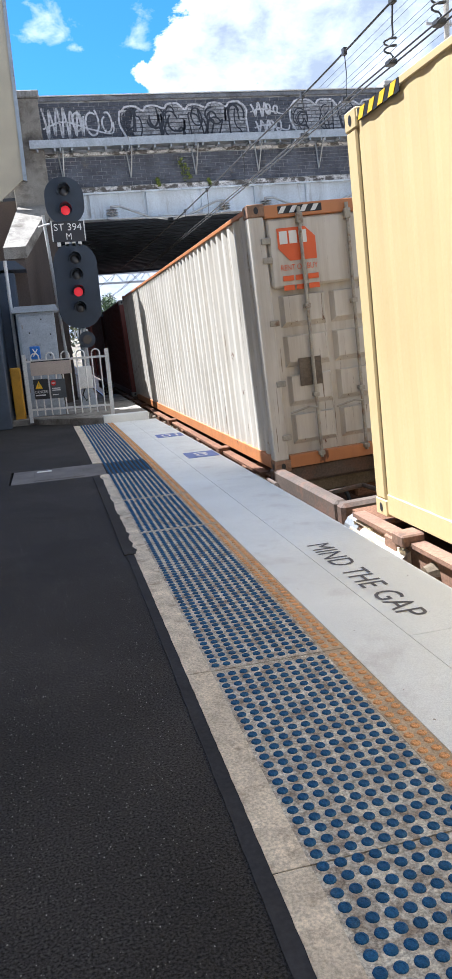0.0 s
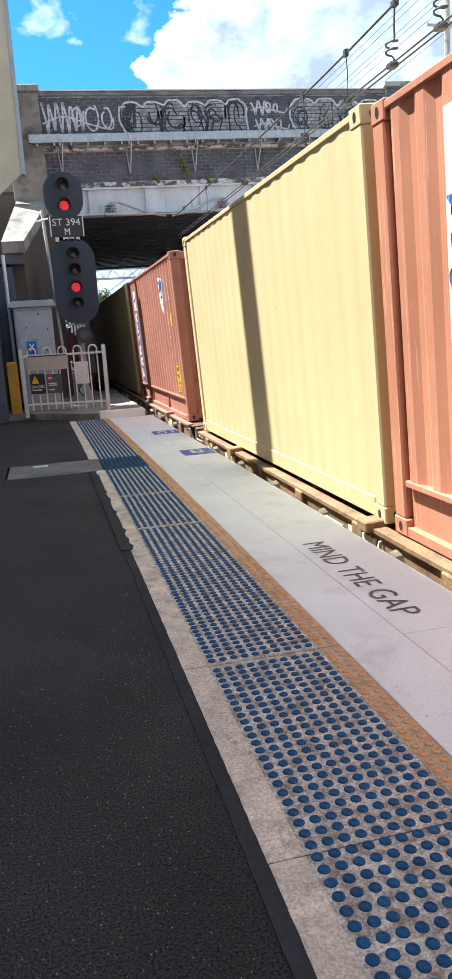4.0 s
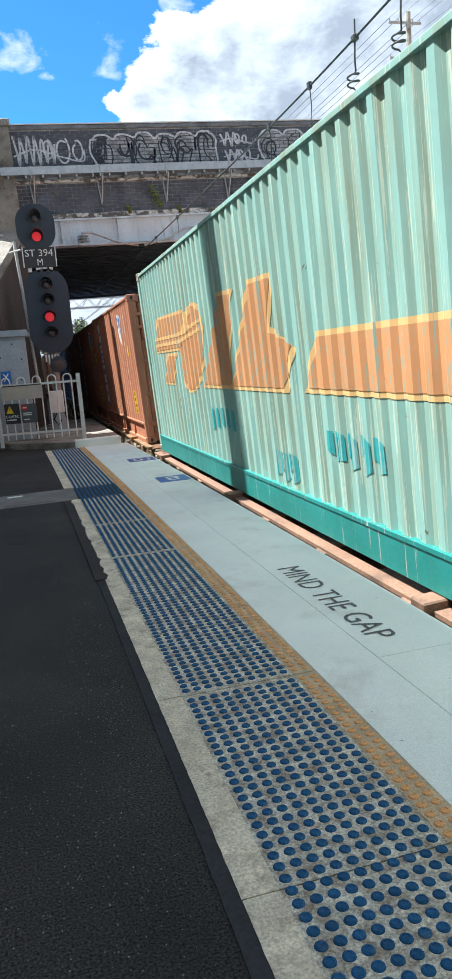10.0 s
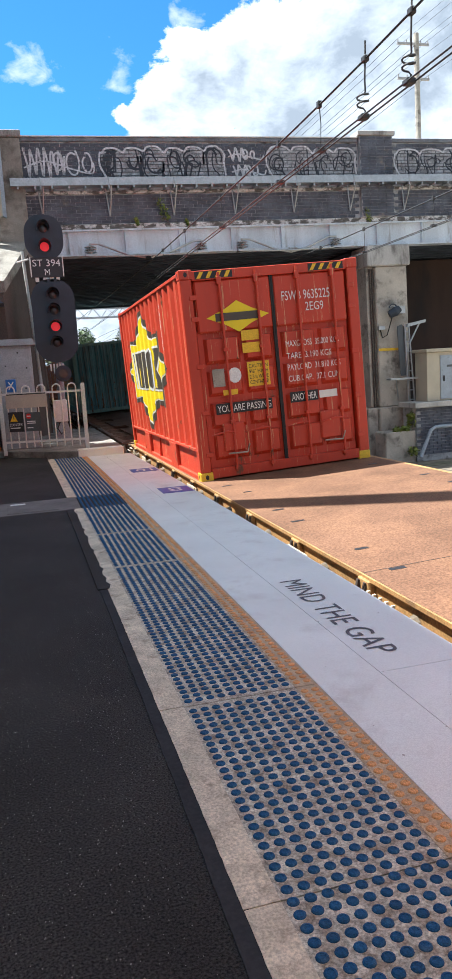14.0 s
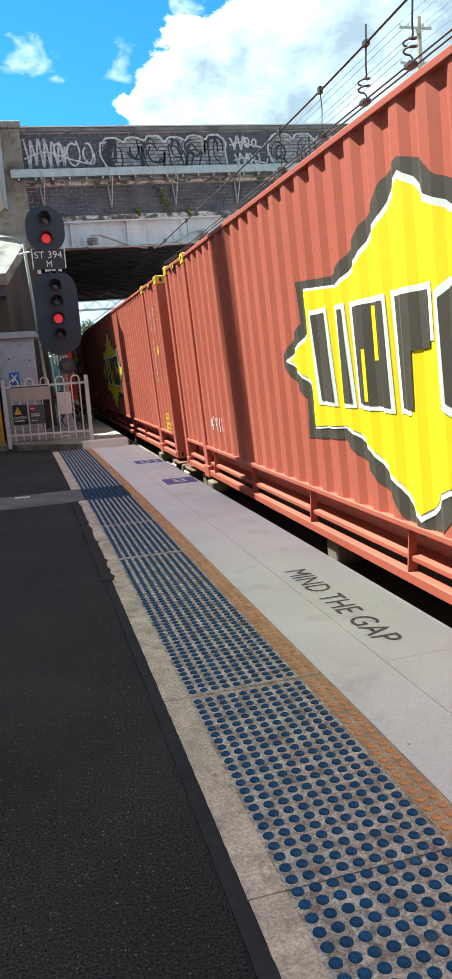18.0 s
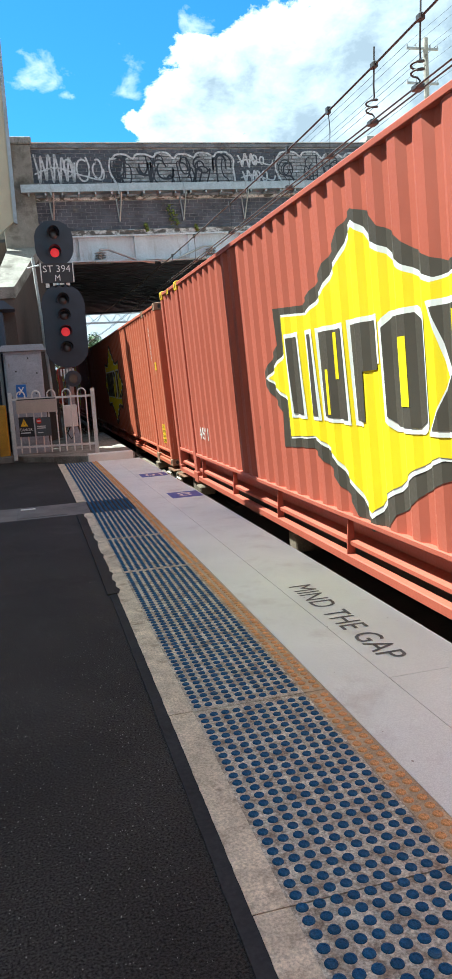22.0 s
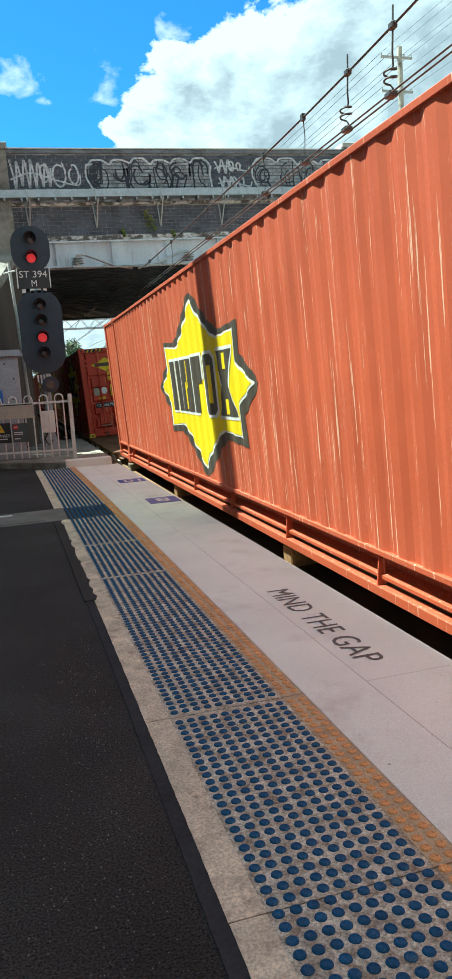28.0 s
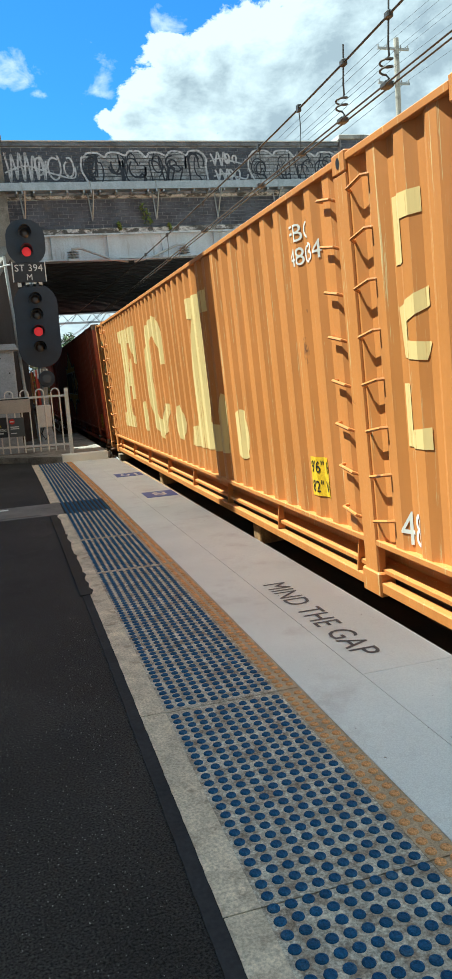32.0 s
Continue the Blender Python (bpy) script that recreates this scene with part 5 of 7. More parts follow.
cronos(-10.6, 5.98, 2.73, "c_redbrown", "rib", "dull red-brown shipping container with a peeling blue logo strip", lift=0.08)
container("shipping_container", "plain pale yellow shipping container", -17.72, 5.98, 2.76, "c_yellow", lift=0.07, pitch=0.3, depth=0.005, castmat="c_yellow")
cronos(-23.85, 6.0, 2.7, "c_orangered", "rib", "faded orange-red shipping container with a peeling logo strip", lift=0.06)
c, pr = cronos(-30.42, 6.12, 2.75, "c_blue", "door", "scuffed dark blue shipping container with white logo and doors", strip=False, lift=0.1)
lg = decal(c, "logo", poly_tris([(0.36, 2.2), (0.62, 2.02), (0.95, 2.06), (1.25, 1.88), (1.3, 2.06), (1.58, 2.1), (1.3, 2.26), (1.07, 2.47), (0.9, 2.3), (0.6, 2.34)]), "logo_white", pr, 6.12, 0.003, "white winged logo shape beside a row of white blocks")
decal(lg, "blue_eye", poly_tris([(0.8 + 0.13 * math.cos(k * 0.8), 2.18 + 0.09 * math.sin(k * 0.8)) for k in range(8)]), "c_blue", pr, 6.12, 0.0055)
for k in range(6):
    u = 1.52 + k * 0.27
    decal(lg, "white_block", poly_tris([(u, 2.27), (u + 0.2, 2.27), (u + 0.22, 2.39 - (k % 2) * 0.03), (u + 0.02, 2.39)]), "logo_white", pr, 6.12, 0.003)
dm = decal(c, "diamond_logo", poly_tris([(4.3, 2.5), (4.78, 2.42), (4.8, 2.1), (4.62, 1.75), (4.36, 2.15)]), "logo_white", pr, 6.12, 0.003, "white and yellow rimmed diamond sticker")
decal(dm, "blue_shape", poly_tris([(4.4, 2.42), (4.7, 2.36), (4.72, 2.12), (4.6, 1.9), (4.44, 2.16)]), "logo_blue", pr, 6.12, 0.0055)
ring = [(0.42 + 0.13 * math.cos(k * 0.45), 2.25 + 0.16 * math.sin(k * 0.45)) for k in range(14)]
em = part("door_emblem", flat_mesh(poly_tris(ring), lambda u, v: (u, 0.006, v)), "logo_white", c, "white oval emblem")
part("blue_core", flat_mesh(poly_tris([(0.42 + 0.75 * (u - 0.42), 2.25 + 0.8 * (v - 2.25)) for u, v in ring]), lambda u, v: (u, 0.003, v)), "c_blue", em)
arc = [k * 0.42 + 0.6 for k in range(12)]
sw = [(0.95 + 0.2 * math.cos(a), 2.05 + 0.15 * math.sin(a)) for a in arc] + [(0.97 + 0.11 * math.cos(a), 2.05 + 0.08 * math.sin(a)) for a in arc[::-1]]
part("door_swirl", flat_mesh(poly_tris(sw), lambda u, v: (u, 0.006, v)), "logo_white", c, "white swirl emblem")
part("swirl_tail", flat_mesh(poly_tris([(0.62, 2.03), (0.72, 2.08), (0.8, 2.05), (0.74, 1.99)]), lambda u, v: (u, 0.005, v)), "logo_white", c)
part("door_plate", box(bmesh.new(), 0.45, 0.72, 0.004, 0.02, 1.1, 1.36, 0.004), "cast_grey", c, "worn grey data plate")
part("door_label", box(bmesh.new(), 0.74, 1.0, 0.003, 0.019, 0.86, 0.96), "decal_yellow", c)
part("door_label", box(bmesh.new(), 0.66, 0.94, 0.003, 0.019, 1.58, 1.7), "white_paint", c)
hatch = part("door_hatch", box(bmesh.new(), 0.72, 1.12, -0.03, 0.03, 0.2, 0.58, 0.02), "c_blue", c, "raised hatch with a torn sticker")
part("hatch_sticker", flat_mesh(poly_tris([(0.84, 0.38), (0.98, 0.46), (1.02, 0.36), (0.92, 0.28)]), lambda u, v: (u, -0.034, v)), "cast_grey", hatch)
for x in (0.74, 0.96):
    part("hatch_hinge", tube(bmesh.new(), [(x, -0.04, 0.6), (x, -0.05, 0.64), (x + 0.14, -0.05, 0.64), (x + 0.14, -0.04, 0.6)], 0.01, 6), "cast_grey", hatch)
part("hatch_latch", tube(bmesh.new(), [(0.6, -0.03, 0.34), (0.6, -0.06, 0.22), (0.66, -0.06, 0.14), (1.1, -0.06, 0.17)], 0.014, 6), "cast_grey", hatch)
c, pr = cronos(-37.84, 5.9, 2.68, "c_orangered", "door", "sun-faded orange-red shipping container with a vivid repaint patch")
for u0, u1, z0, z1 in ((1.62, 1.9, 0.4, 0.92), (1.9, 2.2, 0.34, 0.9), (2.2, 2.5, 0.42, 0.94), (2.5, 2.8, 0.36, 0.9), (2.8, 3.02, 0.38, 0.95)):
    decal(c, "repaint_patch", poly_tris([(u0, z0), (u0 + 0.1, z0 - 0.05), (u1, z0 + 0.04), (u1, z1), (u0 + 0.12, z1 + 0.03), (u0, z1 - 0.02)]), "c_repaint", pr, 5.9, 0.003, "vivid orange repaint")
cronos(-43.8, 6.1, 2.66, "c_orangered", "door", "faded orange-brown shipping container with yellow caution decal")
c, pr = cronos(-49.98, 6.25, 2.68, "c_orangered", "door", "rusty orange-brown shipping container with doors at its tail")
part("door_emblem", flat_mesh(poly_tris([(0.85 + 0.28 * math.cos(k * 0.55), 2.05 + 0.15 * math.sin(k * 0.55)) for k in range(11)]), lambda u, v: (u, 0.006, v)), "c_redbrown", c)
part("door_plate", box(bmesh.new(), 0.42, 0.72, 0.004, 0.012, 1.15, 1.5), "cast_grey", c)

# teal container with an orange painted logo
LT = 12.19
c, pr = container("shipping_container", "chalky teal shipping container with faded orange lettering blocks", -57.53, LT, 2.86, "c_teal", rear="rib", skirt=False, pitch=0.21, depth=0.026, end_mat="c_teal_end")
rng = random.Random(21)
for k, z1 in ((1, 0.55), (2, 1.15), (3, 0.75), (5, 0.5), (7, 1.3), (8, 0.9)):
    rib = (CW - 0.3) / 9
    xa, xb = 0.15 + (k + 0.44) * rib, 0.15 + (k + 0.84) * rib
    left = [(xa + rng.uniform(0, 0.035), 0.19 + (z1 - 0.19) * j / 8) for j in range(9)]
    right = [(xb - rng.uniform(0, 0.035), z) for x, z in reversed(left)]
    part("rust_stain", prism(bmesh.new(), left + [((xa + xb) / 2, z1 + 0.25)] + right, lambda u, v, w: (u, w, v), 0.0275, 0.0295), "rust_stain", c, "brown rust running down a rib")
part("painted_sill", box(bmesh.new(), -0.004, 0.003, 0.18, LT - 0.18, 0.03, 0.26), "c_teal_rail", c, "dark teal bottom side rail")
part("rail_lip", box(bmesh.new(), -0.012, 0.06, 0.18, LT - 0.18, 0.26, 0.29), "c_teal_rail", c)
A = tagged(new("logo"), "faded orange block shapes with a buff rim")
A.parent = c
oval_o = [(3.12 + 0.6 * math.cos(k * math.pi / 10) + 0.26 * math.sin(k * math.pi / 10), 1.57 + 0.5 * math.sin(k * math.pi / 10)) for k in range(20)]
shapes = [[(0.8, 1.62), (1.2, 2.05), (2.9, 2.03), (2.6, 1.62)],
          [(1.24, 1.16), (1.6, 1.52), (2.16, 1.52), (1.77, 1.16)],
          oval_o,
          [(3.6, 1.15), (4.56, 2.06), (5.05, 2.04), (4.84, 1.62), (4.68, 1.15)],
          [(4.8, 1.15), (5.64, 2.06), (6.16, 2.05), (6.05, 1.62), (6.55, 1.5), (6.3, 1.15)],
          [(6.8, 1.16), (7.1, 1.53), (10.78, 1.54), (10.79, 1.46), (10.5, 1.15)]]
for p in shapes:
    cu, cw = sum(q[0] for q in p) / len(p), sum(q[1] for q in p) / len(p)
    big = [(u + (0.06 if u > cu else -0.06), v + (0.04 if v > cw else -0.04)) for u, v in p]
    decal(A, "buff_rim", poly_tris(big), "logo_buff", pr, LT, 0.003)
    decal(A, "orange_block", poly_tris(p), "logo_orange", pr, LT, 0.0058)
for v in (1.67, 1.76):
    decal(A, "buff_stripe", poly_tris([(0.86, v), (2.5, v), (3.66, v + 0.1), (3.66, v + 0.14), (2.45, v + 0.045), (0.88, v + 0.045)]), "logo_buff", pr, LT, 0.0082)
decal(A, "pale_slash", poly_tris([(2.65, 1.76), (2.95, 2.02), (3.3, 2.05), (2.98, 1.78)]), "logo_buff", pr, LT, 0.0084)
for u0, u1, z0, z1 in ((3.75, 4.8, 0.66, 0.9), (5.9, 6.4, 0.4, 0.6), (7.1, 8.0, 0.66, 0.86), (10.1, 10.62, 0.68, 0.95)):
    n = int((u1 - u0) / 0.1)
    for k in range(n):
        a = u0 + (u1 - u0) * k / n
        jag = 0.07 * math.sin(k * 2.7 + u0)
        decal(c, "paint_smear", poly_tris([(a, z0 + jag), (a + 0.085, z0 + jag * 0.4), (a + 0.08, z1 - 0.02 + jag * 0.3), (a + 0.01, z1)]), "logo_teal", pr, LT, 0.004, "bright teal repaint smear")
stacked(c, pr, LT, 10.75, 2.35, "TOLU 484129 5", 0.11)
stacked(c, pr, LT, 11.1, 2.35, "4EG1", 0.11)
caution(c, pr, LT, 11.25, 1.62, ["9'6", "HI"], 0.15, 0.22)
caution(c, pr, LT, 11.05, 0.45, ["CAUTION", "9'6\" HIGH", "2.5m WIDE", "CONTAINER"], 0.42, 0.42)


def fox20(front, L, H, number, label, uc=2.52):
    c, pr = container("shipping_container", label, front, L, H, "c_linfox", rear="door", skirt=True, pitch=0.42, depth=0.05, castmat="cast_yellow", rodmat="c_linfox")
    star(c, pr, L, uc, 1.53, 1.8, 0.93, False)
    stacked(c, pr, L, 4.18, 2.47, number[:4], 0.095, step=2)
    stacked(c, pr, L, 4.44, 2.47, number[4:], 0.095, step=2)
    part("forklift_pocket", box(bmesh.new(), -0.004, 0.06, 1.5, 2.0, 0.02, 0.41, 0.01), "c_linfox", c)
    part("forklift_pocket", box(bmesh.new(), -0.004, 0.06, 3.9, 4.4, 0.02, 0.41, 0.01), "c_linfox", c)
    # the doors' lettering
    d = part("door_logo", flat_mesh(poly_tris([(0.3, 2.1), (0.55, 2.2), (0.72, 2.3), (0.9, 2.2), (1.15, 2.1), (0.9, 2.0), (0.72, 1.9), (0.55, 2.0)]), lambda u, v: (u, 0.006, v)), "logo_yellow", c, "yellow diamond logo on the door")
    part("door_logo_bar", box(bmesh.new(), 0.42, 1.02, 0.001, 0.005, 2.05, 2.15), "logo_dark", d)
    for x0, x1, z0, z1 in ((0.3, 1.08, 0.86, 1.0), (1.34, 1.74, 0.9, 1.04)):
        part("slogan_band", box(bmesh.new(), x0, x1, 0.004, 0.009, z0, z1), "black", c)
    for s, x, z, w, h in (("FSWB " + number[4:], 1.34, 2.24, 0.68, 0.12), ("2EG9", 1.66, 2.09, 0.26, 0.11), ("MAXGROSS  35.000 KGS", 1.34, 1.64, 0.76, 0.08), ("TARE  3.190 KGS", 1.34, 1.48, 0.64, 0.08), ("PAYLOAD  31.810 KGS", 1.34, 1.33, 0.76, 0.08), ("CUB.CAP.  37.1 CUM", 1.34, 1.18, 0.74, 0.08), ("YOU ARE PASSING", 0.32, 0.885, 0.74, 0.09), ("ANOTHER", 1.36, 0.925, 0.36, 0.09)):
        part("lettering", flat_mesh(text_tris(s, w, h), lambda u, v: (x + u, 0.0015, z + v)), "logo_white", c)
    part("lettering_bar", box(bmesh.new(), 1.76, 2.02, 0.003, 0.007, 0.92, 1.02), "logo_white", c)
    for z in (1.78, 1.62):
        part("warning_label", box(bmesh.new(), 0.74, 0.98, 0.002, 0.008, z, z + 0.13), "decal_yellow", c)
    d = part("caution_plate", box(bmesh.new(), 0.78, 1.08, 0.001, 0.009, 1.18, 1.5), "decal_yellow", c)
    for i, s in enumerate(("CAUTION", "9'6\" HIGH", "2.5m WIDE", "CONTAINER")):
        part("lettering", flat_mesh(text_tris(s, 0.26, 0.05), lambda u, v: (0.8 + u, -0.002, 1.42 - i * 0.07 + v)), "black", d)
    part("data_plate", box(bmesh.new(), 0.3, 0.46, 0.002, 0.008, 1.22, 1.45), "cast_grey", c, "worn grey data plate")
    part("white_disc", flat_mesh(poly_tris([(0.6 + 0.09 * math.cos(k * 0.4), 1.35 + 0.1 * math.sin(k * 0.4)) for k in range(16)]), lambda u, v: (u, 0.004, v)), "white_paint", c)
    part("warning_label", box(bmesh.new(), 0.42, 0.62, 0.002, 0.008, 1.1, 1.17), "decal_yellow", c)
    for x in (0.36, 1.74):
        hb = part("lock_box", box(bmesh.new(), x, x + 0.3, -0.012, 0.03, 0.36, 0.74, 0.02), "c_linfox", c, "raised red lock box")
        part("lock_latch", tube(bmesh.new(), [(x + 0.04, -0.03, 0.34), (x + 0.3, -0.03, 0.33), (x + 0.34, -0.03, 0.44)], 0.012, 6), "cast_grey", hb)
    return c


fox20(-84.92, 6.05, 2.72, "FSWB9635225", "bright red shipping container with a large yellow star logo")
fox20(-97.97, 6.1, 2.76, "FSWB9635241", "bright red shipping container with yellow corner castings and star logo")


def long48(front, L, H, mat, castmat, number, second, size_txt, label, uc, zc=1.4, pale=False, rear="rib", skirt=0.37):
    c, pr = container("shipping_container", label, front, L, H, mat, rear=rear, skirt=skirt, pitch=0.29, depth=0.016 if mat == "c_red_orange" else 0.03, posts=(1.4, L - 1.25), castmat=castmat, rodmat=mat)
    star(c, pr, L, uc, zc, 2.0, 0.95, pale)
    stacked(c, pr, L, L - 0.82, 2.36, number, 0.095)
    if second:
        stacked(c, pr, L, L - 0.6, 2.37, second, 0.1)
    caution(c, pr, L, L - 0.67, 1.62, ["9'10", "HIGH"], 0.11, 0.13)
    caution(c, pr, L, L - 0.79, 0.36, ["CAUTI", "9'10\"HI", "2.5m W", "CONTAI"], 0.28, 0.32)
    if size_txt:
        decal(c, "size_lettering", moved(text_tris(size_txt, 0.5, 0.17), 1.75, 0.62), "logo_white", pr, L, 0.004)
    if castmat == "cast_yellow":
        for y in (0.55, L - 0.75):
            hazard(c, L - y - 0.2, L - y, H - 0.1, H - 0.03, L)
        part("hazard_plate", box(bmesh.new(), -0.006, -0.001, 0.19, 0.225, 2.14, 2.38), "decal_yellow", c)
        part("hazard_plate", box(bmesh.new(), -0.006, -0.001, 0.19, 0.225, 0.36, 0.56), "decal_yellow", c)
        for z in (2.15, 2.23, 2.31, 0.38, 0.46):
            part("black_stripe", prism(bmesh.new(), [(0.19, z), (0.225, z + 0.03), (0.225, z + 0.06), (0.19, z + 0.03)], lambda u, v, w: (w, u, v), -0.009, -0.006), "black", c)
    return c


long48(-105.61, 14.70, 2.77, "c_red", "cast_yellow", "LFDU 3081344", "MFGB", "48 x 9'10\"", "long clean red container with yellow castings and a star logo", 7.11, 1.4)
long48(-121.01, 14.66, 2.79, "c_red", "cast_yellow", "LFGU 3089037", "MFGB", "4' x 9'10\"", "long matt red container with yellow castings and white serial number", 6.72, 1.4)
long48(-136.58, 14.64, 2.69, "c_red_deep", "cast_rusty", "DRC909", "", "", "long deep red container with pale worn posts and a star logo", 6.82, 1.4, rear="door", skirt=0.24)
long48(-151.85, 14.58, 2.77, "c_red", "cast_yellow", "LFGU 3081406", "MFGB", "48 x 9'10\"", "long red container with yellow castings beside ochre containers", 6.96, 1.4)


def fcl(front, L, H, label, number, k_, du=0.0):
    c, pr = container("shipping_container", label, front, L, H, "c_fcl", rear="rib", skirt=0.32, pitch=0.3, depth=0.034, posts=(1.3, L - 1.05), castmat="c_fcl", end_mat="c_fcl_end_shade")
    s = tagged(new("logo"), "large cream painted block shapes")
    s.parent = c
    blocks = [[(3.74, 1.33), (3.98, 1.35), (3.94, 1.1), (4.14, 1.12), (4.24, 1.8), (4.08, 1.8), (4.03, 1.58), (3.8, 1.58)],
              [(3.13, 2.12), (3.13, 2.31), (4.72, 2.3), (4.69, 1.69), (4.55, 1.72), (4.19, 2.06), (3.9, 2.06), (3.65, 0.92), (3.81, 0.8), (3.81, 0.61), (2.79, 0.6), (2.82, 0.84), (3.05, 0.88), (3.37, 2.07)],
              [(5.84, 2.21), (6.37, 2.31), (6.75, 2.2), (6.92, 1.7), (6.9, 1.1), (6.61, 0.72), (6.2, 0.56), (5.67, 0.73), (5.49, 1.18), (5.56, 1.88)],
              [(8.4, 2.29), (9.36, 2.31), (9.28, 2.09), (9.03, 2.08), (8.88, 0.92), (9.22, 0.9), (9.44, 1.24), (9.64, 1.16), (9.6, 0.62), (7.96, 0.6), (8.0, 0.82), (8.28, 0.85), (8.56, 2.06), (8.4, 2.08)]]
    for p in blocks:
        p = [(u * k_, v) for u, v in p]
        decal(s, "cream_block", moved(poly_tris(p), du, 0), "logo_cream", pr, L, 0.003)
    decal(s, "ochre_notch", poly_tris([(6.3 * k_ + du, 1.1), (6.93 * k_ + du, 1.08), (6.93 * k_ + du, 1.62), (6.55 * k_ + du, 1.62)]), "c_fcl", pr, L, 0.0052)
    decal(s, "ochre_oval", poly_tris([(6.24 * k_ + du + 0.36 * math.cos(k * math.pi / 9), 1.44 + 0.6 * math.sin(k * math.pi / 9)) for k in range(18)]), "c_fcl", pr, L, 0.0058)
    for uc in (4.98 * k_ + du, 7.45 * k_ + du, 10.04 * k_ + du):
        decal(s, "round_block", poly_tris([(uc + 0.24 * math.cos(k * math.pi / 6), 0.85 + 0.24 * math.sin(k * math.pi / 6)) for k in range(12)]), "logo_cream", pr, L, 0.003)
    for uu in (0.45, L - 0.8):
        for p in ([(uu, 1.94), (uu, 2.29), (uu + 0.28, 2.28), (uu + 0.28, 2.16), (uu + 0.12, 2.16), (uu + 0.12, 1.94)],
                  [(uu + 0.03, 1.45), (uu, 1.72), (uu + 0.3, 1.8), (uu + 0.3, 1.7), (uu + 0.12, 1.64), (uu + 0.12, 1.54), (uu + 0.3, 1.52), (uu + 0.26, 1.43)],
                  [(uu, 0.96), (uu, 1.31), (uu + 0.1, 1.31), (uu + 0.1, 1.06), (uu + 0.26, 1.08), (uu + 0.26, 0.96)]):
            decal(s, "small_block", poly_tris(p), "logo_cream", pr, L, 0.0035)
        decal(c, "number", moved(text_tris("48", 0.2, 0.2), uu - 0.1, 0.38), "logo_white", pr, L, 0.004)
    decal(c, "serial_number", moved(text_tris("FBG", 0.32, 0.12), L - 2.2, 2.3) + moved(text_tris(number, 0.48, 0.12), L - 2.2, 2.14), "logo_white", pr, L, 0.004)
    caution(c, pr, L, L - 2.25, 0.5, ["9'6\" HI", "8'2\" WI"], 0.3, 0.29)
    # climbing rungs at the post
    for y in (1.3, L - 1.05):
        for k in range(8):
            z = 0.45 + k * 0.28
            for sy in (-1, 1):
                bm = tube(bmesh.new(), [(0.03, y + sy * 0.1, z), (-0.02, y + sy * 0.12, z + 0.02), (-0.02, y + sy * 0.3, z + 0.05), (0.03, y + sy * 0.33, z + 0.05)], 0.011, 6)
                part("rung", bm, "c_fcl", c)
    return c


fcl(-167.03, 14.62, 2.67, "long ochre container with cream block lettering and rungs", "48160", 1.045, -0.1)
fox20(-183.34, 6.33, 2.6, "FSWB9635181", "scratched bright red container with a large yellow star logo", 2.95)
long48(-195.94, 14.77, 2.74, "c_red_orange", "c_red_orange", "DRC852", "", "", "long orange-red container with a yellow star logo", 7.33, 1.4, skirt=0.3)
long48(-211.57, 14.64, 2.75, "c_red_orange", "cast_rusty", "DRC861", "", "", "long scuffed orange-red container with a faded mustard star logo", 7.13, 1.46, pale=True, skirt=0.3)
fcl(-226.90, 13.70, 2.66, "long ochre freight container with big cream blocks", "48034", 1.0, -0.17)


# ---- wagons ----
M["cream_plate"] = surface("cream_plate", (0.6, 0.52, 0.38), 0.6, vary=0.15, scale=4, fine=60, grit=0.15, col2=(0.25, 0.17, 0.1), patch=(0.62, 0.75))
M["pad_brown"] = surface("pad_brown", (0.15, 0.115, 0.075), 0.8, vary=0.3, scale=3, fine=50, grit=0.2, relief=0.4, col2=(0.1, 0.07, 0.045), patch=(0.5, 0.7))


def bogie(w, y):
    b = part("bogie_frame", box(bmesh.new(), 0.1, 0.3, y - 1.2, y + 1.2, -0.62, -0.4, 0.03), "underframe", w)
    bm = bmesh.new()
    box(bm, CW - 0.3, CW - 0.1, y - 1.2, y + 1.2, -0.62, -0.4, 0.03)
    box(bm, 0.3, CW - 0.3, y - 0.25, y + 0.25, -0.55, -0.3, 0.02)
    part("bogie_bolster", bm, "underframe", b)
    for dy in (-0.88, 0.88):
        bm = bmesh.new()
        for x in (0.42, CW - 0.55):
            tube(bm, [(x, y + dy, -0.66), (x + 0.13, y + dy, -0.66)], 0.43, 24)
        tube(bm, [(0.42, y + dy, -0.66), (CW - 0.42, y + dy, -0.66)], 0.08, 10)
        part("wheelset", bm, "rail_rust", b)
        part("axle_box", box(bmesh.new(), 0.05, 0.3, y + dy - 0.17, y + dy + 0.17, -0.8, -0.45, 0.03), "underframe", b)


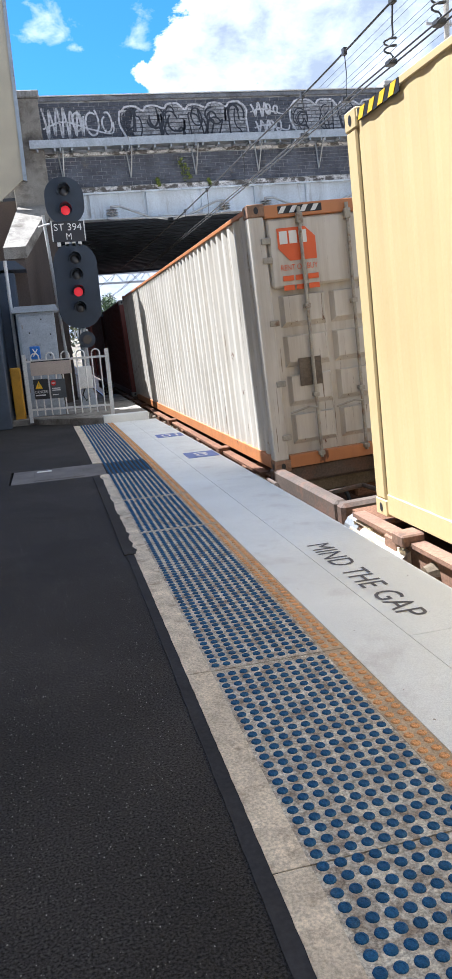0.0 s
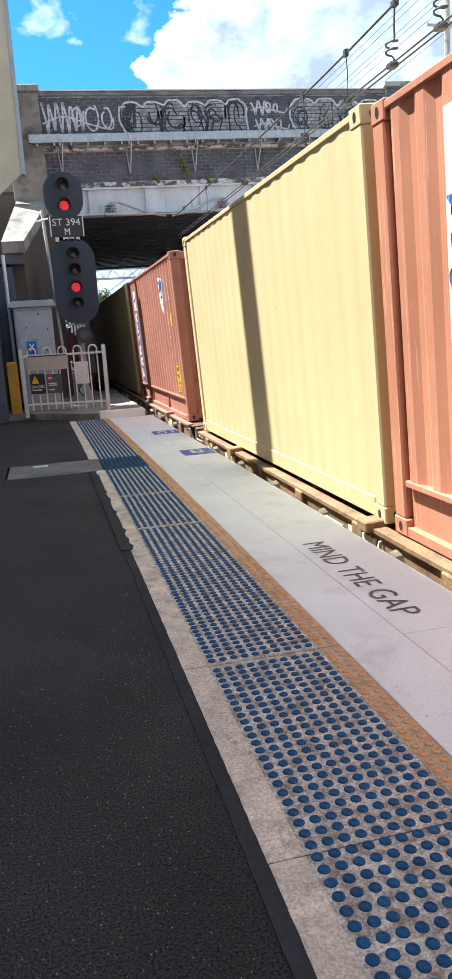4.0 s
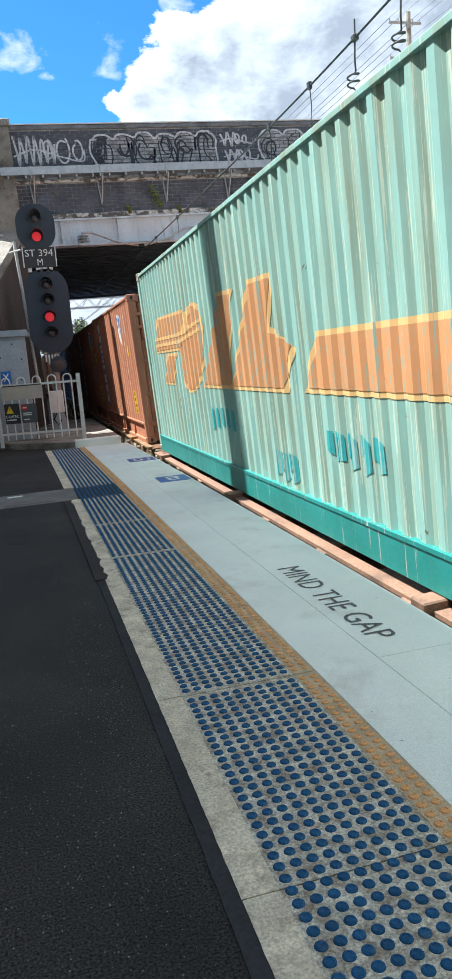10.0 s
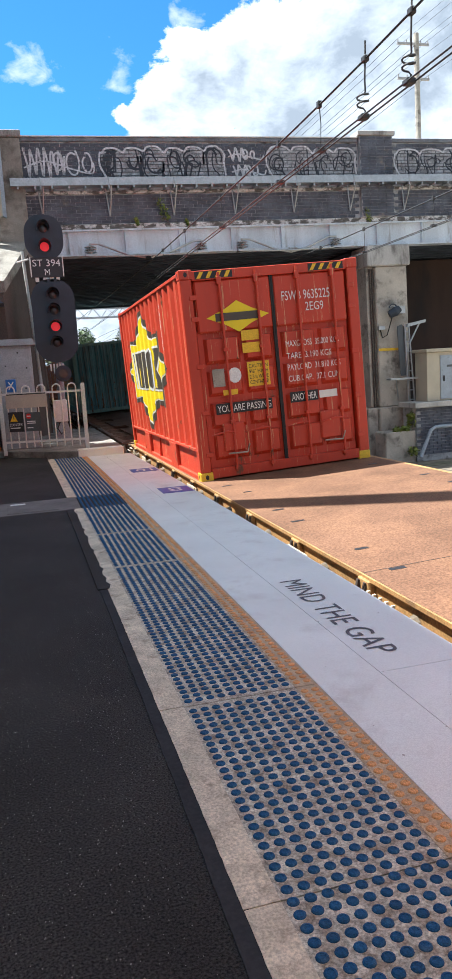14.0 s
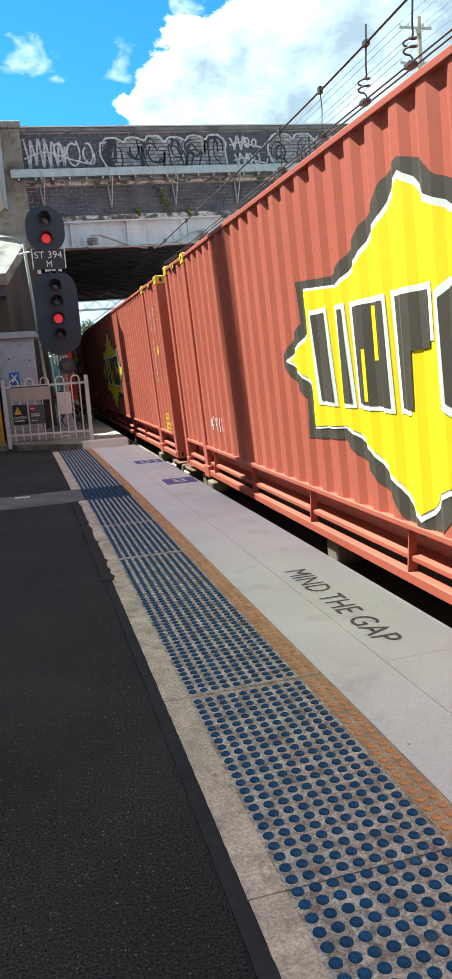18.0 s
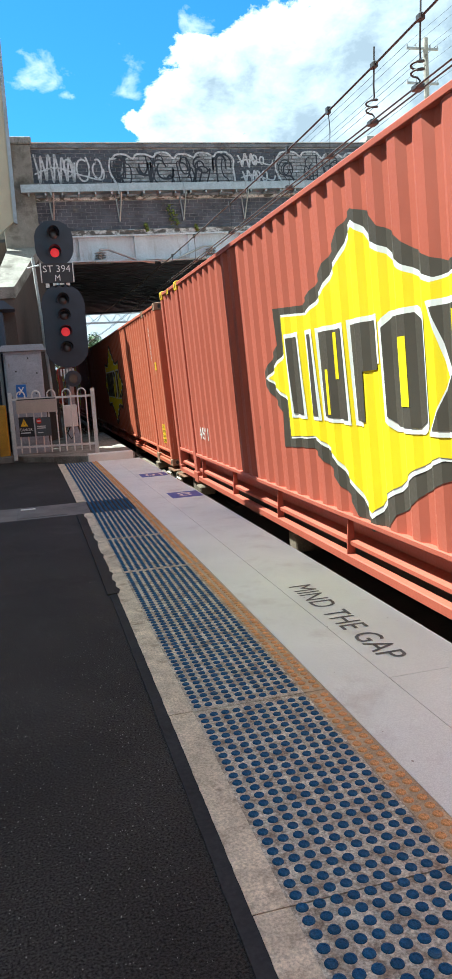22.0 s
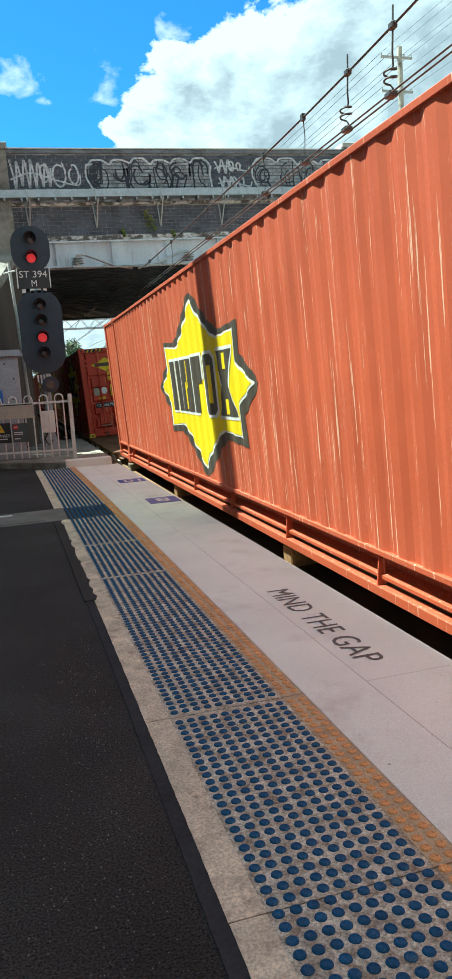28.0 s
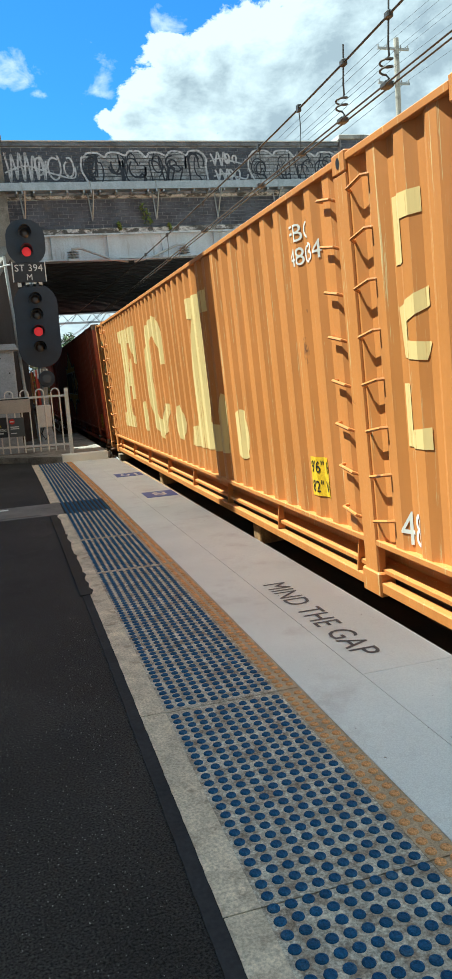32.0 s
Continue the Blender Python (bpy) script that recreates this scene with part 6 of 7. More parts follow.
def wagon(label, front, rear, style, sill, plate=None, lift=0.0):
    Lw = front - rear
    w = empty("container_wagon", label, "wagon", "container wagons of the train")
    if style == "spine":
        part("side_sill", box(bmesh.new(), -0.03, 0.05, 0.3, Lw - 0.3, -0.34, -0.19, 0.01), sill, w)
        part("side_sill", box(bmesh.new(), CW - 0.05, CW + 0.03, 0.3, Lw - 0.3, -0.34, -0.19, 0.01), sill, w)
        part("spine", box(bmesh.new(), CW / 2 - 0.25, CW / 2 + 0.25, 0, Lw, -0.5, -0.05, 0.02), "underframe", w)
        for y in (0.9, Lw - 0.9, Lw * 0.35, Lw * 0.65):
            part("cross_arm", box(bmesh.new(), 0.05, CW - 0.05, y - 0.1, y + 0.1, -0.22, -0.035, 0.012), sill, w)
        for y in (1.62, Lw - 1.62):
            bm = box(bmesh.new(), -0.05, 0.16, y - 0.14, y + 0.14, -0.17, -0.045, 0.015)
            tube(bm, [(-0.04, y - 0.4, -0.28), (-0.07, y - 0.3, -0.13), (-0.07, y - 0.15, -0.13)], 0.014, 6)
            part("support_pad", bm, "pad_brown", w)
        part("floor_pan", box(bmesh.new(), 0.1, CW - 0.1, 0.4, Lw - 0.4, -0.36, -0.32), "underframe", w)
    else:
        for x0 in ((-0.045 if style == "plate" else -0.09), CW - 0.01):
            bm = bmesh.new()
            box(bm, x0, x0 + 0.1, 0.15, Lw - 0.15, -0.32, -0.29)
            box(bm, x0, x0 + 0.1, 0.15, Lw - 0.15, -0.06, -0.03)
            box(bm, x0 + 0.03, x0 + 0.05, 0.15, Lw - 0.15, -0.29, -0.06)
            part("side_sill", bm, sill, w)
        n = int(Lw / 1.3)
        for k in range(n - 1):
            y = 1.3 + (Lw - 2.6) * k / max(1, n - 2)
            part("lashing_lug", tube(bmesh.new(), [(-0.13, y, -0.16), (-0.06, y, -0.16)], [0.05, 0.07], 10), "pad_brown", w)
            if k % 4 == 1:
                st = part("step_grating", box(bmesh.new(), -0.13, -0.1, y + 0.22, y + 0.6, -0.32, -0.29), "cream_plate", w)
                for q in range(5):
                    part("grating_bar", prism(bmesh.new(), [(-0.14, -0.29), (-0.1, -0.29), (-0.07, -0.1), (-0.09, -0.1)], lambda u, v, t: (u, t, v), y + 0.23 + 0.085 * q, y + 0.25 + 0.085 * q), "cream_plate", st)
            if k % 3 == 0:
                part("worn_plate", box(bmesh.new(), -0.1, -0.09, y + 0.3, y + 0.75, -0.23, -0.1), "cream_plate", w)
        face = 0.045 if style == "plate" else 0.0
        for k in range(n):
            y = 0.8 + (Lw - 1.6) * k / max(1, n - 1)
            part("stake_pocket", box(bmesh.new(), -0.105 + face, -0.06 + face, y - 0.09, y + 0.09, -0.3, -0.05, 0.01), sill, w)
            part("cross_member", box(bmesh.new(), 0.01, CW - 0.01, y - 0.05, y + 0.05, -0.28, -0.045), sill, w)
            if k % 3 == 1 and style != "plate":
                bm = box(bmesh.new(), -0.14, 0.02, y - 0.26, y - 0.1, -0.06, 0.02, 0.01)
                part("twist_lock", bm, sill, w)
            if k % 4 == 2:
                part("handrail", tube(bmesh.new(), [(-0.07, y + 0.2, -0.2), (-0.13, y + 0.2, -0.12), (-0.13, y + 0.55, -0.12), (-0.07, y + 0.55, -0.2)], 0.014, 6), "cast_grey", w)
        part("centre_sill", box(bmesh.new(), CW / 2 - 0.3, CW / 2 + 0.3, 0.0, Lw, -0.45, -0.06, 0.02), "deck_rust", w)
        if style == "plate":
            for k in range(n):
                y = 0.9 + (Lw - 1.8) * k / max(1, n - 1)
                sh = tube(bmesh.new(), [(-0.06, y - 0.05, -0.07), (-0.085, y - 0.05, -0.15), (-0.085, y, -0.2), (-0.085, y + 0.05, -0.15), (-0.06, y + 0.05, -0.07)], 0.018, 8)
                part("lashing_shackle", sh, "underframe", w)
            part("deck_plate", box(bmesh.new(), -0.03, CW + 0.03, 0.2, Lw - 0.2, -0.045, -0.028), "deck_rust", w)
            for k in range(n * 2):
                for x in (0.12, CW - 0.32):
                    y = 0.7 + (Lw - 1.6) * k / (2 * n)
                    if (k + int(x)) % 3:
                        # flat black patch painted for the dark inside a deck slot
                        part("slot_patch", box(bmesh.new(), x + 0.03 * (k % 4), x + 0.13 + 0.02 * (k % 4), y, y + 0.05, -0.0285, -0.026), "black", w)
                if k % 9 == 4:
                    part("deck_seam", box(bmesh.new(), -0.02, CW + 0.02, 0.5 + (Lw - 1) * k / (2 * n), 0.506 + (Lw - 1) * k / (2 * n), -0.0288, -0.0262), "underframe", w)
        else:
            m = (Lw - 1.6) / max(1, n - 1)
            for k in range(n - 1):
                y = 0.8 + m * k
                if k % 3 != 1:
                    continue
                part("deck_plate", box(bmesh.new(), 0.42, CW - 0.42, y - 0.3, y + m * 2.0, -0.055, -0.035), "deck_rust", w)
            part("deck_plate", box(bmesh.new(), 0.75, CW - 0.75, 0.3, Lw - 0.3, -0.059, -0.04), "deck_rust", w)
        part("brake_pipe", tube(bmesh.new(), [(0.3, 0.3, -0.4), (0.3, Lw - 0.3, -0.4)], 0.03, 6), "underframe", w)
        part("brake_cylinder", tube(bmesh.new(), [(0.5, Lw * 0.55, -0.45), (0.5, Lw * 0.55 + 0.6, -0.45)], 0.14, 12), "underframe", w)
    for y in (0.0, Lw):
        s = -1 if y == 0 else 1
        part("end_sill", box(bmesh.new(), 0.0, CW, y - 0.07, y + 0.07, -0.3, -0.07, 0.02), "pad_brown" if style != "plate" else sill, w)
        part("end_deck", box(bmesh.new(), -0.03, CW + 0.03, min(y, y - s * 0.55), max(y, y - s * 0.55), -0.068, -0.045, 0.006), "deck_rust", w)
        part("hand_hoop", tube(bmesh.new(), [(-0.02, y - s * 0.1, -0.28), (-0.06, y - s * 0.12, -0.1), (-0.06, y - s * 0.42, -0.1), (-0.02, y - s * 0.44, -0.28)], 0.016, 8), "cream_plate", w)
        bm = tube(bmesh.new(), [(CW / 2, y, -0.28), (CW / 2, y + s * 0.45, -0.28)], 0.09, 10)
        part("coupler", bm, "underframe", w)
        part("brake_hose", tube(bmesh.new(), [(CW / 2 - 0.45, y, -0.25), (CW / 2 - 0.45, y + s * 0.2, -0.45), (CW / 2 - 0.4, y + s * 0.42, -0.38)], 0.025, 6), "rubber", w)
    if plate:
        for k, (u, txt) in enumerate(plate):
            p = part("sign_plate", box(bmesh.new(), -0.112 if style != "spine" else -0.042, -0.1 if style != "spine" else -0.031, Lw - u - 0.62, Lw - u, -0.29, -0.16), "white_paint" if txt else "cream_plate", w)
            if not txt:
                for b in range(3):
                    part("lettering_bar", box(bmesh.new(), -0.116, -0.1121, Lw - u - 0.18 - b * 0.17, Lw - u - 0.06 - b * 0.17, -0.27, -0.19), "black", p)
            if txt:
                part("lettering", flat_mesh(text_tris(txt, 0.54, 0.08), lambda a, b: (-0.116 if style != "spine" else -0.045, Lw - u - 0.04 - a, -0.265 + b)), "black", p)
    bogie(w, 1.9)
    bogie(w, Lw - 1.9)
    MOVERS.append((w, rear, lift))
    return w


wagon("rust-brown container flat wagon", 31.0, 17.3, "open", "sill_brown")
wagon("rust-brown container flat wagon with open frame ends", 17.0, 4.5, "open", "deck_rust")
wagon("brown container flat wagon with white number boards", 2.3, -17.0, "open", "sill_brown", ((5.4, ""), (7.3, ""), (12.0, "")), 0.1)
wagon("ochre-painted container flat wagon", -17.5, -37.0, "open", "sill_yellow", ((9.0, ""),), 0.08)
wagon("yellow-brown container flat wagon", -37.6, -56.9, "open", "sill_yellow", ((2.5, ""), (12.0, "")), 0.03)
wagon("rust-coloured skeletal container wagon, half empty", -57.2, -83.7, "open", "sill_brown", ((3.5, ""),))
wagon("rusty plate-decked container wagon with yellow sills", -84.5, -104.6, "plate", "sill_ochre", ((2.0, ""), (9.0, "")), 0.04)
for f, r, txt in ((-105.32, -120.49, ""), (-120.90, -136.00, "PLATFORM 1"), (-136.32, -151.43, "PLATFORM 2"), (-151.74, -166.62, "PLATFORM 3"), (-166.83, -181.97, "PLATFORM 5")):
    wagon("grey-brown articulated spine wagon", f, r, "spine", "sill_grey", ((3.0, txt),) if txt else None)
wagon("yellowed container wagon with worn lettering boards", -182.50, -195.37, "plate", "sill_ochre", ((2.6, "CAPACITY"), (4.0, "")), 0.04)
for f, r, txt in ((-195.69, -210.99, "PLATFORM 2"), (-211.30, -226.42, "PLATFORM 3"), (-226.64, -242.24, "PLATFORM 4")):
    wagon("yellow-grey articulated spine wagon", f, r, "spine", "sill_yellow", ((11.0 if txt == "PLATFORM 2" else 1.0, txt),))

# the open drawgear frame and the cream warning plate at the ends of the second and third wagons
M["frame_grey"] = surface("frame_grey", (0.1, 0.075, 0.06), 0.7, vary=0.3, scale=2, fine=50, grit=0.2, relief=0.3, col2=(0.17, 0.09, 0.06), patch=(0.5, 0.7))
for ob, rear, _ in MOVERS:
    if abs(rear - 4.5) < 0.01:
        for y0, y1, x0, x1 in ((-1.98, -1.84, -0.02, 2.5), (-0.12, 0.02, -0.02, 2.5), (-1.838, -0.122, -0.02, 0.1), (-1.838, -0.122, 1.1, 1.22), (-1.838, -0.122, 2.38, 2.5)):
            part("end_frame_bar", box(bmesh.new(), x0, x1, y0, y1, -0.16, 0.04, 0.03), "frame_grey", ob)
        part("inner_hoop", tube(bmesh.new(), [(0.2, -1.4, -0.22), (0.3, -0.6, -0.2), (0.8, -0.5, -0.2), (0.95, -1.5, -0.24)], 0.025, 8), "frame_grey", ob)
        part("hand_hoop", tube(bmesh.new(), [(-0.02, -0.5, -0.25), (-0.08, -0.4, -0.06), (-0.08, -0.1, -0.06), (-0.02, 0.0, -0.25)], 0.02, 8), "frame_grey", ob)
    if abs(rear + 17.0) < 0.01:
        part("warning_plate", prism(bmesh.new(), [(0.0, -0.07), (-0.17, -0.17), (-0.17, -0.21), (0.02, -0.21)], lambda u, v, w: (u, w, v), 18.3, 19.0), "cream_plate", ob, "scuffed cream angled plate")
        part("step_bar", tube(bmesh.new(), [(-0.12, 19.1, -0.2), (-0.17, 19.0, -0.1), (-0.17, 18.7, -0.11), (-0.14, 18.6, -0.17)], 0.016, 8), "cream_plate", ob)
        part("air_cylinder", tube(bmesh.new(), [(0.02, 19.12, -0.2), (0.02, 19.35, -0.2)], 0.11, 14), "galv", ob)

# ---- signal at the platform end ----
M["signal_black"] = surface("signal_black", (0.03, 0.042, 0.062), 0.55, vary=0.15, scale=5, relief=0.05)
M["lens_dark"] = surface("lens_dark", (0.05, 0.05, 0.055), 0.12, vary=0.1, scale=9, relief=0)
M["cabinet_grey"] = surface("cabinet_grey", (0.36, 0.41, 0.47), 0.5, 0.15, vary=0.14, scale=4, fine=40, relief=0.1, col2=(0.2, 0.2, 0.2), patch=(0.62, 0.75))
M["navy"] = surface("navy", (0.055, 0.075, 0.11), 0.5, vary=0.2, scale=3)
M["cream"] = surface("cream", (0.52, 0.47, 0.36), 0.6, vary=0.1, scale=2, relief=0.1)
M["safety_yellow"] = surface("safety_yellow", (0.62, 0.32, 0.02), 0.5, vary=0.2, scale=4)
M["board"] = surface("board", (0.5, 0.43, 0.37), 0.55, vary=0.1, scale=4, relief=0.1)
M["sign_black"] = surface("sign_black", (0.03, 0.03, 0.035), 0.45, vary=0.1, scale=6, relief=0)
M["sign_grey"] = surface("sign_grey", (0.09, 0.1, 0.11), 0.45, vary=0.1, scale=6, relief=0)
M["sign_red"] = surface("sign_red", (0.6, 0.03, 0.02), 0.45, vary=0.1, scale=6, relief=0)
M["blue_box"] = surface("blue_box", (0.02, 0.14, 0.5), 0.4, vary=0.1, scale=6, relief=0)
M["glow_red"], N_, L_, B_ = nodes("glow_red")
B_.inputs["Base Color"].default_value = (0.45, 0.01, 0.015, 1)
B_.inputs["Emission Color"].default_value = (1.0, 0.05, 0.06, 1)
B_.inputs["Emission Strength"].default_value = 0.18
M["white_metal"] = surface("white_metal", (0.72, 0.72, 0.7), 0.4, vary=0.08, scale=6, relief=0.08)


def stadium(cx, cz, w, h, r, n=8):
    out = []
    for qx, qz, a0 in ((1, 1, 0), (-1, 1, 90), (-1, -1, 180), (1, -1, 270)):
        for k in range(n + 1):
            a = radians(a0 + 90 * k / n)
            out.append((cx + qx * (w / 2 - r) + r * math.cos(a), cz + qz * (h / 2 - r) + r * math.sin(a)))
    return out


def signal(x, y, heads, lit, plate):
    s = empty("railway_signal", "black multi-aspect railway signal on a slim mast", "signal", "railway signals")
    part("mast", tube(bmesh.new(), [(x, y + 0.22, -1.3), (x, y + 0.22, 4.3)], 0.075, 12), "cabinet_grey", s)
    for cx, cz, w, h, zs in heads:
        b = part("backing_plate", prism(bmesh.new(), stadium(cx, cz, w, h, w * 0.46), lambda u, v, q: (u, q, v), y - 0.02, y + 0.02), "signal_black", s)
        part("lamp_box", box(bmesh.new(), cx - 0.16, cx + 0.16, y + 0.02, y + 0.2, cz - h * 0.42, cz + h * 0.42, 0.02), "signal_black", b)
        for z in zs:
            on = (cx, z) in lit
            lens = bmesh.new()
            ring = [[lens.verts.new((cx + r * math.cos(k * math.pi / 10), y - d, z + r * math.sin(k * math.pi / 10))) for k in range(20)] for r, d in ((0.088, 0.022), (0.07, 0.036), (0.035, 0.044))]
            for p, q in zip(ring, ring[1:]):
                for k in range(20):
                    lens.faces.new((p[k], p[(k + 1) % 20], q[(k + 1) % 20], q[k]))
            lens.faces.new(ring[-1])
            part("lens", lens, "glow_red" if on else "lens_dark", b, "lit red lens" if on else "dark unlit lens", smooth=True)
            hood = bmesh.new()
            last = None
            for k in range(15):
                a = radians(-25 + 230 * k / 14)
                dep = 0.3 * (0.45 + 0.55 * max(0, math.sin(a)))
                cur = [hood.verts.new((cx + r * math.cos(a), yy, z + r * math.sin(a))) for r, yy in ((0.125, y - 0.02), (0.125, y - dep), (0.117, y - dep), (0.117, y - 0.02))]
                if last:
                    for m in range(4):
                        hood.faces.new((last[m], last[(m + 1) % 4], cur[(m + 1) % 4], cur[m]))
                last = cur
            part("hood", hood, "signal_black", b, smooth=False)
    if plate:
        p = part("number_plate", box(bmesh.new(), -0.17, 0.44, y - 0.03, y - 0.015, 3.44, 3.82, 0.004), "sign_black", s, "black number plate with white letters")
        part("lettering", flat_mesh(text_tris("ST 394", 0.53, 0.13), lambda u, v: (-0.13 + u, y - 0.034, 3.65 + v)), "white_paint", p)
        part("lettering", flat_mesh(text_tris("M", 0.1, 0.12), lambda u, v: (0.09 + u, y - 0.034, 3.48 + v)), "white_paint", p)
        for dx in (-0.18, 0.44):
            part("plate_bracket", box(bmesh.new(), dx, dx + 0.02, y - 0.05, y, 3.45, 3.83), "white_metal", p)
    return s


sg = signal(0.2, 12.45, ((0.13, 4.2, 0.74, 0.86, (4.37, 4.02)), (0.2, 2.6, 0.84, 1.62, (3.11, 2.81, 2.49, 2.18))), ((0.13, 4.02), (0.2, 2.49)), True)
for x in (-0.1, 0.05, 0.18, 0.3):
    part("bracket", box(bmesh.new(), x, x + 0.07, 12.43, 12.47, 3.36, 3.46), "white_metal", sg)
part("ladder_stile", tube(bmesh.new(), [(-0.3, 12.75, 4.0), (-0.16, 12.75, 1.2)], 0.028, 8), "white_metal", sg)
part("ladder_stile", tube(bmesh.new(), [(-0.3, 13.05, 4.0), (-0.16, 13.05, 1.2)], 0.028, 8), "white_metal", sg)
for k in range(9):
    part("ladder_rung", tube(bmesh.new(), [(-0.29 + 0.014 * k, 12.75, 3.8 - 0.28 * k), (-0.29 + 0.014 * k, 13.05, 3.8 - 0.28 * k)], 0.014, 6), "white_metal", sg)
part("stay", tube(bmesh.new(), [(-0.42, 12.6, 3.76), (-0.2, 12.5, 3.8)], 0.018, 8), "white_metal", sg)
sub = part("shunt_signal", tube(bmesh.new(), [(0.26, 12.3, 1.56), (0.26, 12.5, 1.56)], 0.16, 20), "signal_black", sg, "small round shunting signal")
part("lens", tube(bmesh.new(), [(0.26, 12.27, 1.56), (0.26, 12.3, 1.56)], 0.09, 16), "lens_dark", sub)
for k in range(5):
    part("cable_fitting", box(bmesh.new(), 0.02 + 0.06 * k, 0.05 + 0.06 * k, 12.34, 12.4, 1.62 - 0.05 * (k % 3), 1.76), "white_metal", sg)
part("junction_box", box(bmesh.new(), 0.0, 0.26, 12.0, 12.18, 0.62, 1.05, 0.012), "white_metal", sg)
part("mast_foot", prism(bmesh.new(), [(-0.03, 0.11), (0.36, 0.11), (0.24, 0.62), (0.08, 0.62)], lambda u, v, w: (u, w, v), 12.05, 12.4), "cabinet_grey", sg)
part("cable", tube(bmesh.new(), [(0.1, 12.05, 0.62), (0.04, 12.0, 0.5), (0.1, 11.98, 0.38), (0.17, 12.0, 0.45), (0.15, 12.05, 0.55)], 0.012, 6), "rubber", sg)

# scaled about the camera's position to fit its view: set back behind the fence, same outline
VIEW_SCALE = Matrix.Translation((0.058, 0.301, -0.148)) @ Matrix.Scale(1.105, 4)
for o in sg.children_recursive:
    o.data.transform(VIEW_SCALE)

# ---- end-of-platform fence ----
fence = empty("end_fence", "white hoop-topped metal fence with warning signs", "fence")


def fpt(u, z, off=0.0):
    """A point u along the fence."""
    k = u / 1.55
    return (-0.99 + 1.53 * k, 11.92 - 0.5 * k + off, z)


def fbox(u0, u1, z0, z1, o0, o1):
    return prism(bmesh.new(), [(u0, z0), (u1, z0), (u1, z1), (u0, z1)], lambda u, v, w: fpt(u, v, w), o0, o1)


for u in (0.0, 1.55):
    part("post", fbox(u - 0.035, u + 0.035, 0.05, 1.36, -0.035, 0.035), "white_metal", fence)
for z in (0.3, 1.22):
    part("rail", fbox(0.03, 1.52, z - 0.02, z + 0.02, -0.012, 0.012), "white_metal", fence)
for k in range(5):
    u0 = 0.13 + 0.285 * k
    pts = [fpt(u0, 0.18)] + [fpt(u0 + 0.075 - 0.075 * math.cos(a * math.pi / 8), 1.29 + 0.075 * math.sin(a * math.pi / 8)) for a in range(9)] + [fpt(u0 + 0.15, 0.18)]
    part("hoop", tube(bmesh.new(), pts, 0.013, 8), "white_metal", fence)
board = tagged(new("blank_board"), "blank pinkish-cream board fixed on the fence", "board")
part("panel", fbox(0.1, 0.87, 0.95, 1.2, -0.05, -0.035), "board", board)
part("top_edge", fbox(0.12, 0.85, 1.2, 1.22, -0.052, -0.03), "sign_black", board)
ds = tagged(new("danger_sign"), "black danger sign with a yellow warning triangle", "sign")
part("panel", fbox(0.12, 0.4, 0.5, 0.88, -0.05, -0.04), "sign_black", ds)
tri = part("triangle", prism(bmesh.new(), [(0.15, 0.7), (0.29, 0.7), (0.22, 0.85)], lambda u, v, w: fpt(u, v, w), -0.056, -0.05), "decal_yellow", ds)
part("mark", fbox(0.214, 0.226, 0.735, 0.8, -0.06, -0.056), "sign_black", tri)
part("lettering", flat_mesh(text_tris("DANGER!", 0.24, 0.055), lambda u, v: fpt(0.14 + u, 0.61 + v, -0.054)), "white_paint", ds)
part("lettering_bar", fbox(0.14, 0.33, 0.565, 0.585, -0.054, -0.05), "white_paint", ds)
ns = tagged(new("no_entry_sign"), "dark grey notice with a red no-entry disc", "sign")
part("panel", fbox(0.43, 0.72, 0.5, 0.86, -0.05, -0.04), "sign_grey", ns)
disc = part("disc", prism(bmesh.new(), [(0.5 + 0.05 * math.cos(k * math.pi / 8), 0.79 + 0.05 * math.sin(k * math.pi / 8)) for k in range(16)], lambda u, v, w: fpt(u, v, w), -0.055, -0.05), "sign_red", ns)
part("bar", fbox(0.465, 0.535, 0.78, 0.8, -0.059, -0.055), "white_paint", disc)
for z in (0.68, 0.645, 0.56):
    part("lettering_bar", fbox(0.46, 0.62 if z > 0.6 else 0.57, z, z + 0.018, -0.054, -0.05), "white_paint", ns)

# ---- cabinets and huts by the bridge ----
cab = empty("signal_cabinet", "grey galvanised equipment cabinet behind the fence", "cabinet")
part("body", box(bmesh.new(), -1.06, -0.32, 12.5, 13.1, 0.11, 2.16, 0.012), "cabinet_grey", cab)
part("door", box(bmesh.new(), -1.02, -0.36, 12.48, 12.5, 0.3, 2.1, 0.006), "cabinet_grey", cab)
part("roof", prism(bmesh.new(), [(-1.14, 2.16), (-0.22, 2.16), (-0.28, 2.28), (-1.06, 2.28)], lambda u, v, w: (u, w, v), 12.4, 13.2), "cabinet_grey", cab)
for z in (0.6, 1.2, 1.85):
    part("hinge", box(bmesh.new(), -0.97, -0.95, 12.465, 12.48, z, z + 0.08), "steel", cab)
for x, z in ((-0.6, 2.0), (-0.45, 1.7), (-0.85, 1.75), (-0.5, 1.3)):
    part("rivet", box(bmesh.new(), x, x + 0.025, 12.472, 12.48, z, z + 0.03), "black", cab)
bb = empty("marker_box", "small blue box with a white cross", "marker")
part("body", box(bmesh.new(), -0.86, -0.67, 11.95, 12.03, 1.26, 1.5, 0.008), "blue_box", bb)
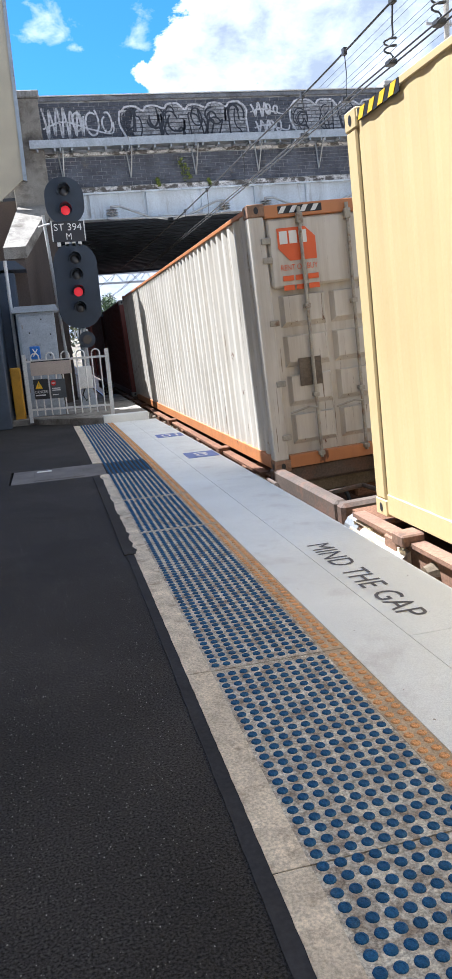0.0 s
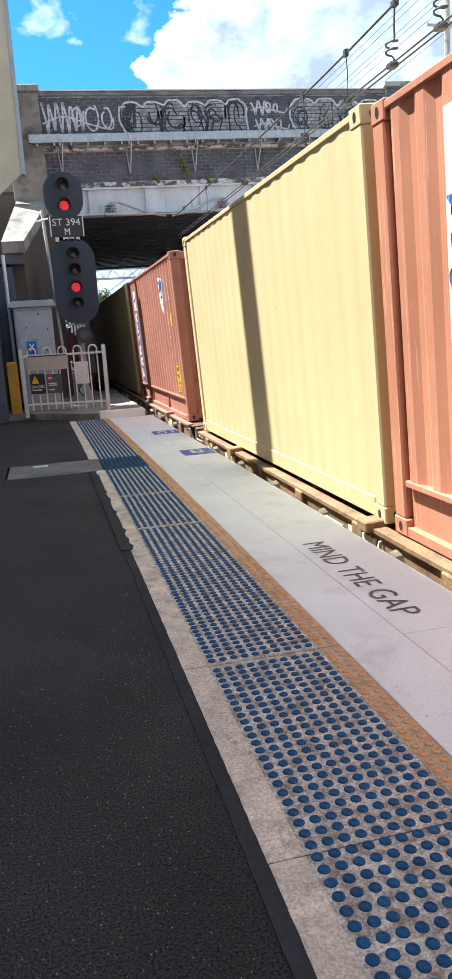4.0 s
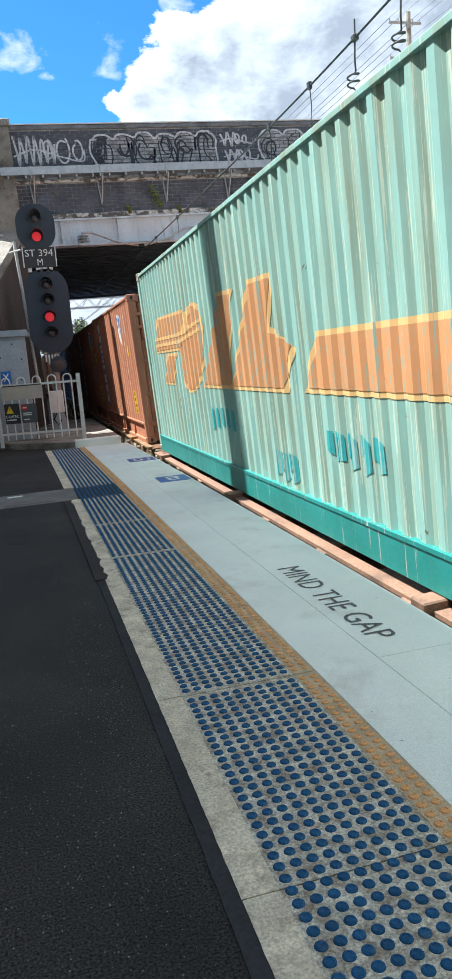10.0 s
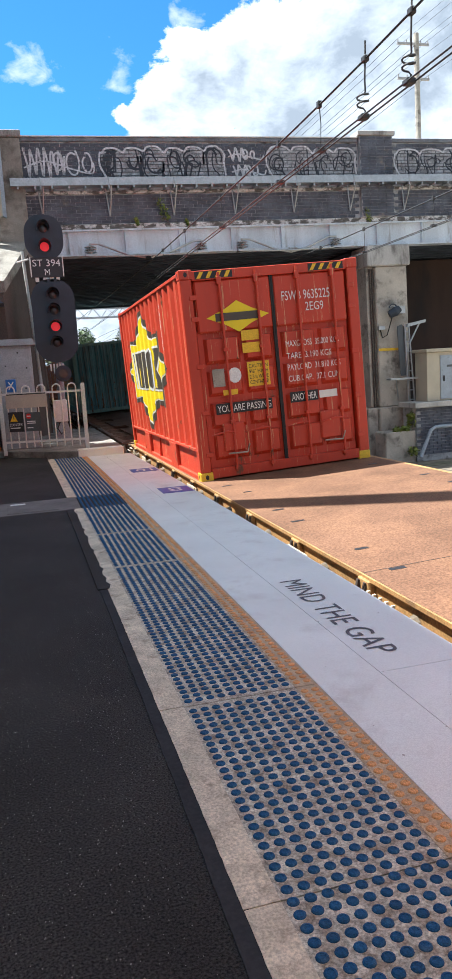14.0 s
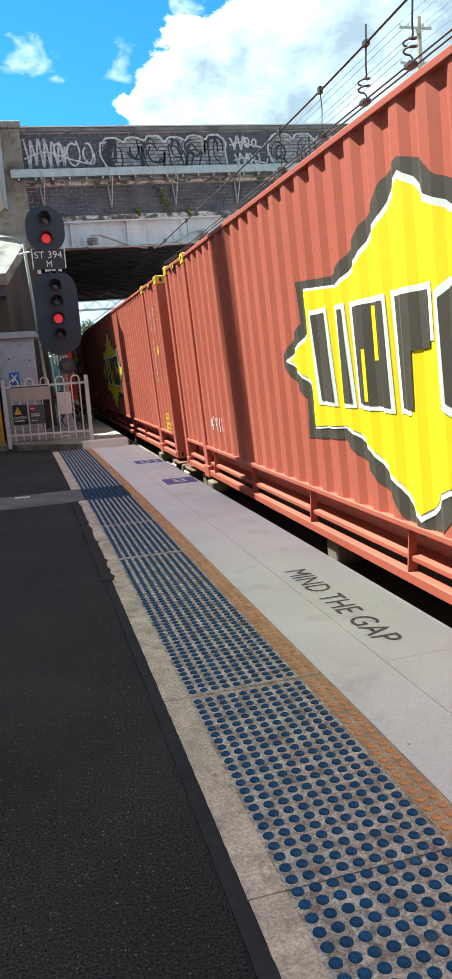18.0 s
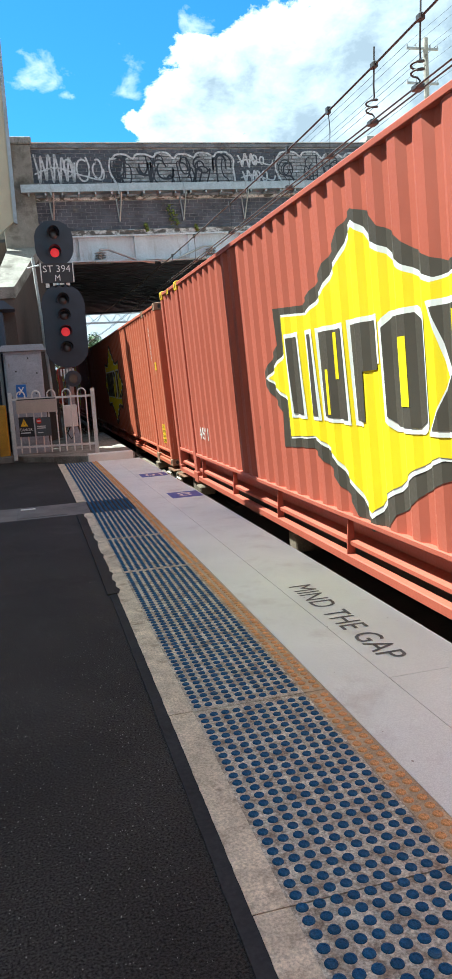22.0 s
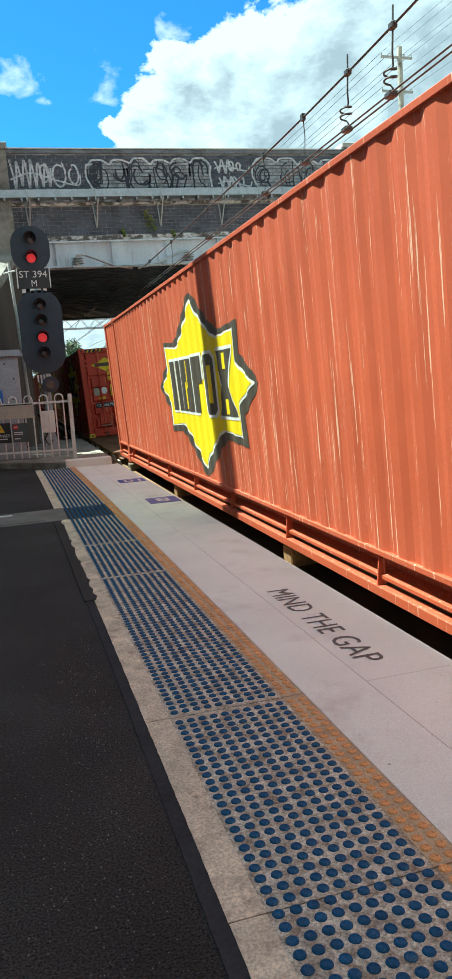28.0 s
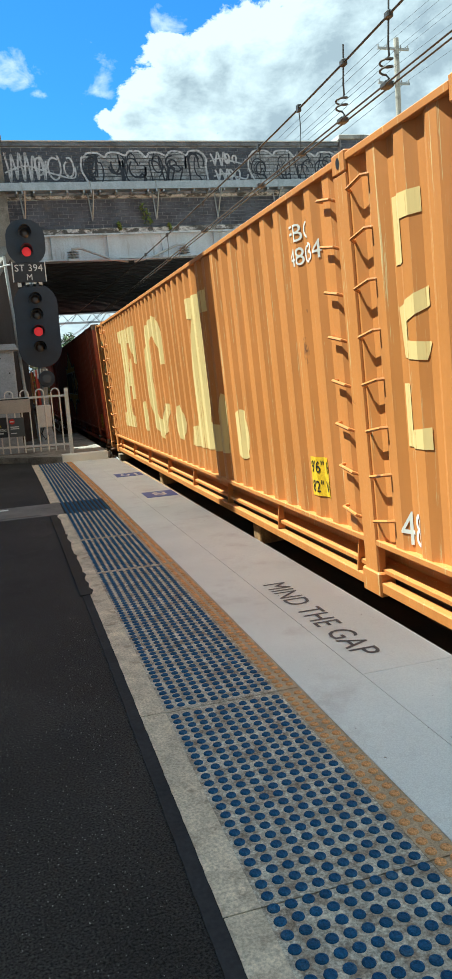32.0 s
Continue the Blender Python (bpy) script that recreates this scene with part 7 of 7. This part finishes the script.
for a, b in (((-0.81, 1.31), (-0.72, 1.45)), ((-0.81, 1.45), (-0.72, 1.31))):
    part("cross_bar", tube(bmesh.new(), [(a[0], 11.945, a[1]), (b[0], 11.945, b[1])], 0.012, 6), "white_paint", bb)
hut = empty("relay_hut", "dark navy metal hut beside the abutment", "hut")
part("body", box(bmesh.new(), -3.0, -1.0, 13.2, 13.85, 0.1, 3.0, 0.015), "navy", hut)
part("side_body", box(bmesh.new(), -3.0, -1.35, 11.6, 13.15, 0.0, 3.05, 0.015), "navy", hut)
part("roof", prism(bmesh.new(), [(-3.02, 3.05), (-0.75, 3.05), (-0.95, 3.22), (-3.02, 3.3)], lambda u, v, w: (u, w, v), 13.15, 13.9), "navy", hut)
part("downpipe", tube(bmesh.new(), [(-1.14, 12.9, 3.2), (-1.14, 12.9, 0.1)], 0.035, 8), "white_metal", hut)
yp = part("yellow_post", box(bmesh.new(), -1.3, -1.1, 12.35, 12.5, 0.0, 1.12, 0.02), "safety_yellow")
tagged(yp, "stout yellow post beside the fence", "post")
can = empty("canopy_end", "cream-painted canopy end panel above the platform", "canopy", kind="structure")
part("panel", prism(bmesh.new(), [(-0.588, 5.398), (-0.55, 10.398), (-1.2, 10.398), (-1.2, 4.9)], lambda u, v, w: (u, w, v), 16.15, 16.22), "cream", can)
part("edge_trim", prism(bmesh.new(), [(-0.6, 5.373), (-0.562, 10.398), (-0.488, 10.398), (-0.513, 5.335)], lambda u, v, w: (u, w, v), 16.12, 16.23), "cabinet_grey", can)

# ---- overhead wires ----
M["wire"] = surface("wire", (0.045, 0.047, 0.05), 0.6, 0.1, vary=0.1, scale=5, relief=0)
M["insulator"] = surface("insulator", (0.42, 0.41, 0.4), 0.35, vary=0.2, scale=9)


def sag(y):
    """The height of the catenary wire."""
    return 4.235 + (0.0055 if -1 < y < 6.8 else 0.0006) * (y - 6.8) ** 2 + (0.3 if y <= -1 else 0)


for wx in (2.9, 6.85):
    line = empty("overhead_line", "dark overhead traction wires with droppers above the track", "overhead wire", "overhead lines", "structure")
    part("catenary_wire", tube(bmesh.new(), [(wx, y, sag(y)) for y in range(-24, 31)] + [(wx, 60, 5.2), (wx - 2, 140, 5.2)], 0.0115, 6), "wire", line)
    for dx in (-0.035, 0.035):
        part("contact_wire", tube(bmesh.new(), [(wx + dx, y, 3.77) for y in range(-24, 31, 6)] + [(wx + dx, 60, 4.0), (wx + dx - 2, 140, 4.0)], 0.0085, 6), "wire", line)
    for y in (-4.1, 5.18, 6.53, 9.4, 12.2, 14.6):
        part("dropper", tube(bmesh.new(), [(wx, y, sag(y)), (wx + 0.005, y - 0.02, 4.05), (wx, y, 3.77)], 0.006, 5), "wire", line)
        part("clip", box(bmesh.new(), wx - 0.05, wx + 0.05, y - 0.03, y + 0.03, 3.76, 3.8), "wire", line)
        part("clip", box(bmesh.new(), wx - 0.02, wx + 0.02, y - 0.03, y + 0.03, sag(y) - 0.03, sag(y) + 0.04), "wire", line)
    if wx < 4:
        for y in (3.16, 4.04):
            top = sag(y)
            pts = [(wx, y - 0.01, top + 0.16), (wx, y, top), (wx, y + 0.02, 4.1), (wx + 0.01, y + 0.03, 4.0)]
            for k in range(21):
                a = 0.6 + k * 0.62
                pts.append((wx - 0.02 + 0.058 * math.sin(a), y + 0.03 + 0.05 * math.cos(a), 3.985 - 0.0062 * k))
            pts += [(wx + 0.02, y + 0.06, 3.83), (wx, y + 0.06, 3.78)]
            part("jumper_coil", tube(bmesh.new(), pts, 0.009, 6), "wire", line)
            part("clamp", box(bmesh.new(), wx - 0.045, wx + 0.045, y + 0.01, y + 0.11, 3.75, 3.8, 0.01), "wire", line)
            part("clamp", box(bmesh.new(), wx - 0.028, wx + 0.028, y - 0.04, y + 0.04, top - 0.03, top + 0.03, 0.01), "wire", line)
for x, s in ((1.5, 1), (4.35, -1), (5.45, 1), (8.1, -1)):
    a = empty("wire_support", "pale insulator and arm below the bridge girder", "insulator", "wire supports under the bridge")
    a.matrix_basis = BR
    bm = bmesh.new()
    tube(bm, [(x, -0.2, 4.44), (x, -0.2, 4.72)], [0.05, 0.035], 10)
    for z in (4.5, 4.56, 4.62):
        tube(bm, [(x, -0.2, z), (x, -0.2, z + 0.03)], [0.15, 0.09], 14)
    part("insulator", bm, "insulator", a)
    part("foot", box(bmesh.new(), x - 0.14, x + 0.14, -0.32, -0.1, 4.4, 4.44), "galv", a)
    part("arm", tube(bmesh.new(), [(x, -0.22, 4.7), (x + s * 0.2, -0.22, 4.7), (x + s * 0.95, -0.25, 4.4), (x + s * 1.35, -0.25, 4.33)], 0.03, 8), "galv", a)
    part("cross_tube", tube(bmesh.new(), [(x - 0.1, -0.3, 4.4), (x + s * 1.5, -0.3, 4.37)], 0.018, 6), "galv", a)

# an unseen mast at the back of the platform, added to throw the upright shadow on the train
mast = empty("shadow_mast", "tall unseen steel mast added for its shadow on the train", "mast", kind="structure")
for dy in (-0.13, 0.13):
    part("upright", box(bmesh.new(), -2.16, -1.84, 6.98 + dy - 0.07, 6.98 + dy + 0.07, 0.0, 12.6, 0.01), "galv", mast)
for k in range(20):
    z = 0.4 + 0.6 * k
    part("lacing", box(bmesh.new(), -2.02, -1.98, 6.92, 7.04, z, z + 0.22), "galv", mast)
part("mast_base", box(bmesh.new(), -2.3, -1.7, 6.7, 7.26, 0.0, 0.06, 0.01), "galv", mast)

# ---- right of the tracks ----
pl = empty("signal_base", "brick equipment base with a concrete slab top", "plinth", kind="structure")
base = part("brick_base", box(bmesh.new(), 9.76, 15.0, 15.22, 15.95, -1.4, 0.12), "mortar", pl)
part("slab", box(bmesh.new(), 9.62, 15.1, 15.02, 15.97, 0.122, 0.27, 0.015), "old_concrete", pl)
for r in range(15):
    for k in range(7):
        x = 9.765 + 0.25 * k + (0.12 if r % 2 else 0)
        part("brick", box(bmesh.new(), x, x + 0.236, 15.2, 15.24, -1.18 + 0.086 * r, -1.105 + 0.086 * r), "brick", base)
cc = empty("equipment_cabinet", "cream equipment cabinet with a grey door", "cabinet")
part("body", box(bmesh.new(), 10.1, 11.25, 15.22, 15.85, 0.27, 1.6, 0.012), "cream", cc)
part("door", box(bmesh.new(), 10.5, 11.15, 15.195, 15.22, 0.32, 1.5, 0.006), "cabinet_grey", cc)
part("roof", box(bmesh.new(), 10.04, 11.31, 15.14, 15.93, 1.6, 1.69, 0.012), "cream", cc)
part("handle", box(bmesh.new(), 10.58, 10.62, 15.17, 15.195, 0.8, 0.95), "black", cc)
part("louvre", box(bmesh.new(), 10.7, 11.0, 15.185, 15.195, 1.18, 1.24), "sign_grey", cc)
kb = part("low_retaining_kerb", box(bmesh.new(), 8.86, 10.0, 15.3, 15.95, -1.4, -0.5, 0.03), "concrete")
tagged(kb, "low weathered concrete kerb at the pier foot", "kerb", kind="structure")
pipe = part("drain_pipe", tube(bmesh.new(), [(15.0, 15.05, -0.46), (10.25, 15.05, -0.42), (10.08, 15.03, -0.5), (9.72, 14.95, -1.2)], 0.05, 10), "cabinet_grey")
tagged(pipe, "grey pipe running along the brick base", "pipe")
lad = empty("access_ladder", "grey galvanised ladder on the bridge pier", "ladder")
for x0, x1 in ((9.86, 9.97), (9.98, 10.16)):
    part("stile", tube(bmesh.new(), [(x0, 15.96, 2.42), (x1, 15.96, -0.1)], 0.024, 8), "galv", lad)
for k in range(9):
    z = 0.05 + 0.27 * k
    q = (2.42 - z) / 2.52
    part("rung", tube(bmesh.new(), [(9.86 + 0.11 * q, 15.96, z), (9.98 + 0.18 * q, 15.96, z)], 0.014, 6), "galv", lad)
part("arm", prism(bmesh.new(), [(9.88, 2.33), (10.44, 2.44), (10.46, 2.52), (9.9, 2.42)], lambda u, v, w: (u, w, v), 15.84, 15.93), "galv", lad)
part("strut", tube(bmesh.new(), [(10.28, 15.9, 2.42), (9.98, 15.94, 1.86)], 0.024, 8), "galv", lad)
part("shelf", box(bmesh.new(), 9.26, 10.1, 15.68, 15.94, 0.9, 0.95), "galv", lad)
part("shelf_stay", tube(bmesh.new(), [(9.45, 15.75, 0.9), (9.75, 16.2, 0.35)], 0.014, 6), "galv", lad)
part("guard_panel", prism(bmesh.new(), [(9.74, 1.0), (9.9, 1.0), (9.86, 2.36), (9.78, 2.42), (9.66, 2.36), (9.66, 2.1)], lambda u, v, w: (u, w, v), 16.0, 16.02), "sign_grey", lad, "grey mesh guard panel")
fl = empty("floodlight", "small dark floodlight on the pier", "floodlight")
part("housing", tube(bmesh.new(), [(9.34, 15.85, 2.68), (9.5, 15.8, 2.76), (9.62, 15.78, 2.84)], [0.1, 0.13, 0.09], 14), "signal_black", fl)
part("hood", tube(bmesh.new(), [(9.42 + 0.12 * math.cos(k * 0.5), 15.78, 2.84 + 0.12 * math.sin(k * 0.5)) for k in range(7)], 0.018, 6), "signal_black", fl)
part("bracket", box(bmesh.new(), 9.55, 9.9, 15.98, 16.24, 2.72, 2.92), "galv", fl)
part("cable", tube(bmesh.new(), [(9.46, 15.9, 2.66), (9.5, 16.1, 2.45), (9.42, 16.15, 2.15), (9.3, 16.2, 2.08), (9.24, 16.2, 2.3)], 0.016, 6), "rubber", fl)
part("junction", box(bmesh.new(), 9.18, 9.36, 16.15, 16.24, 2.3, 2.4), "galv", fl)
lbl = part("yellow_label", box(bmesh.new(), 9.2, 9.93, 16.225, 16.245, 1.72, 1.79), "decal_yellow")
tagged(lbl, "narrow yellow warning strip on the pier", "label")

# ---- plants ----
def leaf_mat(name, col):
    m, N, L, B = nodes(name)
    g = N.new("ShaderNodeNewGeometry")
    r = ramp(N, L, g.outputs["Random Per Island"], 0.0, 1.0, tuple(c * 0.55 for c in col), tuple(min(1, c * 1.6) for c in col))
    L.new(r, B.inputs["Base Color"])
    B.inputs["Roughness"].default_value = 0.6
    return m


M["leaf"] = leaf_mat("leaf", (0.05, 0.085, 0.025))
M["leaf_lime"] = leaf_mat("leaf_lime", (0.16, 0.2, 0.035))
M["leaf_dull"] = leaf_mat("leaf_dull", (0.075, 0.085, 0.045))
M["bark"] = surface("bark", (0.12, 0.09, 0.06), 0.9, vary=0.3, scale=4, relief=0.6)


def leaves(bm, r, cx, cy, cz, rad, n, size):
    for _ in range(n):
        d = Vector((r.gauss(0, 1), r.gauss(0, 1), r.gauss(0, 0.8)))
        d.normalize()
        p = Vector((cx, cy, cz)) + d * rad * r.uniform(0.45, 1.0)
        a = Vector((r.gauss(0, 1), r.gauss(0, 1), r.gauss(0, 1))).normalized()
        b = a.cross(d)
        if b.length < 0.01:
            continue
        b.normalize()
        s = size * r.uniform(0.6, 1.3)
        bm.faces.new([bm.verts.new(p + a * s), bm.verts.new(p + b * s * 0.45), bm.verts.new(p - a * s), bm.verts.new(p - b * s * 0.45)])


def tree(x, y, z, h, spread, mat, seed, label):
    r = random.Random(seed)
    t = empty("tree", label, "tree", "trees beyond the bridge")
    part("trunk", tube(bmesh.new(), [(x, y, z), (x + 0.1, y, z + h * 0.3), (x - 0.05, y, z + h * 0.6)], [h * 0.035, h * 0.025, h * 0.012], 8), "bark", t)
    crown = bmesh.new()
    for k in range(9):
        a = k * 2.4 + r.uniform(-0.4, 0.4)
        zz = z + h * r.uniform(0.45, 0.92)
        d = spread * r.uniform(0.25, 0.85) * (1.15 - abs((zz - z) / h - 0.6))
        c = (x + d * math.cos(a), y + d * math.sin(a), zz)
        part("limb", tube(bmesh.new(), [(x, y, z + h * 0.35), c], [h * 0.014, h * 0.004], 5), "bark", t)
        leaves(crown, r, *c, spread * r.uniform(0.28, 0.5), 260, h * 0.03)
    part("crown", crown, mat, t)


rngb = random.Random(8)
for k in (0, *range(5, 16)):
    tree(-22 + 6.4 * k + rngb.uniform(-2, 2), 105 + rngb.uniform(-8, 25), -0.5, rngb.uniform(8, 12.5), rngb.uniform(4, 6.5), rngb.choice(("leaf", "leaf_dull", "leaf")), 40 + k, "broad dark green tree beyond the railway")
tree(22, 62, -1.3, 3.6, 2.6, "leaf_lime", 90, "round lime-green shrub beside the tracks")
tree(26, 68, -1.3, 3.0, 2.2, "leaf_lime", 91, "low lime-green shrub beside the tracks")
r_ = random.Random(4)
bm = bmesh.new()
for cx, cz, rr in ((9.74, -0.3, 0.2), (9.7, -0.1, 0.13), (9.5, -0.45, 0.12), (9.25, -0.46, 0.1), (9.6, -1.05, 0.16)):
    leaves(bm, r_, cx, 15.4 if cz > -1 else 15.15, cz, rr, 90, 0.06)
tagged(part("weeds", bm, "leaf_lime"), "yellow-green weeds at the foot of the pier", "weeds", kind="stuff")
for cx, cz, rr in ((3.35, 5.55, 0.2), (2.65, 5.28, 0.07), (3.95, 5.26, 0.06), (9.05, 5.42, 0.14)):
    bm = bmesh.new()
    for k in range(3):
        leaves(bm, r_, cx + 0.3 * rr * (k - 1), 16.4, cz + rr * (0.8 - 0.8 * k), rr * 0.7, 40, 0.04)
    tagged(part("wall_plant", bm, "leaf_lime"), "small pale green plant growing from the bridge brickwork", "plant", "plants on the bridge")

# ---- the distance ----
hill = bmesh.new()
last = None
for k in range(33):
    x = -150 + 10 * k
    hh = 5 + 2.5 * math.sin(k * 0.7) + 1.5 * math.sin(k * 1.9 + 1)
    cur = [hill.verts.new(p) for p in ((x, 112, -1.4), (x, 150, hh), (x, 220, hh + 2), (x, 300, -1.4))]
    if last:
        for m in range(3):
            hill.faces.new((last[m], last[m + 1], cur[m + 1], cur[m]))
    last = cur
tagged(part("hillside", hill, "earth"), "low hillside behind the railway", "hill", kind="structure")
r_ = random.Random(6)
bm = bmesh.new()
for k in range(120):
    leaves(bm, r_, r_.uniform(-90, 120), r_.uniform(118, 165), r_.uniform(1, 7), r_.uniform(2, 4), 70, 0.5)
tagged(part("far_woods", bm, "leaf_dull"), "dull green woods on the far hillside", "woods", kind="stuff")
M["roof_tile"] = surface("roof_tile", (0.35, 0.13, 0.08), 0.8, vary=0.25, scale=3)
M["house_wall"] = surface("house_wall", (0.5, 0.46, 0.4), 0.85, vary=0.1, scale=2)
M["pane"] = surface("pane", (0.04, 0.05, 0.06), 0.15, vary=0.1, scale=3, relief=0)
for hx, hy, w in ((24, 88, 9), (38, 95, 11), (54, 92, 9)):
    h = empty("house", "cream house with a red tiled roof", "house", "houses beyond the railway")
    part("wall", box(bmesh.new(), hx, hx + w, hy, hy + 8, -1.4, 2.6), "house_wall", h)
    part("roof", prism(bmesh.new(), [(hy - 0.6, 2.55), (hy + 8.6, 2.55), (hy + 4, 5.3)], lambda u, v, q: (q, u, v), hx - 0.5, hx + w + 0.5), "roof_tile", h)
    for k in range(3):
        wd = part("window", box(bmesh.new(), hx + 1 + k * w / 3.2, hx + 2.3 + k * w / 3.2, hy - 0.06, hy + 0.02, 0.3, 1.7), "white_paint", h)
        part("pane", box(bmesh.new(), hx + 1.1 + k * w / 3.2, hx + 2.2 + k * w / 3.2, hy - 0.08, hy - 0.06, 0.4, 1.6), "pane", wd)
wall = part("boundary_wall", box(bmesh.new(), 12, 90, 72, 72.4, -1.4, 0.1), "white_slab")
tagged(wall, "long low pale boundary wall beyond the tracks", "wall", kind="structure")
for k, x in enumerate((11.0, 20.5, -2.5)):
    for y in (48, 84):
        m = empty("overhead_mast", "grey steel overhead-line mast", "mast", "overhead masts")
        part("post", box(bmesh.new(), x - 0.13, x + 0.13, y - 0.13, y + 0.13, -1.4, 7.2), "galv", m)
        part("bracket_arm", tube(bmesh.new(), [(x, y, 6.2), (x - 2.6, y, 5.4)], 0.05, 8), "galv", m)
        part("stay_rod", tube(bmesh.new(), [(x, y, 7.0), (x - 2.4, y, 5.5)], 0.025, 6), "galv", m)
gan = empty("signal_gantry", "grey steel gantry across the far tracks", "gantry", kind="structure")
for z in (5.4, 6.0):
    part("boom", box(bmesh.new(), -3, 21, 47.9, 48.1, z, z + 0.12), "galv", gan)
for k in range(24):
    part("lacing", tube(bmesh.new(), [(-3 + k, 48, 5.45), (-2.5 + k, 48, 6.05), (-2 + k, 48, 5.45)], 0.035, 5), "galv", gan)
signal(11.5, 62.0, ((11.5, 5.2, 0.75, 1.2, (5.45, 4.95)), (11.5, 3.1, 0.85, 2.1, (3.75, 3.3, 2.85, 2.4))), (), False)
pole = empty("power_pole", "grey power pole with two cross-arms", "power pole")
part("pole_shaft", tube(bmesh.new(), [(20.42, 33, -1.4), (20.25, 33, 17.6)], [0.18, 0.13], 10), "concrete", pole)
for z in (17.1, 15.47):
    part("cross_arm", box(bmesh.new(), 19.17, 20.95, 32.95, 33.05, z - 0.05, z + 0.05), "insulator", pole)
    for x in (19.22, 19.7, 20.5, 20.9):
        part("insulator", tube(bmesh.new(), [(x, 33, z + 0.05), (x, 33, z + 0.17)], 0.035, 8), "insulator", pole)
for k, (x, z) in enumerate(((19.22, 17.3), (19.7, 17.3), (20.5, 17.3), (20.9, 17.3), (19.22, 15.65), (20.9, 15.65))):
    pw = part("power_line", tube(bmesh.new(), [(x, 33, z), (x + 0.3, 5, z - 0.7), (x + 0.6, -25, z)], 0.007, 5), "wire")
    tagged(pw, "thin dark power line high beside the railway", "power line", "power lines")
    pw = part("power_line", tube(bmesh.new(), [(x, 33, z), (x - 1, 75, z - 1.2), (x - 2, 120, z)], 0.012, 5), "wire")
    tagged(pw, "thin dark power line running on beyond the bridge", "power line", "power lines")


# ---- how things move ----
RUN = (0.00, 6.29, 12.58, 18.93, 25.38, 31.95, 38.68, 45.53, 52.44, 59.48, 66.73, 74.19, 81.85, 89.64, 97.44, 105.22, 112.99, 120.79, 128.64, 136.54, 144.48, 152.46, 160.43, 168.43, 176.43, 184.45, 192.50, 200.58, 208.70, 216.82, 224.86, 232.80, 240.58)


def motions():
    """The whole train rolls past along the platform."""
    for ob, rear, lift in MOVERS:
        walk(ob, [(t, pose(TRAIN_X, rear + d, TRAIN_Z + lift, 0, CANT, 0)) for t, d in enumerate(RUN)])


motions()
